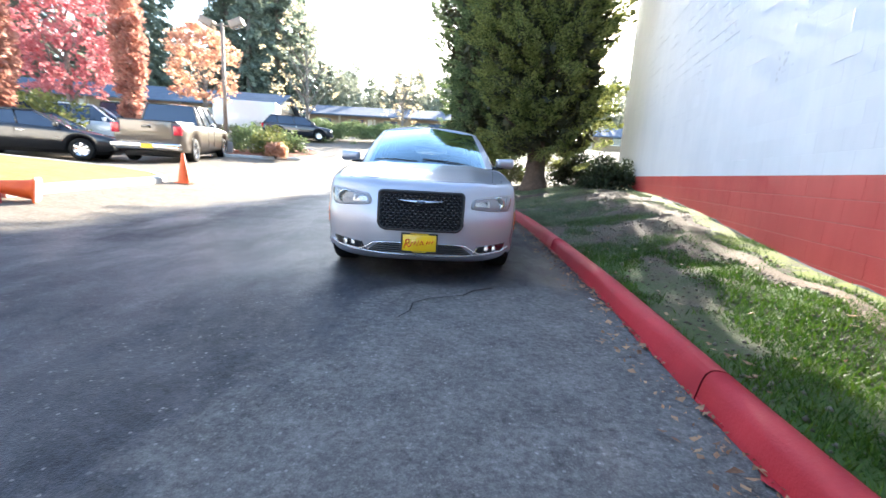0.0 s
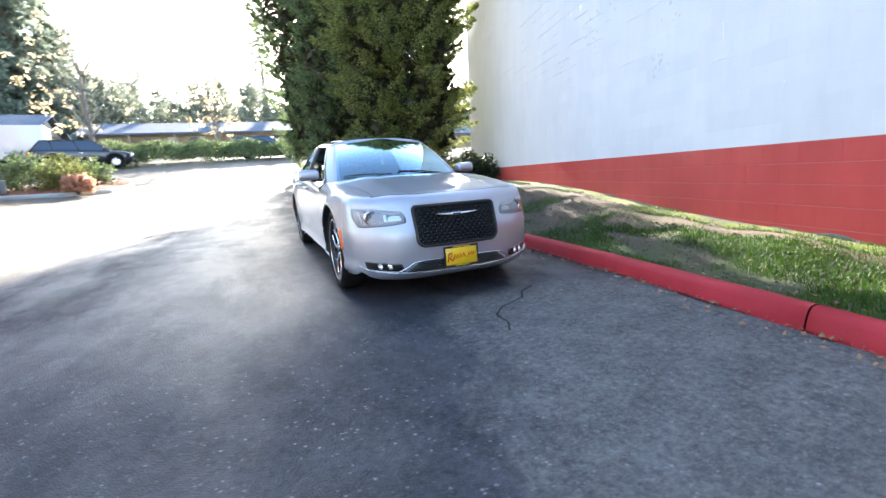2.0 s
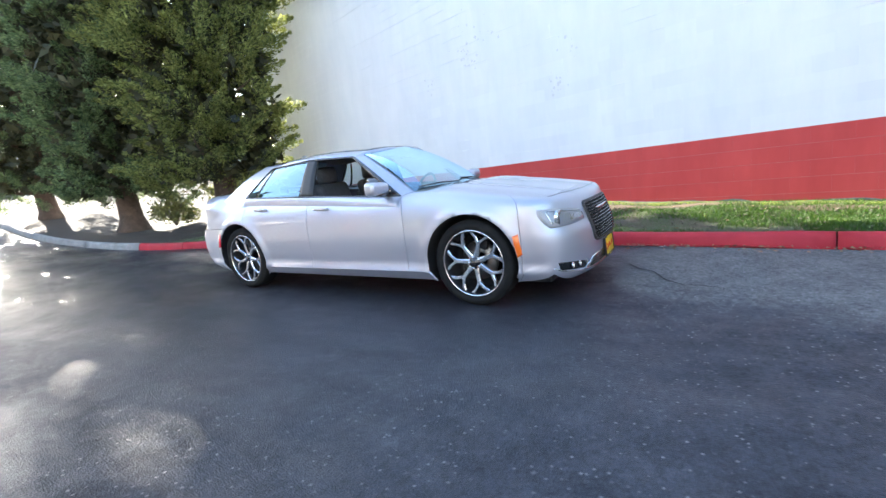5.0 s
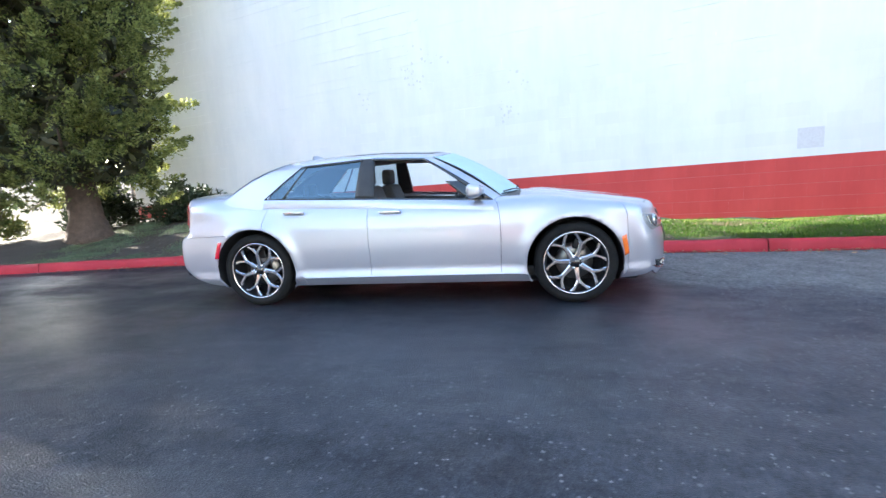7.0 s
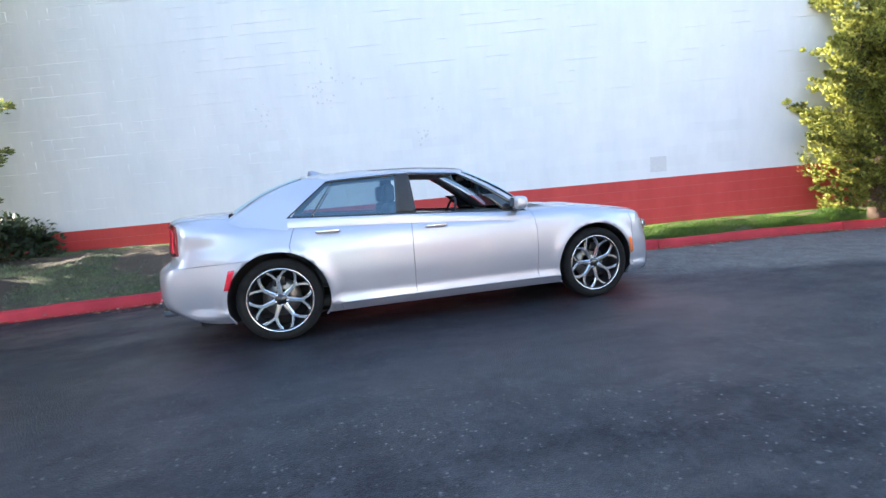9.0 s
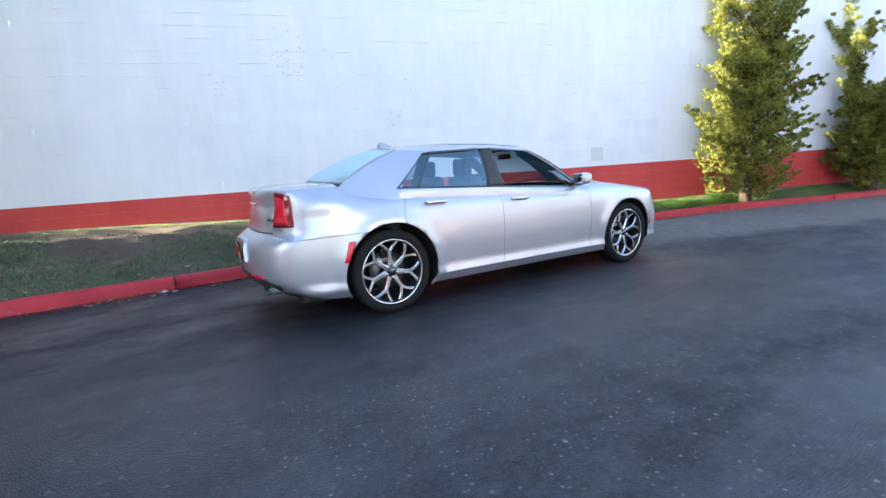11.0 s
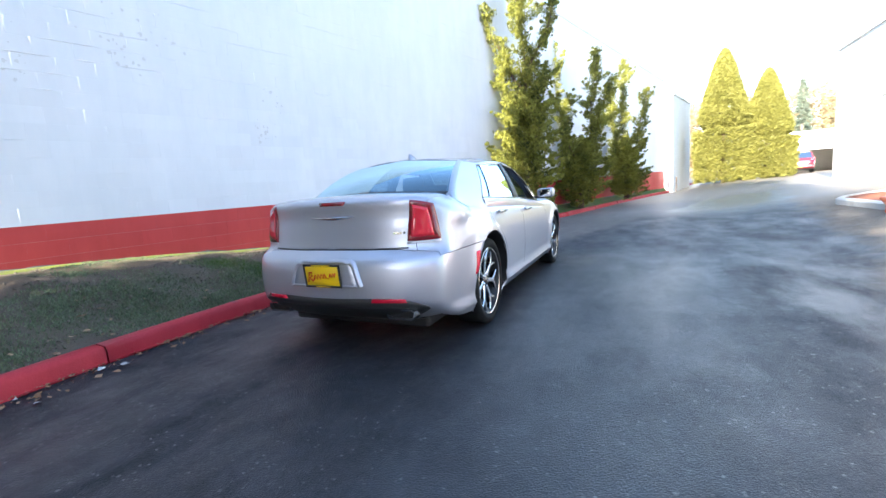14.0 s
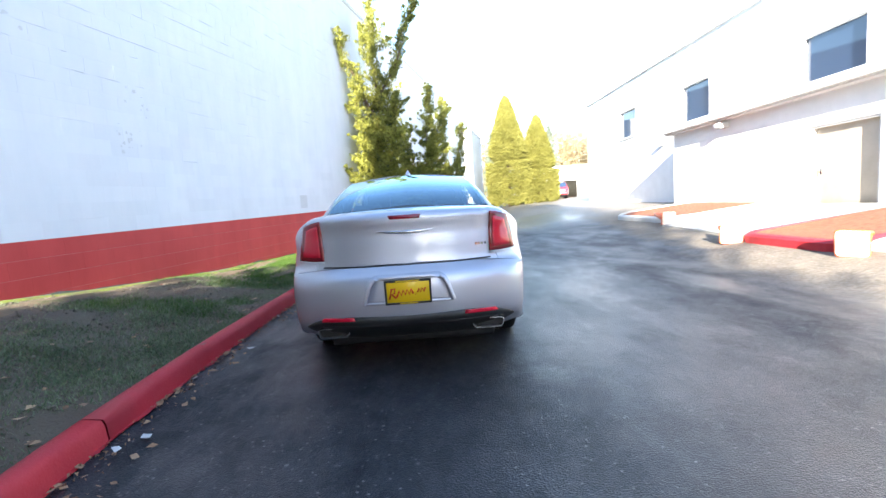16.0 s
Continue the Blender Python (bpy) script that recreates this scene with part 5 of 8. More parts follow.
def road_wheel(name, label, rim_dark="dark_alloy", radius=0.36, rim=0.274, width=0.235, spokes=7, detail=True):
    """A wheel in the y-z plane; its face looks to +x."""
    w = empty(name, label, "wheel")
    h = width / 2
    prof = [(rim + 0.004, -h * 0.86), (rim + 0.022, -h * 0.97), (radius * 0.90, -h), (radius * 0.972, -h * 0.9), (radius, -h * 0.66), (radius, h * 0.66), (radius * 0.972, h * 0.9), (radius * 0.90, h), (rim + 0.045, h * 1.02), (rim + 0.018, h * 0.97), (rim + 0.002, h * 0.84)]
    geo("tyre", lathe(prof, 48, "x"), "tyre", w, "black rubber tyre, damp")
    geo("rim_barrel", lathe([(rim + 0.003, h * 0.84), (rim + 0.008, h * 0.9), (rim - 0.006, h * 0.9), (rim - 0.014, h * 0.78), (rim - 0.03, h * 0.1), (rim - 0.04, -h * 0.8), (0.06, -h * 0.8)], 48, "x"), rim_dark, w)
    geo("rim_lip", lathe([(rim + 0.006, h * 0.88), (rim + 0.007, h * 0.93), (rim - 0.003, h * 0.94), (rim - 0.010, h * 0.84)], 48, "x"), "bright_alloy", w)
    if detail:
        geo("brake_disc", lathe([(0.07, -0.03), (0.165, -0.03), (0.165, -0.055), (0.07, -0.055)], 32, "x"), "brake_disc", w)
        bm = box_bm(-0.05, -0.055, 0.11, 0.01, 0.055, 0.195, 0.012)
        part("brake_caliper", bm, "dark_alloy", w)
    for k in range(spokes):
        a = 2 * math.pi * k / spokes + math.pi / 2
        turn = Matrix.Rotation(a, 4, "X")
        bm = bmesh.new()

        def bar(r0, t0, r1, t1, w0, w1, x0, x1):
            p, q = Vector((0, r0 * math.cos(t0), r0 * math.sin(t0))), Vector((0, r1 * math.cos(t1), r1 * math.sin(t1)))
            d = (q - p).normalized()
            s = Vector((0, -d.z, d.y))
            ring = []
            for c, ww, xx in ((p, w0, x0), (q, w1, x1)):
                ring.append([bm.verts.new(c + s * ww * 0.5 + Vector((xx - 0.034, 0, 0))), bm.verts.new(c + s * ww * 0.5 + Vector((xx - 0.007, 0, 0))), bm.verts.new(c + s * ww * 0.30 + Vector((xx, 0, 0))), bm.verts.new(c - s * ww * 0.30 + Vector((xx, 0, 0))), bm.verts.new(c - s * ww * 0.5 + Vector((xx - 0.007, 0, 0))), bm.verts.new(c - s * ww * 0.5 + Vector((xx - 0.034, 0, 0)))])
            for i in range(5):
                bm.faces.new((ring[0][i], ring[0][i + 1], ring[1][i + 1], ring[1][i]))
            bm.faces.new(ring[0][::-1])
            bm.faces.new(ring[1])
        face = h * 0.72
        bar(0.035, 0, 0.105, 0, 0.052, 0.039, face - 0.016, face - 0.010)
        bar(0.100, 0, 0.190, 0, 0.039, 0.036, face - 0.010, face - 0.003)
        for sgn in (-1, 1):
            bar(0.172, 0.018 * sgn, 0.228, 0.185 * sgn, 0.032, 0.028, face - 0.003, face)
            bar(0.223, 0.176 * sgn, rim - 0.002, 0.315 * sgn, 0.028, 0.036, face, face + 0.004)
        bmesh.ops.recalc_face_normals(bm, faces=bm.faces)
        part("spoke", move_bm(bm, turn), "bright_alloy", w, smooth=False)
    geo("hub_cap", lathe([(0.0, h * 0.72), (0.026, h * 0.715), (0.032, h * 0.66), (0.05, h * 0.62), (0.056, h * 0.5)], 20, "x"), "gloss_black", w)
    if detail:
        for k in range(5):
            a = 2 * math.pi * (k + 0.5) / 5 + math.pi / 2
            geo("wheel_nut", (lambda g: ([(v[0], v[1] + 0.05 * math.cos(a), v[2] + 0.05 * math.sin(a)) for v in g[0]], g[1]))(lathe([(0.0, h * 0.69), (0.010, h * 0.685), (0.0125, h * 0.56)], 8, "x")), "chrome", w)
    return w


def re_hang(ob, parent, m):
    """Make a built thing a part of another one."""
    ob.parent = parent
    ob.matrix_local = m
    for key in ("category", "group"):
        if key in ob:
            del ob[key]
    return ob


def silver_saloon():
    car = empty("parked_saloon_car", "silver-grey four-door saloon car with black mesh grille, front windows down", "car")
    V, faces, names = body_shell()
    V[:, 0] = np.where(np.abs(V[:, 0]) < 1e-4, 0.0, V[:, 0])
    both = {}
    for sign in (1, -1):
        for n, g in panels(V, faces, names, sign).items():
            both.setdefault(n, []).append(g)
    joined = {"hood", "boot_lid", "front_bumper", "rear_bumper", "cowl"}
    doors = {}
    for n, gs in both.items():
        for g in ([join(*gs)] if n in joined else gs):
            bm = as_bm(*g)
            bmesh.ops.remove_doubles(bm, verts=bm.verts, dist=0.0004)
            fold_edges(bm)
            ob = part(n, bm, "black_plastic" if n == "cowl" else "silver_paint", car)
            if n.endswith("door"):
                doors[(n, 1 if g[0][0][0] > 0 else -1)] = ob
    # wheel housings and underbody
    for a, b, r in ARCH:
        for s in (-1, 1):
            vs, fs = [], []
            n = 28
            for k in range(n + 1):
                t = math.pi * (-0.16 + 1.32 * k / n)
                y, z = a + (r + 0.004) * math.cos(t), b + (r + 0.004) * math.sin(t)
                zz = max(z, 0.19)
                edge = abs(float(on_side(np.array([y]), np.array([zz]))[0][0]))
                for x in (min(edge, 0.97) - 0.006, min(edge, 0.97) - 0.03, 0.60):
                    vs.append((s * x, y, zz))
            fs = grid_faces(n + 1, 3)
            n0 = len(vs)
            vs += [(s * 0.60, a, b)]
            fs += [(k * 3 + 2, (k + 1) * 3 + 2, n0) for k in range(n)]
            geo("wheel_housing", (vs, fs), "black_plastic", car)
    part("underbody", box_bm(-0.72, 0.7, 0.185, 0.72, 4.3, 0.205), "black_plastic", car)
    part("engine_bay_liner", box_bm(-0.60, 0.30, 0.22, 0.60, 1.36, 0.66), "black_plastic", car)
    # wheels
    wheel = road_wheel("wheel", "bright split-spoke alloy wheel with black tyre")
    for n, (y, s) in enumerate(((WHEEL_Y[0], -1), (WHEEL_Y[0], 1), (WHEEL_Y[1], -1), (WHEEL_Y[1], 1))):
        m = pose(s * TRACK, y, WHEEL_Z, 0, 0, 180 if s < 0 else 0) @ Matrix.Rotation(radians((-17, 48, 4, 110)[n]), 4, "X")
        re_hang(wheel if n == 0 else copy_thing(wheel, Matrix()), car, m)
    # glass, pillars and roof
    for s in (1, -1):
        fl = (lambda g: g) if s > 0 else mirror
        geo("a_pillar", fl(cabin_patch(1.0, 2.02, -0.03, 1.0, 0.0, 6, 14, 0.05)), "silver_paint", car)
        geo("c_pillar", fl(cabin_patch(5.95, 7.06, -0.16, 1.0, 0.0, 18, 16, 0.0)), "silver_paint", car)
        # the pillar's foot flows out into the shoulder
        us = np.linspace(5.94, 7.05, 28)
        low, up, ctrl = cabin_skin(us, 0.0), cabin_skin(us, 0.42, 0.0015), cabin_skin(us, 0.02, 0.006)
        back = np.clip((us - 6.25) / 0.75, 0, 1)[:, None]
        flank = on_side(low[:, 1], low[:, 2] - 0.10, 1, 0.0015)
        deck = on_top(np.minimum(low[:, 0] + 0.07, 0.80), low[:, 1] + 0.05, 0.0015)
        out = flank * (1 - back) + deck * back
        rows = [out * (1 - t) ** 2 + ctrl * 2 * t * (1 - t) + up * t ** 2 for t in np.linspace(0, 1, 9)]
        geo("pillar_foot", fl(([tuple(r[i]) for i in range(len(us)) for r in rows], grid_faces(len(us), 9))), "silver_paint", car)
        geo("roof_rail", fl(cabin_patch(1.9, 6.05, 0.955, 1.0, 0.0, 40, 3, 0.05)), "silver_paint", car)
        door_r = doors[("rear_door", s)]
        door_f = doors[("front_door", s)]
        geo("window_glass", fl(cabin_patch(4.03, 5.02, 0.03, 0.945, -0.008, 14, 10)), "tinted_glass", door_r, "tinted side window")
        geo("quarter_glass", fl(cabin_patch(5.06, 5.90, 0.03, 0.945, -0.008, 8, 10)), "tinted_glass", door_r)
        geo("b_pillar_trim", fl(cabin_patch(2.965, 4.035, 0.0, 0.96, 0.001, 8, 10, 0.04)), "black_plastic", car)
        geo("window_divider", fl(cabin_patch(5.0, 5.09, 0.0, 0.96, 0.001, 4, 10, 0.02)), "gloss_black", door_r)
        geo("window_frame", fl(join(cabin_patch(4.0, 5.97, 0.925, 0.968, 0.004, 20, 3, 0.02), cabin_patch(5.88, 5.97, 0.0, 0.96, 0.004, 4, 10, 0.02))), "gloss_black", door_r)
        geo("shoulder", fl(shoulder(3.5, 5.95)), "silver_paint", door_r)
        geo("belt_trim", fl(cabin_patch(3.5, 5.95, -0.012, 0.022, 0.006, 20, 3, 0.012)), "gloss_black", door_r)
        geo("window_frame", fl(join(cabin_patch(2.0, 3.0, 0.915, 0.968, 0.004, 20, 3, 0.03), cabin_patch(1.93, 2.06, 0.0, 0.96, 0.004, 4, 14, 0.03))), "gloss_black", door_f)
        geo("shoulder", fl(shoulder(1.9, 3.5)), "silver_paint", door_f)
        geo("belt_trim", fl(cabin_patch(1.9, 3.5, -0.012, 0.022, 0.006, 20, 3, 0.012)), "gloss_black", door_f)
        # mirror corner, mirror, handles
        geo("mirror_sail", fl(cabin_patch(2.03, 2.20, 0.02, 0.38, 0.003, 5, 5, 0.02)), "gloss_black", door_f)
        bm = box_bm(-0.108, -0.06, -0.056, 0.108, 0.07, 0.060, 0.046, 5)
        for v in bm.verts:
            v.co.z *= 1.0 + 0.10 * v.co.x * s / 0.1 - 0.25 * max(0.0, -v.co.y / 0.06)
        head = part("door_mirror", move_bm(bm, pose(s * 0.945, 1.735, 1.035, 0, 0, s * 6)), "silver_paint", door_f, "body-colour door mirror")
        part("mirror_glass", move_bm(box_bm(-0.072, 0.0, -0.045, 0.072, 0.004, 0.048, 0.003), pose(s * 0.945, 1.803, 1.035, 0, 0, s * 6)), "chrome", head)
        part("mirror_arm", box_bm(min(s * 0.80, s * 0.93), 1.70, 0.965, max(s * 0.80, s * 0.93), 1.76, 1.0, 0.012), "gloss_black", door_f)
        for hy, hz, d in ((2.54, 0.886, door_f), (3.50, 0.918, door_r)):
            base = on_side(np.array([hy]), np.array([hz]), s)[0]
            bm = box_bm(-0.014, -0.105, -0.015, 0.014, 0.105, 0.015, 0.012, 3)
            for v in bm.verts:
                v.co.x += -s * 0.012 * (v.co.y / 0.105) ** 2
            handle = part("door_handle", move_bm(bm, Matrix.Translation((base[0] + s * 0.032, hy, hz)) @ Matrix.Rotation(radians(2), 4, "X")), "silver_paint", d)
            part("handle_strip", move_bm(box_bm(-0.002, -0.09, -0.005, 0.002, 0.09, 0.005, 0.001), Matrix.Translation((base[0] + s * 0.046, hy, hz))), "chrome", handle)
        # side markers
        geo("front_marker_lamp", lens_patch(lambda a, b, l: on_side(a, b, s, l), [(0.455, 0.44), (0.492, 0.42), (0.520, 0.585), (0.478, 0.60)], 0.003, 0.01, (-s, 0, 0), 8), "amber_lens", car, "amber side marker lamp")
        geo("rear_marker_lamp", lens_patch(lambda a, b, l: on_side(a, b, s, l), [(4.335, 0.50), (4.375, 0.50), (4.325, 0.66), (4.272, 0.665)], 0.004, 0.01, (-s, 0, 0), 8), "red_lens", car, "red side marker lamp")
        # headlamp: dark tray, silver reflectors and projector under clear glass
        hl = [(s * 0.420, 0.636), (s * 0.80, 0.612), (s * 0.838, 0.776), (s * 0.445, 0.730)]
        mx, mz = sum(p[0] for p in hl) / 4, sum(p[1] for p in hl) / 4
        inset = [(mx + (p[0] - mx) * 0.955, mz + (p[1] - mz) * 0.90) for p in hl]
        unit = geo("headlamp", lens_patch(lambda a, b, l: on_front(a, b, l), hl, 0.003, 0.02, (0, 1, 0), 16, 0.0, 0.2), "lamp_tray", car, "clear headlamp with round projector")
        shell = lens_patch(lambda a, b, l: on_front(a, b, l), inset, 0.010, 0.012, (0, 1, 0), 18, 0.010, 0.2)
        geo("headlamp_glass", shell, "lamp_glass", unit)
        for cx, cz, rr, mat in ((0.685, 0.690, 0.056, "lamp_silver"), (0.56, 0.685, 0.024, "lamp_tray")):
            c = on_front(np.array([s * cx]), np.array([cz]))[0]
            g = lathe([(0.0, 0.004), (rr * 0.55, 0.0), (rr * 0.62, 0.012), (rr * 0.8, 0.006), (rr, 0.016), (rr * 1.08, -0.02)], 24, "z")
            mtx = Matrix.Translation((c[0], c[1] + 0.004, c[2])) @ Matrix.Rotation(radians(90), 4, "X")
            put("projector", to_mesh("projector", *g, mat), unit, "", mtx)
        geo("reflector", lens_patch(lambda a, b, l: on_front(a, b, l), [(s * 0.470, 0.664), (s * 0.60, 0.658), (s * 0.60, 0.712), (s * 0.475, 0.698)], 0.006, 0.0, (0, 1, 0), 8), "lamp_silver", unit)
        geo("light_guide", strip_on(lambda a, b, l: on_front(a, b, l), [(s * 0.47, 0.712), (s * 0.77, 0.745), (s * 0.76, 0.65)], 0.009, 0.008), "lamp_silver", unit)
        # fog lamp pocket with two lit lamps and a chrome hockey-stick trim
        pocket = geo("fog_lamp_pocket", lens_patch(lambda a, b, l: on_front(a, b, l), [(s * 0.47, 0.258), (s * 0.755, 0.29), (s * 0.77, 0.355), (s * 0.50, 0.325)], 0.003, 0.01, (0, 1, 0), 10), "gloss_black", car)
        for cx in (0.585, 0.655):
            c = on_front(np.array([s * cx]), np.array([0.311]))[0]
            mtx = Matrix.Translation((c[0], c[1] - 0.004, c[2])) @ Matrix.Rotation(radians(90), 4, "X")
            put("fog_lamp", to_mesh("fog_lamp", *lathe([(0.0, 0.006), (0.010, 0.005), (0.013, 0.0)], 16), "lamp_lit"), pocket, "", mtx)
            put("fog_bezel", to_mesh("fog_bezel", *lathe([(0.016, 0.0), (0.021, 0.006), (0.026, -0.004)], 16), "chrome"), pocket, "", mtx)
        geo("chrome_trim", strip_on(lambda a, b, l: on_front(a, b, l), [(s * 0.02, 0.237), (s * 0.3, 0.239), (s * 0.6, 0.258), (s * 0.74, 0.283), (s * 0.80, 0.315)], 0.011, 0.008), "chrome", car)
        geo("chrome_trim", strip_on(lambda a, b, l: on_front(a, b, l), [(s * 0.335, 0.335), (s * 0.40, 0.328), (s * 0.47, 0.285), (s * 0.53, 0.258)], 0.012, 0.008), "chrome", car)
        # tail lamps
        tl = [(s * 0.588, 0.800), (s * 0.800, 0.806), (s * 0.752, 1.050), (s * 0.610, 1.083)]
        lamp = geo("tail_lamp", lens_patch(lambda a, b, l: on_rear(a, b, l), tl, 0.010, 0.05, (0, -1, 0), 16, 0.012, 0.06), "deep_red_lens", car, "tall dark red tail lamp with brighter centre")
        inner = [(s * 0.618, 0.828), (s * 0.764, 0.834), (s * 0.724, 1.020), (s * 0.632, 1.048)]
        geo("lamp_core", lens_patch(lambda a, b, l: on_rear(a, b, l), inner, 0.0225, 0.012, (0, -1, 0), 10, 0.003, 0.05), "red_lens", lamp)
        geo("reverse_lamp", lens_patch(lambda a, b, l: on_rear(a, b, l), [(s * 0.59, 0.785), (s * 0.797, 0.79), (s * 0.796, 0.806), (s * 0.588, 0.80)], 0.008, 0.02, (0, -1, 0), 6), "silver_paint", lamp)
        geo("bumper_reflector", lens_patch(lambda a, b, l: on_rear(a, b, l), [(s * 0.375, 0.412), (s * 0.62, 0.408), (s * 0.605, 0.432), (s * 0.385, 0.436)], 0.0125, 0.015, (0, -1, 0), 6), "red_lens", car)
        # exhaust tips
        rim = ((-1, 0.75), (-0.8, 1), (0.85, 1), (1.06, 0.7), (1.0, -0.3), (0.85, -1), (-0.85, -1), (-1.1, -0.3))
        ty = on_rear(np.array([s * 0.55]), np.array([0.34]))[0][1] + 0.012
        tv = [(s * (0.55 + a * 0.105), yy, 0.318 + b * 0.036) for yy in (ty - 0.14, ty - 0.004) for a, b in rim] + [(s * (0.55 + a * 0.105 * f), ty, 0.318 + b * 0.036 * g) for f, g in ((0.985, 0.96), (0.94, 0.80)) for a, b in rim]
        tip = geo("exhaust_tip", (tv, [(r * 8 + k, r * 8 + (k + 1) % 8, (r + 1) * 8 + (k + 1) % 8, (r + 1) * 8 + k) for r in range(3) for k in range(8)]), "chrome", car, "wide chrome-rimmed exhaust tip", smooth=False)
        geo("tip_inside", ([(v[0], ty - 0.03, v[2]) for v in tv[24:]] + tv[24:], [tuple(range(8))] + [(k, (k + 1) % 8, 8 + (k + 1) % 8, 8 + k) for k in range(8)]), "black_plastic", tip, smooth=False)
    windscreen = join(cabin_patch(0.0, 0.985, 0.0, 0.985, 0.004, 18, 14), mirror(cabin_patch(0.0, 0.985, 0.0, 0.985, 0.004, 18, 14)))
    geo("windscreen", windscreen, "windscreen", car, "curved windscreen mirroring the sky")
    band = cabin_patch(0.0, 0.985, 0.93, 0.99, -0.004, 18, 3)
    geo("windscreen_shade_band", join(band, mirror(band)), "gloss_black", car)
    foot = cabin_patch(0.0, 0.985, -0.02, 0.035, -0.004, 18, 3)
    geo("windscreen_foot_band", join(foot, mirror(foot)), "gloss_black", car)
    back = cabin_patch(7.035, 8.0, 0.03, 0.985, 0.004, 18, 14)
    geo("rear_window", join(back, mirror(back)), "rear_glass", car, "tinted rear window mirroring the sky")
    for lo, hi in ((0.0, 0.03), (0.965, 1.0)):
        edge = cabin_patch(7.04, 8.0, lo, hi, 0.005, 18, 3)
        geo("rear_window_seal", join(edge, mirror(edge)), "gloss_black", car)
    roof = sheet(lambda a, b: roof_at(a, b), np.linspace(-1, 1, 41), np.linspace(2.06, 3.71, 36), 0.02, (0, 0, -1))
    geo("roof", roof, "silver_paint", car)
    geo("roof_lining", sheet(lambda a, b: roof_at(a * 0.97, b, -0.03), np.linspace(-1, 1, 15), np.linspace(2.10, 3.68, 12)), "headliner", car)
    geo("sunroof", sheet(lambda a, b: roof_at(a, b, 0.003), np.linspace(-0.74, 0.74, 21), np.linspace(2.12, 3.05, 16), 0.006, (0, 0, -1)), "gloss_black", car, "black glass sunroof")
    fin = [(0, 3.44, 0), (0.028, 3.50, 0), (0.03, 3.60, 0), (0, 3.66, 0), (-0.03, 3.60, 0), (-0.028, 3.50, 0), (0, 3.60, 0.055), (0, 3.645, 0.05)]
    zf = float(roof_at(0.0, 3.55)[2])
    geo("aerial_fin", ([(x, y, z + zf - 0.004) for x, y, z in fin], [(0, 1, 6), (1, 2, 6), (2, 7, 6), (2, 3, 7), (3, 4, 7), (4, 6, 7), (4, 5, 6), (5, 0, 6)]), "silver_paint", car, "small shark-fin aerial")
    # grille: dark surround, deep back plate and a honeycomb of bars
    outline = []
    for cx, cz, r, a0 in ((0.295, 0.520, 0.070, -90), (0.337, 0.727, 0.034, 10), (-0.337, 0.727, 0.034, 90), (-0.295, 0.520, 0.070, 170)):
        sweep = 100 if r > 0.05 else 80
        outline += [(cx + r * math.cos(radians(a0 + sweep * k / 8)), cz + r * math.sin(radians(a0 + sweep * k / 8))) for k in range(9)]
    fine = []
    for (a, b), (c, d) in zip(outline, outline[1:] + outline[:1]):
        k = max(1, round(math.hypot(c - a, d - b) / 0.03))
        fine += [(a + (c - a) * i / k, b + (d - b) * i / k) for i in range(k)]
    outline = fine
    gv, gf, n = [], [], len(outline)
    levels = (0.02, 0.12, 0.24, 0.36, 0.48, 0.6, 0.72, 0.84, 0.93, 1.0)
    for f in levels:
        gv += [tuple(p) for p in on_front(np.array([q[0] * f for q in outline]), np.array([0.605 + (q[1] - 0.605) * f for q in outline]), 0.005)]
    for r in range(len(levels) - 1):
        gf += [(r * n + k, r * n + (k + 1) % n, (r + 1) * n + (k + 1) % n, (r + 1) * n + k) for k in range(n)]
    grille = geo("grille", (gv, gf + [tuple(range(n))]), "crack", car, "black honeycomb grille with bright wing badge")
    outline.append(outline[0])
    geo("grille_surround", strip_on(lambda a, b, l: on_front(a, b, l), outline, 0.024, 0.016, 1), "black_plastic", grille)
    cells = []
    dx, dz, rowz = 0.047, 0.0236, 0
    for r in range(13):
        z = 0.467 + r * dz
        half = 0.272 + math.sqrt(max(0.0, 0.0049 - max(0.0, 0.52 - z) ** 2))
        for c in range(-8, 9):
            x = c * dx + (dx / 2 if r % 2 else 0)
            if abs(x) > half:
                continue
            hexa = [(x + dx * 0.52 * a, z + dz * 0.66 * b) for a, b in ((-0.62, 0.5), (0.62, 0.5), (1, 0), (0.62, -0.5), (-0.62, -0.5), (-1, 0))]
            hi, lo = np.array(hexa), np.array([(x + (p - x) * 0.72, z + (q - z) * 0.66) for p, q in hexa])
            A, B = on_front(hi[:, 0], hi[:, 1], 0.014), on_front(lo[:, 0], lo[:, 1], 0.018)
            C = on_front(lo[:, 0], lo[:, 1], 0.005)
            vs = [tuple(p) for p in np.concatenate([A, B, C])]
            cells.append((vs, [(k, (k + 1) % 6, 6 + (k + 1) % 6, 6 + k) for k in range(6)] + [(6 + k, 6 + (k + 1) % 6, 12 + (k + 1) % 6, 12 + k) for k in range(6)]))
    geo("honeycomb", join(*cells), "gloss_black", grille, smooth=False)
    def wing(surf, w, z0, l):
        """A slim bright wing, thick in the middle and drawn out to points."""
        xs = np.linspace(-w, w, 33)
        t = np.abs(xs) / w
        mid, half = z0 + 0.012 * t ** 1.6, 0.0135 * (1 - t) ** 0.7 + 0.0015
        rows = [surf(xs, mid + half * k, l + q) for k, q in ((-1, -0.004), (-0.6, 0.006), (0.0, 0.010), (0.6, 0.006), (1, -0.004))]
        return [tuple(r[i]) for i in range(len(xs)) for r in rows], grid_faces(len(xs), 5)
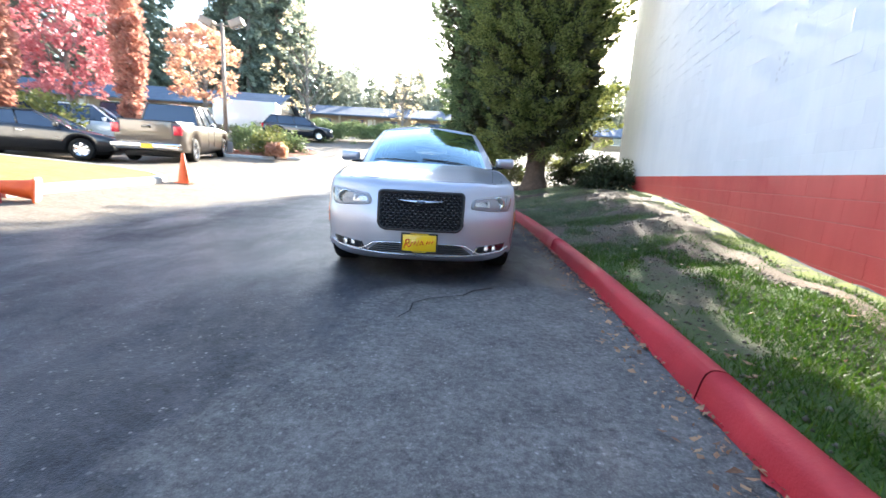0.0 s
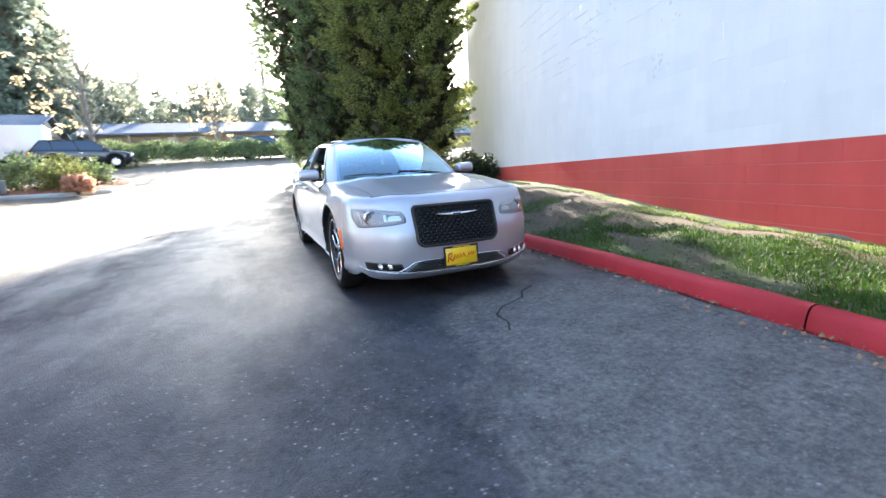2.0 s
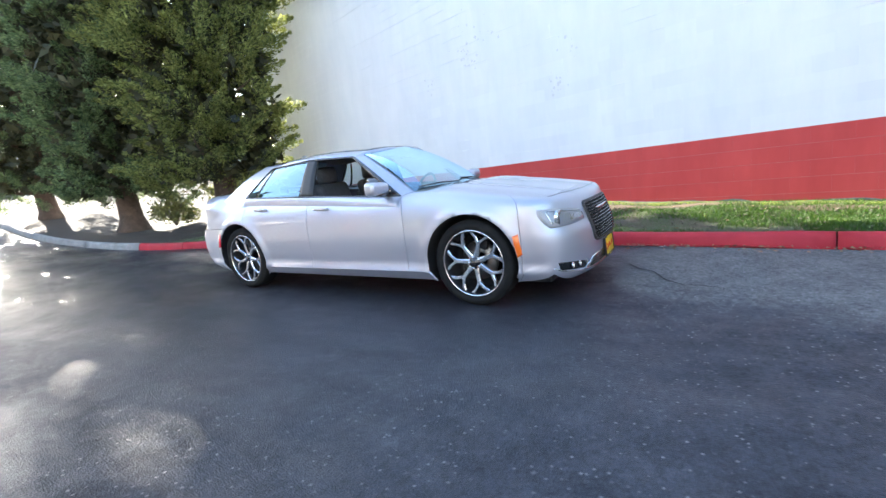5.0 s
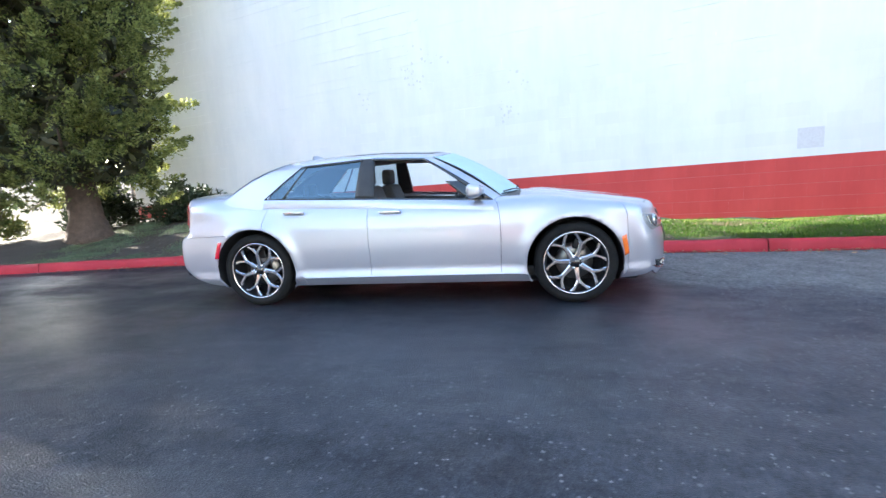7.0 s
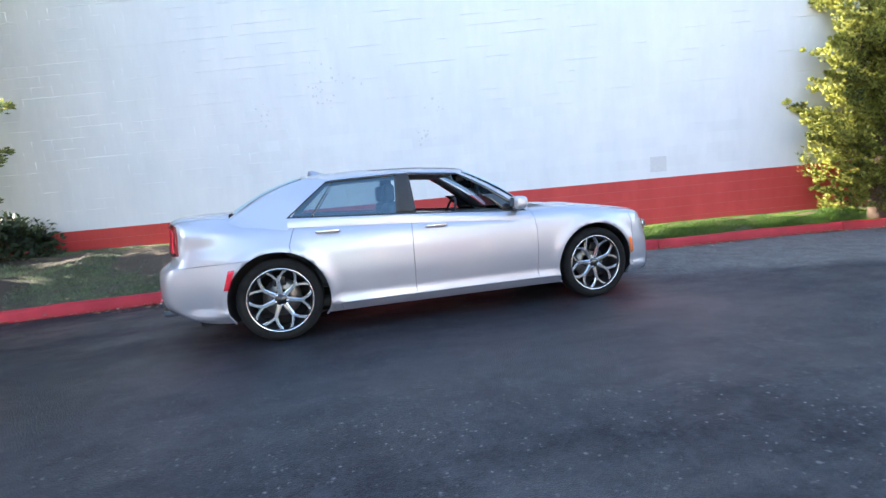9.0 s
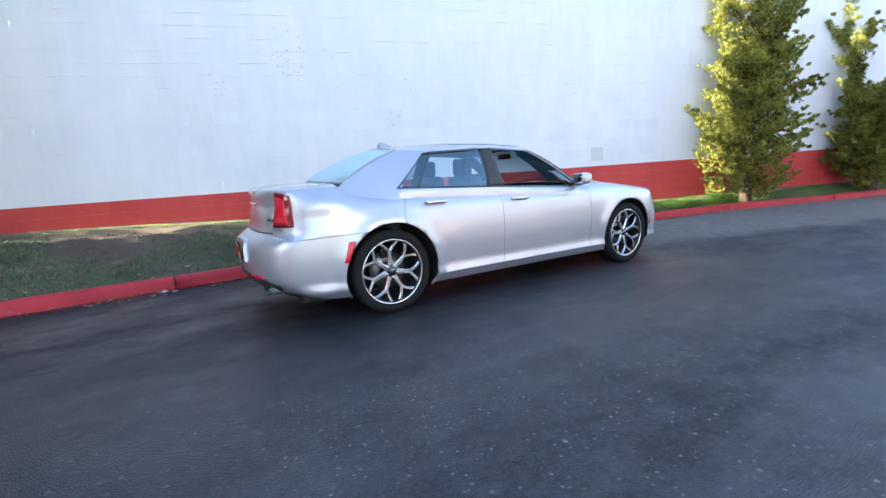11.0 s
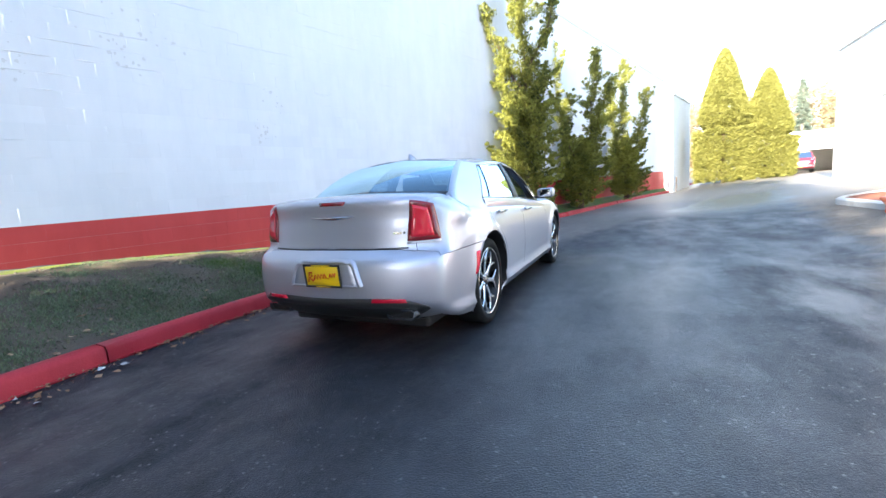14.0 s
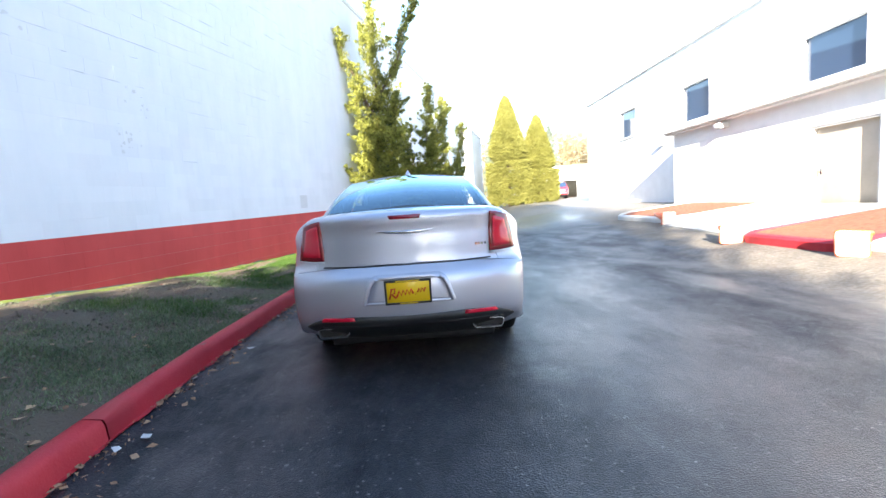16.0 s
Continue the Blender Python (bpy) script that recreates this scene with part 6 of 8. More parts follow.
    geo("wing_badge", wing(on_front, 0.20, 0.682, 0.018), "chrome", grille, "bright wing-shaped badge")
    geo("badge_centre", lens_patch(lambda a, b, l: on_front(a, b, l), [(-0.035, 0.675), (0.035, 0.675), (0.035, 0.690), (-0.035, 0.690)], 0.030, 0.01, (0, 1, 0), 5), "window_blue", grille)
    # lower intake, chin
    intake = geo("lower_intake", lens_patch(lambda a, b, l: on_front(a, b, l), [(-0.47, 0.252), (0.47, 0.252), (0.345, 0.338), (-0.345, 0.338)], 0.003, 0.01, (0, 1, 0), 14), "black_plastic", car)
    for k in range(4):
        z = 0.268 + 0.018 * k
        w = 0.44 - 0.03 * k
        geo("intake_slat", strip_on(lambda a, b, l: on_front(a, b, l), [(-w, z), (0, z), (w, z)], 0.008, 0.010), "gloss_black", intake)
    geo("chrome_trim", strip_on(lambda a, b, l: on_front(a, b, l), [(-0.335, 0.336), (0, 0.342), (0.335, 0.336)], 0.010, 0.006), "chrome", car)
    geo("hood_edge_line", strip_on(lambda a, b, l: on_top(a, b, l), [(-0.66, 0.30), (-0.45, 0.215), (0.0, 0.19), (0.45, 0.215), (0.66, 0.30)], 0.007, 0.0012, 14), "black_plastic", car)
    # number plates: yellow dealer plates in dark frames, lettering as bars
    def plate(name, m):
        p = empty(name, "", "")
        p.parent = car
        p.matrix_local = m
        tagged(p, "yellow dealer plate with red script in a dark frame")
        part("plate_board", box_bm(-0.150, -0.003, -0.074, 0.150, 0.003, 0.074, 0.002, 1), "plate_yellow", p)
        bm = bmesh.new()
        for a in ((-0.158, -0.082, 0.158, -0.068), (-0.158, 0.068, 0.158, 0.082), (-0.158, -0.082, -0.145, 0.082), (0.145, -0.082, 0.158, 0.082)):
            box_bm(a[0], -0.008, a[1], a[2], 0.004, a[3], 0.002, 1, bm)
        part("plate_frame", bm, "black_plastic", p, smooth=False)
        # the script: a looping stroke that cannot be read, with a dot and a short stroke after it
        loops = [(-0.128, -0.030), (-0.112, 0.034), (-0.088, 0.036), (-0.092, 0.006), (-0.112, 0.002), (-0.086, -0.028)]
        loops += [(-0.074 + 0.0135 * k, 0.017 if k % 2 else -0.017) for k in range(9)]
        tail = [(0.062 + 0.011 * k, 0.012 if k % 2 else -0.014) for k in range(6)]
        for pts, r in ((loops, 0.0075), (tail, 0.0065)):
            g = tube([(x, 0, z + 0.1 * x) for x, z in pts], r, 6)
            geo("script_stroke", ([(v[0], v[1] * 0.3 - 0.0036, v[2]) for v in g[0]], g[1]), "plate_red", p)
        part("script_bar", box_bm(0.048, -0.0055, -0.020, 0.054, -0.0035, -0.012), "plate_red", p, smooth=False)
        part("frame_text_bar", box_bm(-0.06, -0.0095, -0.078, 0.06, -0.007, -0.072), "plate_yellow", p, smooth=False)
        part("frame_text_bar", box_bm(-0.08, -0.0095, 0.071, 0.08, -0.007, 0.079), "plate_yellow", p, smooth=False)
        return p
    front = on_front(np.array([0.0]), np.array([0.345]))[0]
    plate("front_plate", pose(0, front[1] - 0.02, 0.347, -4, 0, 0))
    part("plate_bracket", box_bm(-0.14, front[1] - 0.014, 0.28, 0.14, front[1] + 0.02, 0.41, 0.004), "black_plastic", car)
    # rear: plate recess, plate, badge, spoiler lamp, lettering, lower valance
    rec = [(-0.30, 0.522), (0.30, 0.522), (0.235, 0.685), (-0.235, 0.685)]
    recess = geo("plate_recess", lens_patch(lambda a, b, l: on_rear(a, b, l), rec, 0.004, 0.02, (0, -1, 0), 10), "silver_paint", car)
    rim_line = [(-0.305, 0.520), (-0.268, 0.632), (-0.250, 0.664), (-0.215, 0.686), (0.215, 0.686), (0.250, 0.664), (0.268, 0.632), (0.305, 0.520)]
    geo("recess_lip", strip_on(lambda a, b, l: on_rear(a, b, l), rim_line, 0.036, 0.022), "silver_paint", recess)
    geo("recess_sill", strip_on(lambda a, b, l: on_rear(a, b, l), [rim_line[0], rim_line[-1]], 0.02, 0.014), "silver_paint", recess)
    rear = on_rear(np.array([0.0]), np.array([0.59]))[0]
    plate("rear_plate", pose(0, rear[1] + 0.022, 0.592, 6, 0, 180))
    geo("wing_badge", wing(on_rear, 0.20, 0.972, 0.002), "chrome", car, "bright wing-shaped badge")
    geo("high_brake_lamp", lens_patch(lambda a, b, l: on_rear(a, b, l), [(-0.105, 1.063), (0.105, 1.063), (0.118, 1.09), (-0.118, 1.09)], 0.004, 0.02, (0, -1, 0), 8), "deep_red_lens", car, "dark red high brake lamp")
    for x0, wide, tone in ((-0.492, 0.016, "chrome"), (-0.513, 0.016, "chrome"), (-0.534, 0.016, "chrome"), (-0.560, 0.014, "dark_alloy")):
        geo("model_badge_bar", lens_patch(lambda a, b, l: on_rear(a, b, l), [(x0, 0.852), (x0 - wide, 0.852), (x0 - wide, 0.868), (x0, 0.868)], 0.002, 0.004, (0, -1, 0), 4), tone, car, smooth=False)
    valance = geo("rear_valance", lens_patch(lambda a, b, l: on_rear(a, b, l), [(-0.60, 0.22), (0.60, 0.22), (0.62, 0.375), (-0.62, 0.375)], 0.006, 0.02, (0, -1, 0), 18), "black_plastic", car, "black lower rear valance")
    xs = np.linspace(-0.745, 0.745, 45)
    over = 0.442 - 0.01 * np.cos(xs * 4.2) - 0.085 * (np.abs(xs) / 0.745) ** 6
    under = 0.265 + 0.085 * (np.abs(xs) / 0.745) ** 6
    rows = [on_rear(xs, under + (over - under) * k, l) for k, l in ((-0.25, -0.02), (0, 0.004), (0.3, 0.009), (0.7, 0.010), (0.96, 0.008), (1, -0.004))]
    geo("valance_band", ([tuple(r[i]) for i in range(len(xs)) for r in rows], grid_faces(len(xs), 6)), "black_plastic", valance)
    geo("boot_gap", strip_on(lambda a, b, l: on_rear(a, b, l), [(-0.60, 0.760), (-0.3, 0.755), (0, 0.754), (0.3, 0.755), (0.60, 0.760)], 0.013, 0.006, 10), "black_plastic", car)
    # wipers
    for s, x0, x1 in ((1, 0.55, -0.05), (1, -0.12, -0.62)):
        a, b = cabin_skin(abs(x0) / 0.7, 0.02, 0.016), cabin_skin(abs(x1) / 0.7, 0.06, 0.02)
        pa, pb = (math.copysign(a[0], x0), a[1], a[2]), (math.copysign(b[0], x1), b[1], b[2])
        geo("wiper", tube([pa, tuple((np.array(pa) + np.array(pb)) / 2 + np.array([0, -0.01, 0.012])), pb], 0.007, 6), "black_plastic", car)
    # cabin
    part("floor_pan", box_bm(-0.63, 0.32, 0.15, 0.63, 4.66, 0.30, 0.03), "black_plastic", car)
    part("cabin_floor", box_bm(-0.74, 1.5, 0.26, 0.74, 3.5, 0.32), "seat_dark", car)
    for s in (-1, 1):
        part("door_lining", box_bm(min(s * 0.74, s * 0.79), 1.55, 0.32, max(s * 0.74, s * 0.79), 3.5, 0.95, 0.01), "seat_dark", car)
    dash = box_bm(-0.74, 1.42, 0.55, 0.74, 1.95, 0.945, 0.06, 3)
    part("dashboard", dash, "seat_dark", car)
    part("parcel_shelf", box_bm(-0.68, 3.85, 0.95, 0.68, 4.2, 1.02, 0.02), "seat_dark", car)
    part("centre_console", box_bm(-0.12, 1.9, 0.32, 0.12, 2.9, 0.66, 0.04), "seat_dark", car)
    for x in (-0.38, 0.38):
        seat = part("front_seat", box_bm(x - 0.26, 2.15, 0.38, x + 0.26, 2.72, 0.60, 0.07, 3), "seat_dark", car)
        back_bm = move_bm(box_bm(-0.25, -0.07, 0, 0.25, 0.08, 0.60, 0.07, 3), Matrix.Translation((x, 2.70, 0.55)) @ Matrix.Rotation(radians(-18), 4, "X"))
        part("seat_back", back_bm, "seat_dark", seat)
        part("headrest", box_bm(x - 0.13, 2.84, 1.12, x + 0.13, 2.94, 1.30, 0.045, 3), "seat_dark", seat)
    bench = part("rear_seat", box_bm(-0.66, 3.2, 0.38, 0.66, 3.75, 0.60, 0.07, 3), "seat_dark", car)
    part("seat_back", move_bm(box_bm(-0.64, -0.07, 0, 0.64, 0.08, 0.58, 0.07, 3), Matrix.Translation((0, 3.72, 0.5)) @ Matrix.Rotation(radians(-22), 4, "X")), "seat_dark", bench)
    for x in (-0.38, 0.38):
        part("headrest", box_bm(x - 0.13, 3.86, 1.02, x + 0.13, 3.95, 1.18, 0.04, 3), "seat_dark", bench)
    ring = [(0.38 + 0.185 * math.cos(a), 2.08 - 0.07 * math.sin(a), 0.93 + 0.17 * math.sin(a)) for a in np.linspace(0, 2 * math.pi, 25)]
    wheel_rim = geo("steering_wheel", tube(ring, 0.015, 8, False), "seat_dark", car)
    geo("wheel_hub", join(tube([(0.20, 2.08, 0.93), (0.56, 2.08, 0.93)], 0.022, 8), tube([(0.38, 2.06, 0.93), (0.38, 1.90, 0.86)], 0.04, 8)), "seat_dark", wheel_rim)
    part("inside_mirror", box_bm(-0.11, 2.02, 1.29, 0.11, 2.05, 1.35, 0.012), "black_plastic", car)
    return car


CAR = silver_saloon()
CAR.location, CAR.scale = (-0.012, 0, 0), (0.965, 1, 1)


# ---- trees and plants ----
def leaf_cloud(rng, centres, spread_r, per, size, up=0.35, out_from=None, flat=0.5):
    """Many small leaves round the given centres, as vertices and faces of one mesh."""
    c = np.repeat(np.asarray(centres, float), per, axis=0)
    n = len(c)
    r = np.repeat(np.broadcast_to(np.asarray(spread_r, float), (len(centres),)), per)
    d = rng.normal(size=(n, 3))
    d /= np.linalg.norm(d, axis=1)[:, None]
    rad = r * rng.random(n) ** 0.45
    p = c + d * rad[:, None] * np.array([1, 1, 0.8])
    outw = d.copy()
    if out_from is not None:
        axis = p - np.asarray(out_from, float)
        axis[:, 2] *= 0.2
        axis /= np.linalg.norm(axis, axis=1)[:, None] + 1e-9
        outw = outw * 0.6 + axis * 0.9
    outw[:, 2] += up
    outw /= np.linalg.norm(outw, axis=1)[:, None] + 1e-9
    # long axis along outw with scatter, width across
    a = outw + rng.normal(size=(n, 3)) * flat
    a /= np.linalg.norm(a, axis=1)[:, None] + 1e-9
    b = np.cross(a, rng.normal(size=(n, 3)))
    b /= np.linalg.norm(b, axis=1)[:, None] + 1e-9
    s = size * (0.6 + 0.8 * rng.random(n))[:, None]
    v = np.stack([p - a * s, p + b * s * 0.42 - a * s * 0.1, p + a * s, p - b * s * 0.42 - a * s * 0.1], 1).reshape(-1, 3)
    f = np.arange(n * 4).reshape(n, 4)
    return v, f


def leaf_mesh(name, v, f, material):
    me = bpy.data.meshes.new(name)
    me.vertices.add(len(v))
    me.vertices.foreach_set("co", np.asarray(v, np.float32).ravel())
    me.loops.add(f.size)
    me.loops.foreach_set("vertex_index", f.astype(np.int32).ravel())
    me.polygons.add(len(f))
    me.polygons.foreach_set("loop_start", np.arange(0, f.size, f.shape[1], dtype=np.int32))
    me.materials.append(M[material])
    me.update(calc_edges=True)
    return me


def crown_points(rng, n, height, base, radius, profile, inner=0.25, lumps=5, lump=0.18):
    """Points on and inside an uneven crown of turning."""
    z = base + (height - base) * rng.random(n) ** 0.9
    t = (z - base) / (height - base)
    a = rng.random(n) * 2 * math.pi
    wob = 1 + lump * np.sin(a * lumps + z * 1.7) * np.cos(z * 2.3 + a * 2) + lump * 0.6 * np.sin(a * 9 - z * 4)
    r = radius * profile(t) * wob * np.where(rng.random(n) < inner, rng.random(n) ** 0.5, 0.88 + 0.14 * rng.random(n))
    return np.stack([r * np.cos(a), r * np.sin(a), z], 1)


def cedar(x, y, height, radius, leaf, seed, label, heads_n=800):
    rng = np.random.default_rng(seed)
    z0 = max(gz(x, y), verge_point(y, min(1, max(0, (x - float(kerb_x(y))) / 3)))[1])
    tree = empty("cedar_tree", label, "tree", pose(x, y, z0 - 0.08, 0, 0, seed * 40), "row of dark cedars")
    flare = [(0, 0, -0.2), (0, 0, 0.0), (0.0, 0.0, 0.35), (0.03, 0, 1.2), (0.0, 0.04, height * 0.5), (0, 0, height * 0.96)]
    geo("trunk", tube(flare, [0.52, 0.42, 0.31, 0.26, 0.16, 0.03], 14), "bark", tree, "reddish-brown fibrous trunk")
    for k in range(26):
        zz = 1.0 + (height - 2.2) * (k / 26)
        a = k * 2.4
        L = radius * 0.86 * (1 - 0.65 * (k / 26) ** 1.6)
        pts = [(0.1 * math.cos(a), 0.1 * math.sin(a), zz), (L * 0.5 * math.cos(a), L * 0.5 * math.sin(a), zz + 0.12), (L * math.cos(a + 0.1), L * math.sin(a + 0.1), zz + 0.5)]
        geo("limb", tube(pts, [0.06, 0.04, 0.012], 6, False), "bark", tree)
    prof = lambda t: np.clip(0.72 + 0.8 * t, 0, 1.14) * np.clip(1.12 - t ** 3.2 * 1.05, 0.05, 1)
    heads = crown_points(rng, heads_n, height, 0.75, radius, prof, 0.10, 4, 0.16)
    heads[:, 2] += 0.25 * np.sin(np.arctan2(heads[:, 1], heads[:, 0]) * 3) * (heads[:, 2] < 2)
    heads[:, :2] *= (0.80 + 0.27 * rng.random((len(heads), 1)))
    away = heads * np.array([1, 1, 0])
    away /= np.linalg.norm(away, axis=1)[:, None] + 1e-6
    away[:, 2] = 0.15 + 0.8 * rng.random(len(heads))
    away[:, :2] += rng.normal(size=(len(heads), 2)) * 0.35
    size = 0.55 + 0.75 * rng.random(len(heads))
    pts = np.concatenate([heads + away * (size * d)[:, None] for d in (-0.22, -0.06, 0.09, 0.22, 0.33)])
    rad = np.concatenate([size * r for r in (0.22, 0.23, 0.19, 0.135, 0.07)])
    v, f = leaf_cloud(rng, pts, rad, 58, 0.038, 0.5, (0, 0, height * 0.4), 0.4)
    # dense old growth inside, darkened in colour for the shade between plumes
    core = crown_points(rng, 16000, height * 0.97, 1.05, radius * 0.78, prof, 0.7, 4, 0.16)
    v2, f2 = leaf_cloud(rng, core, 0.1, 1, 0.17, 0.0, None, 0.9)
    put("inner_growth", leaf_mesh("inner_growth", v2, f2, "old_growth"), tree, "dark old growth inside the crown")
    put("crown", leaf_mesh("crown", v, f, leaf), tree, "dense scaly evergreen foliage")
    return tree


cedar(3.15, 10.4, 14.2, 2.1, "cedar_leaf", 11, "tall dark green cedar standing in the verge by the wall", 1150)
cedar(2.25, 13.9, 15.0, 1.9, "blue_cedar_leaf", 12, "tall bluish-green cedar between two others")
cedar(2.1, 19.6, 15.5, 2.3, "blue_cedar_leaf", 13, "tall dark cedar at the end of the row")


def shrub(name, x, y, z, w, d, h, leaf, seed, label, per=26, n=90, size=0.05, group=""):
    rng = np.random.default_rng(seed)
    s = empty(name, label, "shrub", pose(x, y, z), group)
    for k in range(5):
        a = k * 1.26
        geo("stem", tube([(0, 0, -0.05), (0.2 * w * math.cos(a), 0.2 * d * math.sin(a), h * 0.4), (0.36 * w * math.cos(a), 0.36 * d * math.sin(a), h * 0.75)], [0.025, 0.016, 0.006], 5), "grey_bark", s)
    u = rng.normal(size=(n, 3))
    u /= np.linalg.norm(u, axis=1)[:, None]
    u *= (0.55 + 0.5 * rng.random(n))[:, None]
    pts = np.stack([u[:, 0] * w / 2, u[:, 1] * d / 2, np.abs(u[:, 2]) * h * 0.9 + 0.08], 1)
    v, f = leaf_cloud(rng, pts, 0.16 * min(w, d, h) + 0.05, per, size, 0.5, (0, 0, 0), 0.7)
    put("foliage", leaf_mesh("foliage", v, f, leaf), s)
    return s


xw, zw = verge_point(9.6, 0.86)
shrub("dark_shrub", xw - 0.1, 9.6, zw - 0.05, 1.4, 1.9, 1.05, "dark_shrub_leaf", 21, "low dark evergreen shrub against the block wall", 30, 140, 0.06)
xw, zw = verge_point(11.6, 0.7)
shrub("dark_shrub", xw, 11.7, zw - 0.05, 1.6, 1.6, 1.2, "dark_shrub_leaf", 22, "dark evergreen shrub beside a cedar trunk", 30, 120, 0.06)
shrub("pale_shrub", 2.7, 12.4, 0.42, 1.1, 1.0, 0.85, "shrub_leaf", 23, "small yellow-green shrub between cedar trunks", 26, 70, 0.05)


def juniper(x, y, z, stems, body, seed, label):
    """An upright, twisting juniper: several leaders, each with rising branches of uneven length and tufts along them."""
    rng = np.random.default_rng(seed)
    tree = empty("juniper_tree", label, "tree", pose(x, y, z), "upright junipers along the wall")
    pts, rad = [], []
    geo("trunk", tube([(0, 0, -0.15), (0.02, 0, 0.5), (0.0, 0.03, 1.4), (-0.03, 0, 2.6)], [0.14, 0.11, 0.08, 0.05], 10), "bark", tree)
    for sx, sy, z0, h, r0, bend in stems:
        n = max(8, int((h - z0) / 0.14))
        path = []
        for i in range(n):
            t = i / (n - 1)
            px = sx * t + bend * math.sin(t * 2.6) + 0.07 * math.sin(t * 11 + seed)
            py = sy * t + 0.6 * bend * math.cos(t * 2.1 + seed) * t
            path.append((px, py, z0 + (h - z0) * t))
        geo("leader", tube(path[::2], [0.05 * (1 - 0.8 * i / len(path[::2])) for i in range(len(path[::2]))], 6, False), "bark", tree)
        for i, p in enumerate(path):
            t = i / (n - 1)
            for b in range(2):
                L = (r0 * (1 - 0.72 * t ** 1.1) + 0.10) * (0.75 + 0.35 * math.sin(t * 23 + sx * 9)) * (0.45 + 1.25 * rng.random() ** 1.8)
                a, rise = rng.random() * 6.283, -0.10 + (0.45 + 0.5 * t) * rng.random() + 0.35 * t
                m = max(3, int(L / 0.075))
                for q in np.linspace(0.2, 1.0, m):
                    pts.append((p[0] + L * q * math.cos(a + 0.3 * q), p[1] + L * q * math.sin(a + 0.3 * q), p[2] + rise * L * q * (0.5 + 0.8 * q)))
                    rad.append(0.045 + 0.11 * math.sin(math.pi * min(1, 0.25 + 0.75 * q)) + 0.02 * rng.random())
    # the bushy lower body, down to the ground
    oval = lambda t: np.sqrt(np.clip(1 - (2 * t - 0.75) ** 2 / 1.7, 0.03, 1))
    low = crown_points(rng, 210, body[0], 0.08, body[1], oval, 0.2, 5, 0.34)
    low[:, :2] += np.array(body[2:4]) * (low[:, 2:3] / body[0])
    away = low * np.array([1, 1, 0])
    away /= np.linalg.norm(away, axis=1)[:, None] + 1e-6
    away[:, 2] = 0.2 + 0.7 * rng.random(len(low))
    away[:, :2] += rng.normal(size=(len(low), 2)) * 0.35
    size = 0.30 + 0.42 * rng.random(len(low))
    plume = np.concatenate([low + away * (size * d)[:, None] for d in (-0.45, -0.2, 0.05, 0.27, 0.45, 0.6)])
    girth = np.concatenate([size * r for r in (0.16, 0.22, 0.23, 0.18, 0.12, 0.06)])
    pts, rad = np.concatenate([np.array(pts), plume]), np.concatenate([np.array(rad), girth])
    per = max(16, int(150000 / len(pts)))
    pts = pts + rng.normal(size=pts.shape) * 0.03
    v, f = leaf_cloud(rng, pts, rad * 1.12, min(per, 60), 0.032, 1.0, (0, 0, 1.0), 0.4)
    put("crown", leaf_mesh("crown", v, f, "juniper_leaf"), tree, "tufted yellow-green to dark foliage")
    return tree


juniper(1.2, -6.35, 0.26, [(-0.2, 0, 0.4, 8.2, 0.74, 0.1), (0.85, 0.9, 3.7, 5.9, 0.36, 0.1), (-1.3, 0.3, 3.9, 7.0, 0.26, -0.1), (0.5, 0.5, 2.0, 4.6, 0.5, 0.1), (-0.5, -0.1, 1.2, 4.2, 0.48, -0.1)], (3.6, 0.74, 0.0, 0.0), 31, "tall ragged juniper sunlit on one side by the wall")
juniper(0.1, -10.6, 0.34, [(0.9, 0.3, 0.7, 6.0, 0.62, 0.2), (-0.5, 0.2, 0.9, 5.5, 0.62, -0.2), (-1.1, 0.1, 1.4, 4.5, 0.5, -0.1), (0.3, 0.9, 0.8, 3.2, 0.5, 0.1)], (2.3, 0.66, 0.0, 0.0), 32, "two-pronged juniper against the white wall")
juniper(-1.45, -15.8, 0.42, [(0.1, 0, 0.3, 6.2, 0.75, 0.12), (0.7, 0.2, 1.2, 5.2, 0.55, 0.2), (-0.7, -0.1, 1.2, 4.8, 0.55, -0.2)], (2.5, 0.62, 0.1, 0.0), 33, "ragged juniper near the wall's end")


def clipped_thuja(x, y, height, radius, seed, step, label):
    rng = np.random.default_rng(seed)
    tree = empty("thuja_tree", label, "tree", pose(x, y, gz(x, y)), "clipped golden thujas")
    geo("trunk", tube([(0, 0, -0.1), (0, 0, height * 0.8)], [0.16, 0.04], 8), "bark", tree)
    prof = lambda t: np.where(t < step, 1.0 - 0.06 * (1 - t / step), 0.92 * np.clip((1 - t) / (1 - step), 0, 1) ** 0.72 * (1 - 0.4 * np.exp(-((t - step) / 0.05) ** 2)) + 0.01)
    pts = crown_points(rng, 5200, height, 0.1, radius, prof, 0.12, 3, 0.03)
    v, f = leaf_cloud(rng, pts, 0.20, 34, 0.062, 0.5, (0, 0, height * 0.35), 0.5)
    put("crown", leaf_mesh("crown", v, f, "thuja_leaf"), tree, "dense golden-green clipped foliage")
    return tree


clipped_thuja(-7.7, -32.0, 9.6, 1.95, 41, 0.40, "tall golden thuja clipped to a block below a cone")
clipped_thuja(-10.5, -32.5, 7.7, 1.75, 42, 0.36, "golden thuja with a rounded cone top")
for k, (x, y, w, h) in enumerate(((-11.5, -35.5, 1.2, 0.9), (-16.2, -33.0, 1.6, 0.8), (-17.5, -31.0, 1.4, 0.9))):
    shrub("low_shrub", x, y, gz(x, y), w, w, h, "shrub_leaf", 50 + k, "low rounded shrub at the drive's end", 20, 60, 0.09, "shrubs at the drive's end")


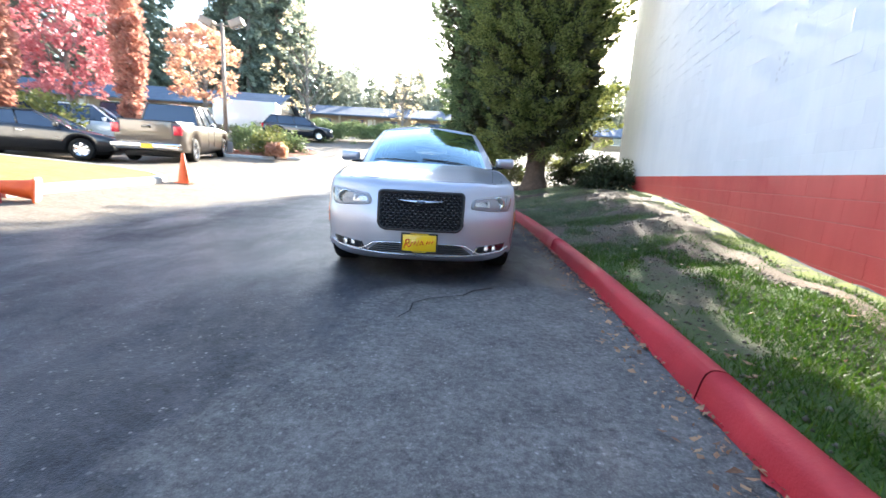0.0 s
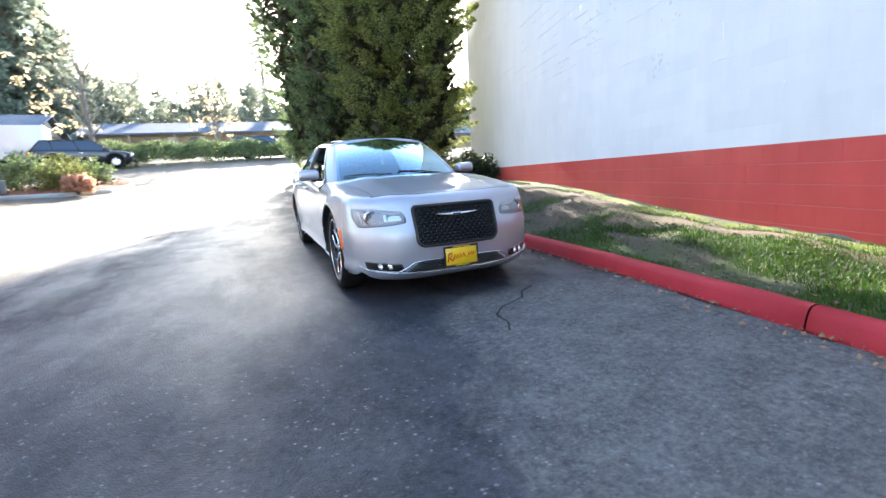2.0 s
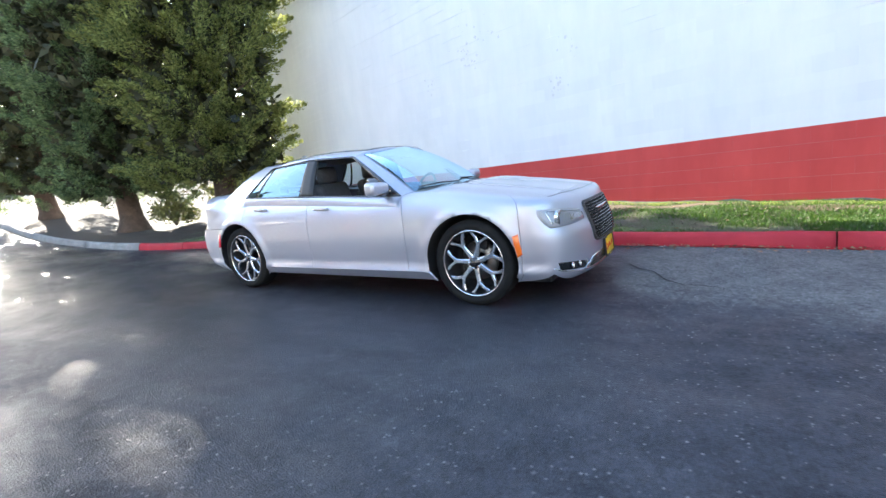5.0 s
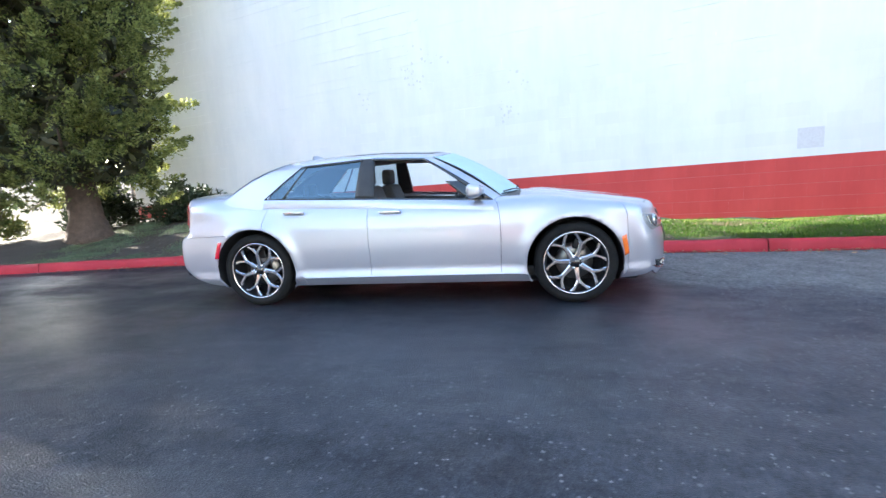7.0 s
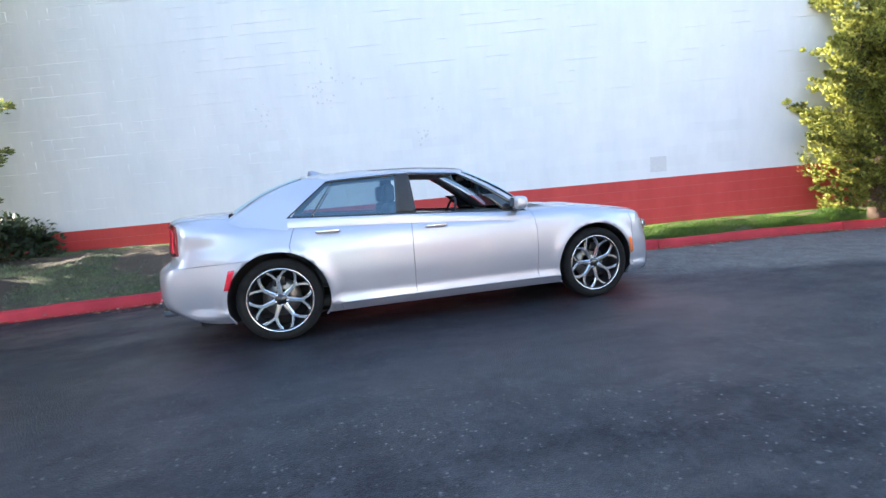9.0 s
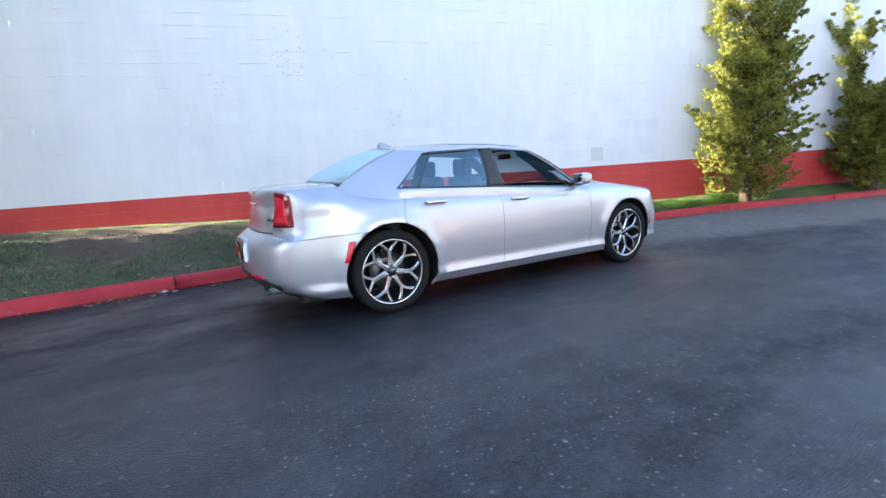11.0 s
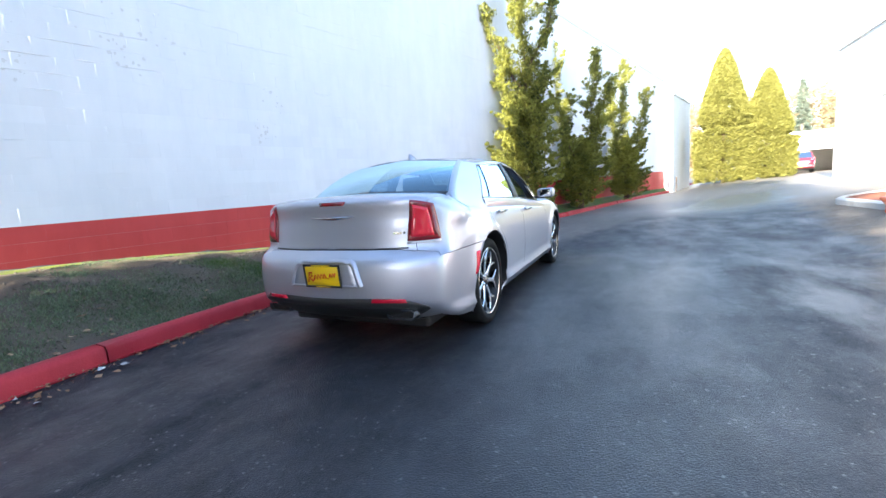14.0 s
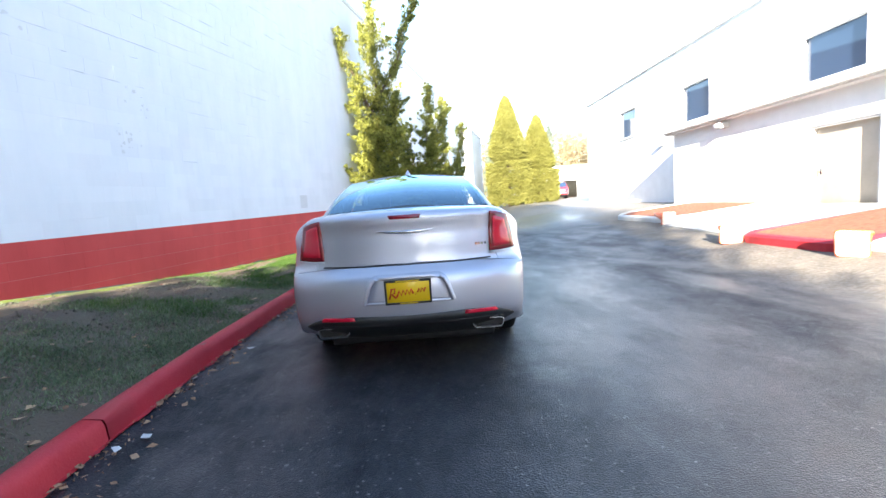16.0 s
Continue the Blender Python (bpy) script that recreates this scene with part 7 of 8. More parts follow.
def broadleaf(name, x, y, height, base, radius, leaf, seed, label, n=420, per=30, size=0.13, wide=1.0, bare=False, prof=None, group=""):
    rng = np.random.default_rng(seed)
    z0 = gz(x, y)
    tree = empty(name, label, "tree", pose(x, y, z0 - 0.05), group)
    geo("trunk", tube([(0, 0, -0.1), (0.02, 0, base * 0.5), (0.05, 0.03, base + 0.3), (0.0, 0.05, height * 0.7)], [0.17, 0.14, 0.11, 0.04], 10), "grey_bark", tree)
    for k in range(16):
        a = k * 2.39
        zz = base * 0.8 + (height - base) * 0.6 * (k / 16)
        L = radius * (0.9 - 0.45 * k / 16)
        pts = [(0, 0, zz), (L * 0.45 * math.cos(a), L * 0.45 * math.sin(a), zz + 0.55 * L), (L * math.cos(a + 0.2), L * math.sin(a + 0.2), zz + 1.15 * L)]
        limb = geo("limb", tube(pts, [0.06, 0.035, 0.008], 6, False), "grey_bark", tree)
        if bare:
            for j in range(5):
                b = a + (j - 2) * 0.5
                p = Vector(pts[1]).lerp(Vector(pts[2]), j / 5)
                geo("twig", tube([p, p + Vector((0.5 * math.cos(b), 0.5 * math.sin(b), 0.55))], [0.014, 0.004], 4, False), "grey_bark", limb)
    prof = prof or (lambda t: np.sqrt(np.clip(1 - (2 * t - 0.9) ** 2 / 1.25, 0.02, 1)))
    pts = crown_points(rng, n, height, base, radius, prof, 0.35, 4, 0.16)
    v, f = leaf_cloud(rng, pts, 0.32 * wide, per, size, 0.2, (0, 0, height * 0.6), 0.9)
    put("crown", leaf_mesh("crown", v, f, leaf), tree)
    return tree


def far(az, dist, eye=(0.1, -3.6)):
    return eye[0] + dist * math.sin(radians(az)), eye[1] + dist * math.cos(radians(az))


slim = lambda t: np.clip(0.45 + 1.6 * t, 0, 1) * np.clip(1.1 - t ** 3, 0.06, 1)
x, y = far(-38.6, 25)
broadleaf("maple_tree", x, y, 8.6, 2.2, 1.85, "red_leaf", 61, "round red autumn maple behind parked cars", 330, 26, 0.11)
x, y = far(-43.6, 22)
broadleaf("columnar_maple", x, y, 6.6, 0.9, 0.55, "rust_leaf", 62, "slim rust-red columnar maple", 300, 26, 0.10, 0.8, prof=slim, group="columnar maples")
x, y = far(-33.6, 23)
broadleaf("columnar_maple", x, y, 7.4, 1.3, 0.52, "rust_leaf", 63, "slim rust-red columnar maple", 330, 26, 0.10, 0.8, prof=slim, group="columnar maples")
x, y = far(-27.0, 33)
broadleaf("maple_tree", x, y, 6.9, 2.6, 2.1, "orange_leaf", 64, "spreading orange autumn maple", 170, 20, 0.14)
x, y = far(-16.2, 37)
broadleaf("thinning_tree", x, y, 9.6, 2.2, 3.0, "yellow_leaf", 65, "half-bare tree with few yellow leaves", 80, 9, 0.12, bare=True)
x, y = far(-4.8, 42)
broadleaf("thinning_tree", x, y, 6.8, 1.8, 2.4, "yellow_leaf", 66, "half-bare small tree before the low building", 90, 12, 0.12, bare=True)
x, y = far(-40.0, 21)
shrub("yellow_shrub", x, y, gz(x, y), 2.2, 2.0, 2.2, "shrub_leaf", 67, "yellow-green shrub below the red maple", 24, 90, 0.10)
x, y = far(30, 26)
broadleaf("bare_tree", x, y, 7.0, 1.5, 2.4, "orange_leaf", 68, "bare twiggy tree with last orange leaves past the wall", 70, 8, 0.1, bare=True)


def conifer_mesh(seed, height, radius, leaf, tiers=34, sparse=1.0, name="crown"):
    rng = np.random.default_rng(seed)
    pts, rad = [], []
    for k in range(tiers):
        t = k / tiers
        z = height * (0.12 + 0.87 * t)
        R = radius * (1 - t) ** 0.85 * (0.75 + 0.5 * rng.random()) + 0.25
        nb = max(5, int((13 - 7 * t) * sparse))
        for b in range(nb):
            a = rng.random() * 6.283
            for s in np.linspace(0.25, 1.0, 6):
                pts.append((R * s * math.cos(a), R * s * math.sin(a), z - 0.32 * R * s * s + rng.normal() * 0.1))
                rad.append(0.32 + 0.2 * (1 - s))
    v, f = leaf_cloud(rng, np.array(pts), np.array(rad), 7, 0.30, -0.1, (0, 0, height * 0.5), 0.6)
    return leaf_mesh(name, v, f, leaf)


def conifer(seed, height, radius, leaf, label, sparse=1.0, group="tall firs behind the car park"):
    t = empty("fir_tree", label, "tree", None, group)
    geo("trunk", tube([(0, 0, -0.3), (0, 0, height * 0.5), (0, 0, height * 0.97)], [height * 0.016 + 0.1, height * 0.011 + 0.05, 0.03], 8), "grey_bark", t)
    put("crown", conifer_mesh(seed, height, radius, leaf, 34, sparse), t)
    return t


firs = [conifer(71, 30, 4.2, "hazed_fir_leaf", "tall hazy fir tree"), conifer(72, 26, 3.6, "hazed_fir_leaf", "tall hazy fir tree", 0.75), conifer(73, 22, 3.4, "hazed_fir_leaf", "sparse tall fir tree", 0.55)]
spots = [(-46, 52), (-41, 58), (-36.5, 60), (-32.5, 54), (-24.6, 60), (-22.4, 55), (-19.4, 60), (-49, 60), (-16.8, 66), (-20.8, 70), (-52, 50)]
spots = [(az, d + 20) for az, d in spots]
rnd = random.Random(5)
for k, (az, d) in enumerate(spots):
    x, y = far(az, d)
    src = firs[k % 3]
    s = 1.1 + 0.35 * rnd.random()
    m = Matrix.Translation((x, y, gz(x, y) - 0.2)) @ Matrix.Rotation(rnd.random() * 6, 4, "Z")
    if k < 3:
        src.matrix_world = m
    else:
        copy_thing(src, m).scale = (s, s, s * (0.9 + 0.25 * rnd.random()))
x, y = far(3.4, 150, (-2.5, -2.6))
lone = conifer(75, 44, 8.5, "hazed_fir_leaf", "lone sparse fir above the low building", 0.8, "")
lone.matrix_world = pose(x, y, gz(x, y))
x, y = far(7.3, 130, (-2.5, -2.6))
copy_thing(firs[1], Matrix.Translation((x, y, gz(x, y) - 0.2))).scale = (1.2, 1.2, 1.2)


def wood_belt(name, az0, az1, dist, lo, hi, n, seed, eye, label, leaf="hazed_far_leaf", size=0.42, per=9):
    """A far belt of trees as one mesh of many leaves."""
    rng = np.random.default_rng(seed)
    pts, rad = [], []
    for k in range(n):
        az = az0 + (az1 - az0) * (k + rng.random()) / n
        d = dist * (0.9 + 0.25 * rng.random())
        x, y = far(az, d, eye)
        h = lo + (hi - lo) * rng.random() ** 1.3
        w = h * (0.16 + 0.12 * rng.random())
        cone = rng.random() < 0.65
        m = 60
        t = rng.random(m)
        a = rng.random(m) * 6.283
        r = w * ((1 - t) ** 0.8 if cone else np.sqrt(np.clip(1 - (2 * t - 1) ** 2, 0.05, 1))) * (0.5 + 0.6 * rng.random(m))
        z0 = gz(x, y)
        pts.append(np.stack([x + r * np.cos(a), y + r * np.sin(a), z0 + h * t], 1))
        rad.append(np.full(m, 0.07 * h))
    v, f = leaf_cloud(rng, np.concatenate(pts), np.concatenate(rad), per, size, 0.2, None, 0.8)
    ob = put(name, leaf_mesh(name, v, f, leaf))
    return tagged(ob, label, "far woods", "", "stuff")


wood_belt("far_woods", -22, 30, 88, 8, 14, 190, 81, (0, 0), "hazy belt of far mixed trees", "hazed_far_leaf", 0.34, 10)
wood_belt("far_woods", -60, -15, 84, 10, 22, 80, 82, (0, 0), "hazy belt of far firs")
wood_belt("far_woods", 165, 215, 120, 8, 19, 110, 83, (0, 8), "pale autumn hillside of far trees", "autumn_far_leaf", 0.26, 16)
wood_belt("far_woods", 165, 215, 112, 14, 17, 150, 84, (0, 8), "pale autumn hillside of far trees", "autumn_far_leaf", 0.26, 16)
x, y = -24.0, -76.0
copy_thing(firs[2], Matrix.Translation((x, y, gz(x, y)))).scale = (0.6, 0.6, 0.62)
copy_thing(firs[1], Matrix.Translation((-15.5, -92, gz(-15.5, -92)))).scale = (0.75, 0.75, 0.6)


def hedge(name, x0, y0, x1, y1, w, h, leaf, seed, label, dens=60):
    rng = np.random.default_rng(seed)
    n = int(dens * math.hypot(x1 - x0, y1 - y0))
    t = rng.random(n)
    off = rng.normal(size=n) * w * 0.32
    X, Y = x0 + (x1 - x0) * t - (y1 - y0) / math.hypot(x1 - x0, y1 - y0) * off, y0 + (y1 - y0) * t + (x1 - x0) / math.hypot(x1 - x0, y1 - y0) * off
    top = h * (0.9 + 0.1 * np.sin(t * 37 + seed)) * np.clip(1 - (off / w) ** 2, 0.2, 1)
    Z = ground_z(X, Y) + top * (0.15 + 0.85 * rng.random(n) ** 0.6)
    v, f = leaf_cloud(rng, np.stack([X, Y, Z], 1), 0.28, 24, 0.07, 0.6, None, 0.8)
    ob = put(name, leaf_mesh(name, v, f, leaf))
    return tagged(ob, label, "hedge", "", "stuff")


hedge("ivy_bank", -14, 31.5, 1.6, 33.0, 3.2, 1.5, "hedge_leaf", 91, "low bank of sunlit ivy and shrubs", 120)
hedge("ivy_bank", 1.6, 33.0, 12, 37.0, 2.6, 1.4, "hedge_leaf", 92, "low bank of sunlit ivy and shrubs", 100)
hedge("bed_planting", -30, 15.5, -12, 27.5, 1.8, 1.0, "hedge_leaf", 93, "low green planting at the car park's edge", 30)
for k, (x, y, w, h, lf) in enumerate(((-7.4, 16.6, 1.7, 1.15, "shrub_leaf"), (-8.6, 17.6, 1.8, 1.3, "hedge_leaf"), (-7.2, 18.9, 1.6, 1.1, "hedge_leaf"), (-8.4, 20.4, 1.8, 1.2, "shrub_leaf"), (-6.9, 15.9, 0.9, 0.6, "orange_leaf"))):
    shrub("island_shrub", x, y, gz(x, y) + 0.1, w, w, h, lf, 100 + k, "rounded shrub on the kerbed island", 22, 80, 0.07, "shrubs on the island")


# grass blades on the near verge and fallen leaves by the kerb
def blades(name, n, y0, y1, mat, seed, bias, label, tall=0.045):
    """Short blades in drifts, thinner where the field falls under the bias."""
    rng = np.random.default_rng(seed)
    y = rng.uniform(y0, y1, n)
    t = rng.random(n)
    field = np.array([noise.fractal(Vector((a * 0.9, b * 3.0, 1.7)), 1.0, 2.0, 4) for a, b in zip(y, t)]) - bias(y) - 0.4 * np.exp(-((t - 0.74) / 0.1) ** 2)
    keep = rng.random(n) < smooth01(field * 1.6 + 0.35)
    y, t = y[keep], t[keep]
    k0 = kerb_x(y) + 0.13
    x = k0 + (verge_edge(y) - k0) * t
    z = verge_z(t, y) - 0.01
    n = len(x)
    a = rng.random(n) * 6.283
    h = 0.022 + tall * rng.random(n) ** 2
    lean = rng.normal(size=(n, 2)) * 0.022
    w = 0.005
    v = np.stack([np.stack([x - w * np.cos(a), y - w * np.sin(a), z], 1), np.stack([x + w * np.cos(a), y + w * np.sin(a), z], 1), np.stack([x + lean[:, 0], y + lean[:, 1], z + h], 1)], 1).reshape(-1, 3)
    ob = put(name, leaf_mesh(name, v, np.arange(n * 3).reshape(n, 3), mat))
    tagged(ob, label, "grass", "", "stuff")


blades("grass", 115000, -6.5, 3.4, "blade", 3, lambda y: np.where(y < -0.8, -0.5, np.where(y < 1.5, -0.2, 0.05)), "short green grass blades on the verge")
blades("thin_grass", 190000, 1.0, 10.5, "pale_blade", 4, lambda y: np.where(y < 6.0, -0.16, -0.08), "thin pale green grass in drifts on bare soil", 0.03)


def clods():
    """Crumbs of soil and small stones on the bare parts of the verge."""
    rng = np.random.default_rng(17)
    n = 13000
    y, t = rng.uniform(-6.0, 9.5, n), rng.random(n) ** 0.8
    t = np.where(rng.random(n) < 0.2, 0.74 + 0.09 * rng.normal(size=n), t)
    t = np.clip(t, 0.01, 0.99)
    k0 = kerb_x(y) + 0.13
    x = k0 + (verge_edge(y) - k0) * t
    z = verge_z(t, y) + 0.004
    r = 0.004 + 0.016 * rng.random(n) ** 3
    d = np.array([(1, 0, 0), (0, 1, 0), (-1, 0, 0), (0, -1, 0), (0, 0, 0.8), (0, 0, -0.6)], float)
    v = np.stack([x, y, z], 1)[:, None, :] + d[None] * r[:, None, None] * (0.6 + 0.8 * rng.random((n, 6, 1)))
    f = np.array([(0, 1, 4), (1, 2, 4), (2, 3, 4), (3, 0, 4), (1, 0, 5), (2, 1, 5), (3, 2, 5), (0, 3, 5)])
    faces = (np.arange(n)[:, None, None] * 6 + f[None]).reshape(-1, 3)
    ob = put("soil_clods", leaf_mesh("soil_clods", v.reshape(-1, 3), faces, "soil_clod"))
    tagged(ob, "brown crumbs of soil and small stones on the verge", "soil", "", "stuff")


clods()


def litter(name, n, ys, offs, seed, size, label, on_verge=False, mat="dry_leaf"):
    rng = np.random.default_rng(seed)
    y = rng.uniform(*ys, n)
    o = offs[0] + (offs[1] - offs[0]) * rng.random(n) ** 1.8
    x = kerb_x(y) + o
    if on_verge:
        t = np.clip((o - 0.13) / (verge_edge(y) - kerb_x(y) - 0.13), 0, 1)
        z = verge_z(t, y) + 0.012
    else:
        z = ground_z(x, y) + 0.012
    a = rng.random(n) * 6.283
    s = size * (0.5 + rng.random(n))
    c, sn = np.cos(a), np.sin(a)
    lift = rng.random((n, 4)) * 0.02
    shape = ((-1, 0), (0, -0.6), (1, 0.1), (0.1, 0.65))
    v = np.stack([np.stack([x + s * (p * c - q * sn), y + s * (p * sn + q * c), z + lift[:, i]], 1) for i, (p, q) in enumerate(shape)], 1).reshape(-1, 3)
    ob = put(name, leaf_mesh(name, v, np.arange(n * 4).reshape(n, 4), mat))
    tagged(ob, label, "leaves", "", "stuff")


litter("fallen_leaves", 420, (-6, 9), (-0.02, -0.30), 5, 0.022, "small brown leaves and grit along the kerb")
litter("fallen_leaves", 160, (-4, 8), (0.2, 1.6), 6, 0.024, "brown leaves scattered on the verge", True)
litter("grit", 900, (-6, 9), (-0.01, -0.22), 8, 0.009, "dark grit washed against the kerb")
litter("paper_scraps", 9, (-3.2, 7), (-0.05, -0.28), 9, 0.035, "pale paper scraps by the kerb", False, "paper")


# crack in the asphalt before the bumper
crack_pts = [(0.62, -0.05), (0.45, -0.16), (0.36, -0.30), (0.10, -0.42), (-0.02, -0.55), (-0.03, -0.72), (-0.10, -0.85)]
cv, cf = [], []
for i, (x, y) in enumerate(crack_pts):
    w = 0.009 * (1 - 0.6 * i / len(crack_pts))
    cv += [(x - w, y + w * 0.5, 0.009), (x + w, y - w * 0.5, 0.009)]
    if i:
        cf.append((2 * i - 2, 2 * i - 1, 2 * i + 1, 2 * i))
tagged(geo("road_crack", (cv, cf), "crack", None), "thin dark crack in the asphalt", "crack", "", "structure")


# ---- cones, pole, small things ----
def traffic_cone(m, label):
    c = empty("traffic_cone", label, "traffic cone", m, "orange cones")
    geo("cone_body", lathe([(0.175, 0.03), (0.17, 0.06), (0.04, 0.88), (0.03, 0.9), (0.0, 0.9)], 24), "cone_orange", c)
    def slab(rings):
        """A square slab with round corners, ring by ring: half width and height; the ends closed."""
        n, vs = 28, []
        for half, z in rings:
            vs += [(x, y, z) for x, y in rounded(-half, -half, half, half, half * 0.3)]
        fs = [(r * n + k, r * n + (k + 1) % n, (r + 1) * n + (k + 1) % n, (r + 1) * n + k) for r in range(len(rings) - 1) for k in range(n)]
        return vs, fs + [tuple(range(n))[::-1], tuple(range((len(rings) - 1) * n, len(rings) * n))]
    geo("cone_base", slab([(0.205, 0.0), (0.215, 0.008), (0.213, 0.028), (0.20, 0.036)]), "cone_orange", c, smooth=False)
    geo("base_underside", slab([(0.10, -0.001), (0.155, -0.002), (0.165, -0.012), (0.19, -0.012), (0.20, -0.004), (0.20, 0.002)]), "cone_pale", c, "pale scuffed underside", smooth=False)
    return c


traffic_cone(pose(-5.72, 6.75, gz(-5.72, 6.75)), "upright orange traffic cone at the island's tip").scale = (0.76, 0.76, 0.76)
traffic_cone(pose(-5.4, 2.6, gz(-5.4, 2.6) + 0.17, 0, 84, 210), "fallen orange traffic cone lying by the kerb").scale = (0.82, 0.82, 0.82)
traffic_cone(pose(-5.35, 0.5, gz(-5.35, 0.5) + 0.17, 0, 84, 250), "fallen orange traffic cone by the mulch bed").scale = (0.82, 0.82, 0.82)
traffic_cone(pose(-6.2, -3.0, gz(-6.2, -3.0) + 0.17, 0, 84, 268), "fallen orange traffic cone by the white kerb").scale = (0.82, 0.82, 0.82)


def lamp_post(x, y, h):
    p = empty("street_lamp", "slim bronze lamp post with two box heads", "lamp post", pose(x, y, gz(x, y)))
    geo("base", lathe([(0.0, -0.3), (0.26, -0.3), (0.26, 0.55), (0.22, 0.6), (0.0, 0.6)], 20), "concrete", p)
    geo("pole", tube([(0, 0, 0.5), (0, 0, h)], [0.085, 0.065], 12), "pole_bronze", p)
    geo("cross_arm", tube([(-0.5, 0, h - 0.1), (0.5, 0, h - 0.1)], 0.035, 8), "pole_bronze", p)
    for s in (-1, 1):
        head = part("lamp_head", move_bm(box_bm(-0.28, -0.2, -0.13, 0.28, 0.2, 0.16, 0.02), Matrix.Translation((s * 0.62, 0, h)) @ Matrix.Rotation(radians(-22 * s), 4, "Y")), "pole_bronze", p)
        part("lens", move_bm(box_bm(-0.22, -0.16, -0.145, 0.22, 0.16, -0.128), Matrix.Translation((s * 0.62, 0, h)) @ Matrix.Rotation(radians(-22 * s), 4, "Y")), "lamp_silver", head)
    return p


x, y = far(-25.0, 22)
lamp_post(x, y, 5.4)
# a small brown post by the thujas
post = empty("wood_post", "short brown post beside the thujas", "post", pose(-4.4, -29.8, gz(-4.4, -29.8)))
part("shaft", box_bm(-0.1, -0.1, 0, 0.1, 0.1, 1.1, 0.02), "bark", post)


# ---- other parked vehicles ----
def simple_wheel(parent, x, y, r, w=0.24):
    s = 1 if x > 0 else -1
    ob = put("wheel", to_mesh("wheel", *lathe([(r * 0.62, -w / 2), (r * 0.95, -w / 2), (r, -w * 0.34), (r, w * 0.34), (r * 0.95, w / 2), (r * 0.66, w / 2)], 26, "x"), "tyre"), parent, "black tyre on a bright rim", pose(x, y, r))
    geo("rim", lathe([(r * 0.66, s * w * 0.46), (r * 0.64, s * w * 0.36), (r * 0.3, s * w * 0.34), (0.0, s * w * 0.38)], 24, "x"), "lamp_silver", ob)
    for k in range(6):
        a = k * math.pi / 3
        bm = box_bm(-0.012, -0.03, r * 0.16, 0.012, 0.03, r * 0.63, 0.008)
        part("spoke", move_bm(bm, Matrix.Translation((s * w * 0.40, 0, 0)) @ Matrix.Rotation(a, 4, "X")), "bright_alloy", ob)
    return ob


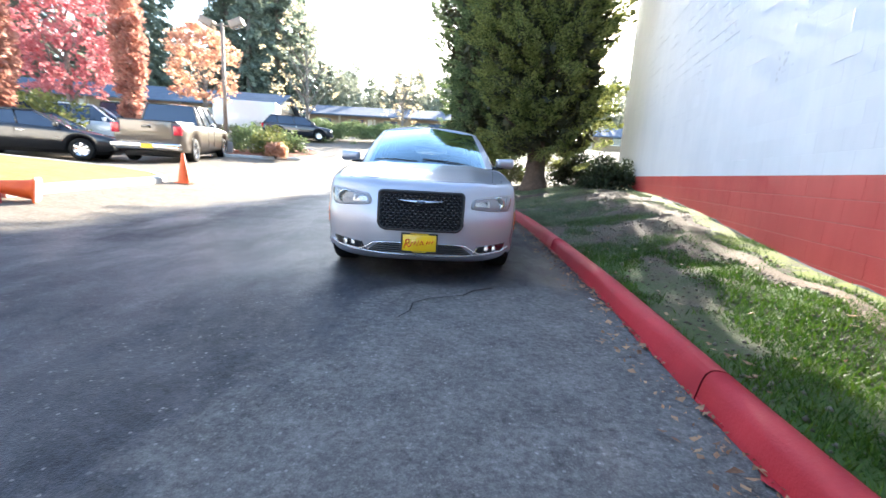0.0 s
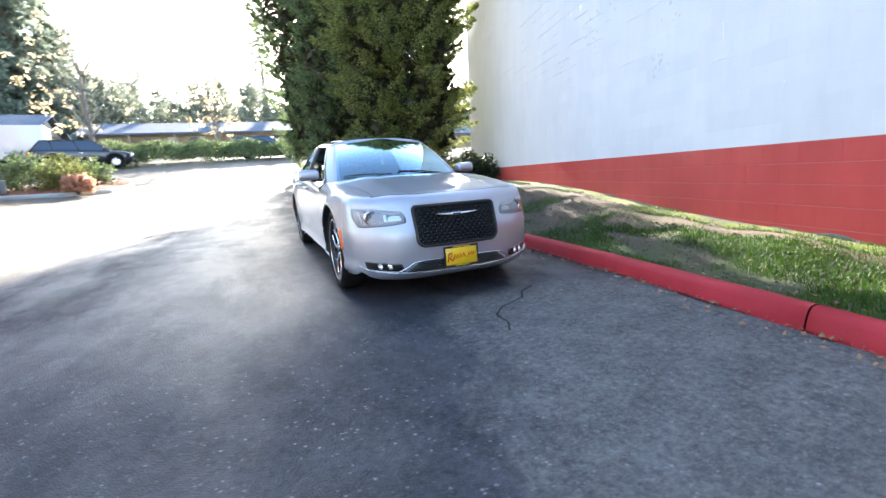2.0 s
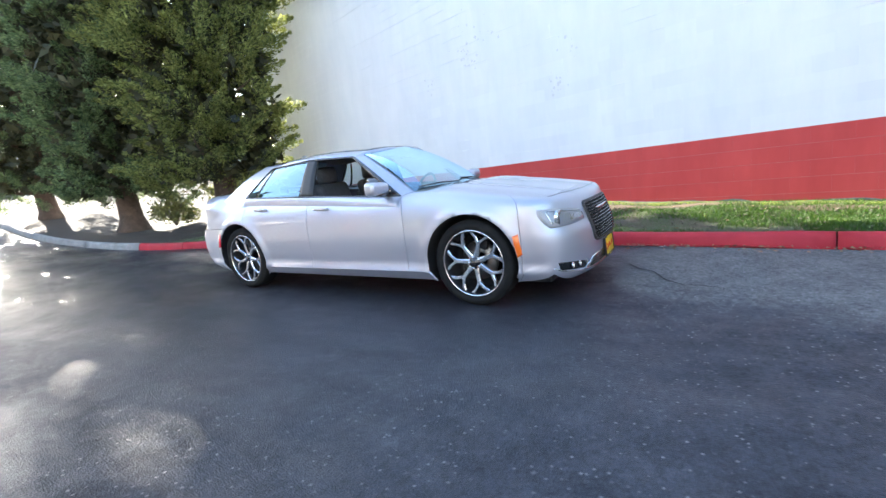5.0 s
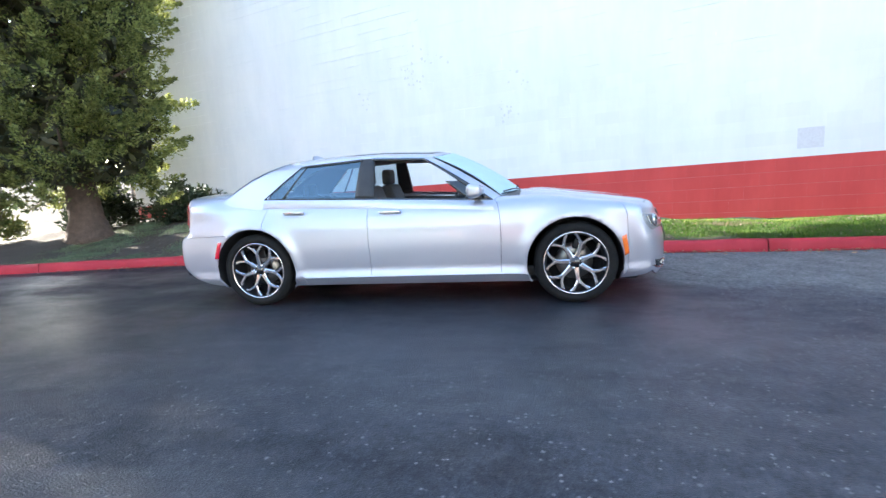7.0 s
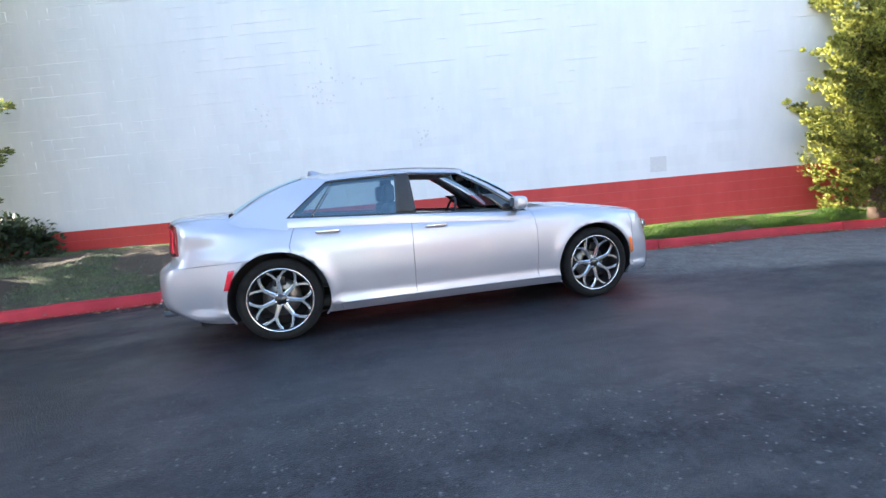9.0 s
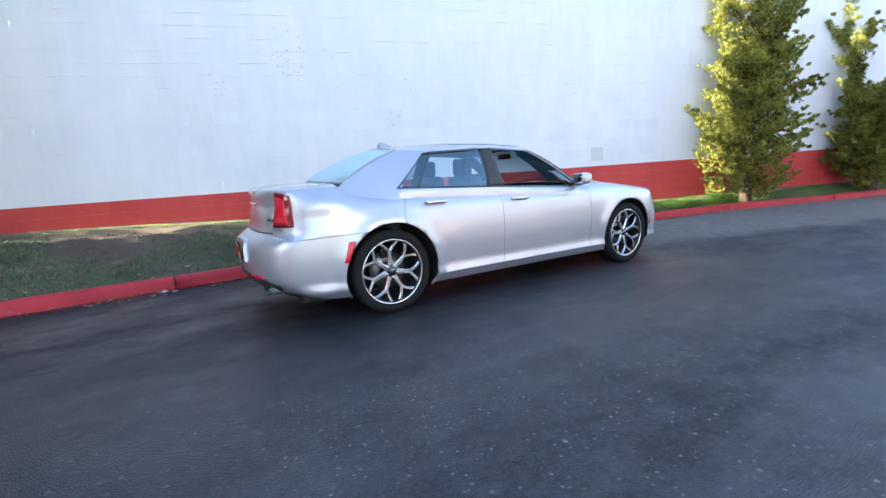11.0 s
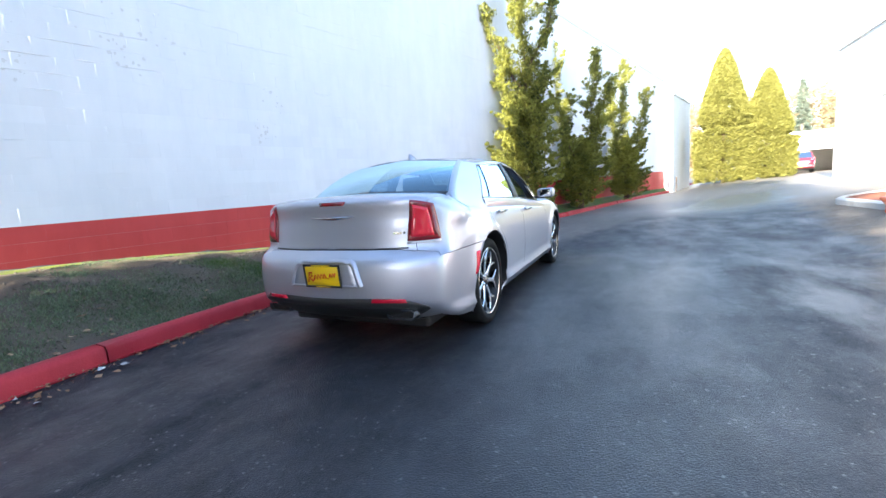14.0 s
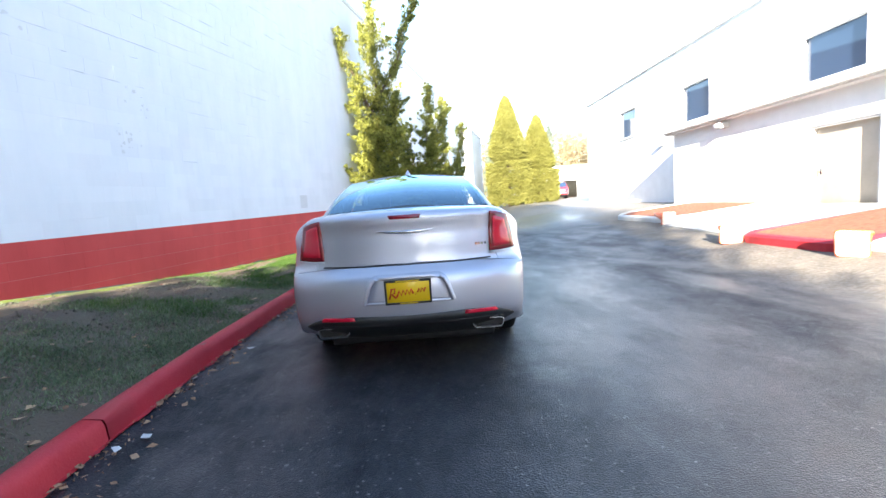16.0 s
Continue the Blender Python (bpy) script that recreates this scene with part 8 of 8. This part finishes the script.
def vehicle(name, label, category, paint, L, W, wb, r, top, cabin, m, bed=None, grp=""):
    """A parked car: nose towards -y. top: (y, z) of the body's upper edge; cabin: base and roof corners in y and z."""
    car = empty(name, label, category, m, grp)
    tz = eased(top)
    f0 = (L - wb) * 0.45
    axles = (f0, f0 + wb)
    ys = np.unique(np.concatenate([np.linspace(0, L, 40), np.array([a + d for a in axles for d in (-r - 0.06, r + 0.06)])]))
    verts, nsec = [], 11
    for y in ys:
        e = min(y, L - y)
        w = W / 2 * (1 - 0.16 * (1 - min(1, e / 0.55)) ** 2.2)
        zt = float(tz(y))
        zb = 0.30 * r / 0.34 + 0.10 * (1 - min(1, e / 0.4)) ** 2
        ar = max((math.sqrt(max(0.0, (r + 0.06) ** 2 - (y - a) ** 2)) for a in axles))
        zb_side = max(zb, r + ar) if ar > 0.01 else zb
        zb_side = min(zb_side, zt - 0.12)
        sec = [(0, zb), (w * 0.72, zb), (w * 0.72, zb_side), (w * 0.97, zb_side), (w, zb_side * 0.55 + zt * 0.45), (w * 0.995, zb_side * 0.25 + zt * 0.75), (w * 0.965, zt - 0.05), (w * 0.93, zt - 0.015), (w * 0.85, zt), (w * 0.5, zt + 0.02), (0, zt + 0.025)]
        verts += [(x, y, z) for x, z in sec]
    g = (verts, grid_faces(len(ys), nsec) + [tuple(range(nsec - 1, -1, -1)), tuple(range((len(ys) - 1) * nsec, len(ys) * nsec))])
    gm = mirror(g)
    bm = as_bm(*join(g, gm))
    bmesh.ops.remove_doubles(bm, verts=bm.verts, dist=0.0005)
    bmesh.ops.recalc_face_normals(bm, faces=bm.faces)
    part("body", bm, paint, car)
    part("underbody", box_bm(-W * 0.36, 0.3, 0.2, W * 0.36, L - 0.3, 0.45), "black_plastic", car)
    # cabin: glass walls with painted roof and pillars
    y0, y1, y2, y3, zb, zr = cabin
    wl, wr = W / 2 * 0.90, W / 2 * 0.70
    lo = [(wl, y0, zb - 0.03), (wl, y3, zb - 0.03), (-wl, y3, zb - 0.03), (-wl, y0, zb - 0.03)]
    hi = [(wr, y1, zr - 0.05), (wr, y2, zr - 0.05), (-wr, y2, zr - 0.05), (-wr, y1, zr - 0.05)]
    geo("window_glass", (lo + hi, [(0, 1, 5, 4), (1, 2, 6, 5), (2, 3, 7, 6), (3, 0, 4, 7)]), "window_blue", car, "dark glass mirroring the sky", smooth=False)
    nr = 9
    rv = []
    for i in range(nr):
        for j in range(nr):
            a, b = i / (nr - 1) * 2 - 1, j / (nr - 1)
            rv.append((a * (wr + 0.012), y1 - 0.03 + (y2 - y1 + 0.06) * b, zr - 0.05 + 0.055 * (1 - abs(a) ** 3) * (1 - abs(2 * b - 1) ** 4) + 0.004))
    geo("roof", (rv, grid_faces(nr, nr)), paint, car)
    for s in (-1, 1):
        yb = [(y0, y1), (y0 + (y3 - y0) * 0.40, y1 + (y2 - y1) * 0.36), (y0 + (y3 - y0) * 0.72, y1 + (y2 - y1) * 0.82), (y3, y2)]
        for k, (a, b) in enumerate(yb):
            geo("pillar", tube([(s * (wl + 0.004), a, zb - 0.03), (s * (wr + 0.006), b, zr - 0.045)], 0.035 if k in (0, 3) else 0.025, 6), paint if k in (0, 3) else "gloss_black", car)
        geo("roof_rail", tube([(s * (wr + 0.01), y1, zr - 0.04), (s * (wr + 0.01), y2, zr - 0.04)], 0.03, 6), paint, car)
        part("door_mirror", box_bm(min(s * W * 0.47, s * W * 0.56), y0 + 0.25, zb, max(s * W * 0.47, s * W * 0.56), y0 + 0.36, zb + 0.15, 0.03), paint, car)
        part("headlamp", box_bm(min(s * W * 0.26, s * W * 0.46), 0.02, float(tz(0.1)) - 0.24, max(s * W * 0.26, s * W * 0.46), 0.2, float(tz(0.1)) - 0.08, 0.03), "lamp_silver", car)
        part("tail_lamp", box_bm(min(s * W * 0.36, s * W * 0.47), L - 0.12, float(tz(L - 0.1)) - 0.36, max(s * W * 0.36, s * W * 0.47), L + 0.012, float(tz(L - 0.1)) - 0.08, 0.02), "red_lens", car)
        for a in axles:
            simple_wheel(car, s * (W / 2 - 0.14), a, r)
        for k in (0.34, 0.62):
            yy = y0 + (y3 - y0) * k
            part("door_handle", box_bm(min(s * W * 0.49, s * W * 0.51), yy, zb - 0.16, max(s * W * 0.49, s * W * 0.51), yy + 0.18, zb - 0.13, 0.008), "chrome", car)
            part("door_gap", box_bm(min(s * W * 0.485, s * W * 0.5015), yy + 0.24, 0.5, max(s * W * 0.485, s * W * 0.5015), yy + 0.25, zb - 0.05), "black_plastic", car, smooth=False)
    part("grille", box_bm(-W * 0.22, -0.01, float(tz(0.1)) - 0.3, W * 0.22, 0.1, float(tz(0.1)) - 0.1, 0.03), "gloss_black", car)
    part("front_bumper", box_bm(-W * 0.44, -0.06, 0.32, W * 0.44, 0.2, 0.52, 0.06, 3), paint, car)
    part("rear_bumper", box_bm(-W * 0.45, L - 0.2, 0.42, W * 0.45, L + 0.1, 0.62, 0.05, 3), "chrome" if bed else paint, car)
    part("plate", box_bm(-0.16, L + 0.1, 0.46, 0.16, L + 0.108, 0.6), "plate_yellow", car, smooth=False)
    if bed:
        b0, b1, zt = bed
        part("load_bed", box_bm(-W * 0.40, b0, zt - 0.02, W * 0.40, b1, zt + 0.06, 0.02), "black_plastic", car)
        part("tailgate", box_bm(-W * 0.35, L - 0.04, zt - 0.50, W * 0.35, L + 0.012, zt + 0.03, 0.02), paint, car)
        part("tailgate_handle", box_bm(-0.13, L + 0.01, zt - 0.18, 0.13, L + 0.02, zt - 0.10, 0.01), "gloss_black", car)
    return car


def at_ground(x, y, deg, lift=0.0):
    return pose(x, y, gz(x, y) + lift, 0, 0, deg)


def park(front, deg):
    """Pose of a vehicle by the ground point of its nose's middle and its heading (degrees; 0: nose to -y)."""
    return at_ground(front[0], front[1], deg)


# bronze-brown pickup seen from behind, nose up the drive
def pickup_pose():
    rear, ahead = Vector((-8.75, 10.3)), Vector((-0.2, 0.98)).normalized()
    nose = rear + ahead * 5.75
    ang = math.degrees(math.atan2(-ahead.x, ahead.y)) + 180
    z0, z1 = gz(rear.x, rear.y), gz(nose.x, nose.y)
    return pose(nose.x, nose.y, z1, math.degrees(math.atan2(z0 - z1, 5.75)), 0, ang)


vehicle("pickup_truck", "bronze-brown crew-cab pickup truck with bright rear bumper", "pickup truck", "brown_paint", 5.75, 2.02, 3.6, 0.40, [(-0.1, 0.95), (0.1, 1.05), (1.4, 1.18), (1.6, 1.20), (3.7, 1.22), (5.75, 1.24), (5.9, 1.2)], (1.35, 2.05, 3.65, 3.85, 1.20, 1.90), pickup_pose(), (3.95, 5.68, 1.24))
vehicle("black_saloon", "glossy black saloon car parked across the lot", "car", "black_paint", 4.85, 1.84, 2.85, 0.335, [(-0.1, 0.62), (0.1, 0.72), (1.2, 0.93), (1.5, 0.95), (3.9, 1.02), (4.75, 1.0), (4.9, 0.9)], (1.15, 2.05, 3.35, 4.25, 0.95, 1.44), at_ground(-10.2, 11.4, 110))
vehicle("white_suv", "white crossover parked behind the black saloon", "car", "white_paint", 4.8, 1.9, 2.8, 0.37, [(-0.1, 0.85), (0.1, 0.98), (1.2, 1.08), (1.5, 1.10), (4.6, 1.16), (4.9, 1.0)], (1.15, 1.85, 4.2, 4.65, 1.10, 1.72), at_ground(-11.6, 15.3, 112))
vehicle("black_off_roader", "boxy black off-road car parked in the lot", "car", "black_paint", 4.7, 1.88, 2.95, 0.41, [(-0.1, 1.0), (0.05, 1.12), (1.4, 1.2), (4.6, 1.24), (4.8, 1.2)], (1.45, 1.7, 4.5, 4.62, 1.22, 1.88), at_ground(-10.8, 19.0, 112))
vehicle("dark_car", "dark car far back in the lot", "car", "navy_paint", 4.7, 1.82, 2.75, 0.33, [(-0.1, 0.62), (0.1, 0.74), (1.2, 0.93), (1.5, 0.95), (3.9, 1.02), (4.7, 0.98)], (1.1, 2.0, 3.3, 4.2, 0.95, 1.45), at_ground(-15.4, 13.4, 112))
x, y = far(-18.4, 31)
vehicle("navy_suv", "dark blue estate car crossing the drive's head", "car", "navy_paint", 4.8, 1.88, 2.8, 0.36, [(-0.1, 0.72), (0.1, 0.86), (1.2, 1.02), (1.5, 1.04), (4.6, 1.12), (4.9, 1.0)], (1.1, 1.95, 4.2, 4.7, 1.04, 1.66), at_ground(x + 2.0, y + 4.0, 98))
vehicle("dark_suv", "dark car waiting beyond the cedars", "car", "black_paint", 4.7, 1.85, 2.8, 0.36, [(-0.1, 0.72), (0.1, 0.86), (1.2, 1.02), (1.5, 1.04), (4.6, 1.12), (4.9, 1.0)], (1.1, 1.95, 4.2, 4.7, 1.04, 1.66), at_ground(2.4, 33.5, 80))
vehicle("maroon_suv", "dark red crossover standing before the garage", "car", "maroon_paint", 4.6, 1.86, 2.7, 0.35, [(-0.1, 0.85), (0.1, 0.98), (1.2, 1.06), (1.5, 1.08), (4.5, 1.14), (4.8, 1.0)], (1.1, 1.85, 4.1, 4.55, 1.08, 1.68), pose(-14.7, -41.0, gz(-14.7, -41.0), 0, 0, -14))
# white box trailer by the low building
trailer = empty("box_trailer", "white box trailer parked by the low building", "trailer", pose(*far(-22.6, 38), gz(*far(-22.6, 38)), 0, 0, 8))
part("box_body", box_bm(-2.2, -1.1, 0.55, 2.2, 1.1, 2.5, 0.08), "white_paint", trailer)
for xx in (-0.5, 0.5):
    for yy in (-1.05, 1.05):
        put("wheel", to_mesh("wheel", *lathe([(0.0, -0.1), (0.33, -0.1), (0.33, 0.1), (0.0, 0.1)], 18), "tyre"), trailer, "", pose(xx, yy, 0.33, 90))
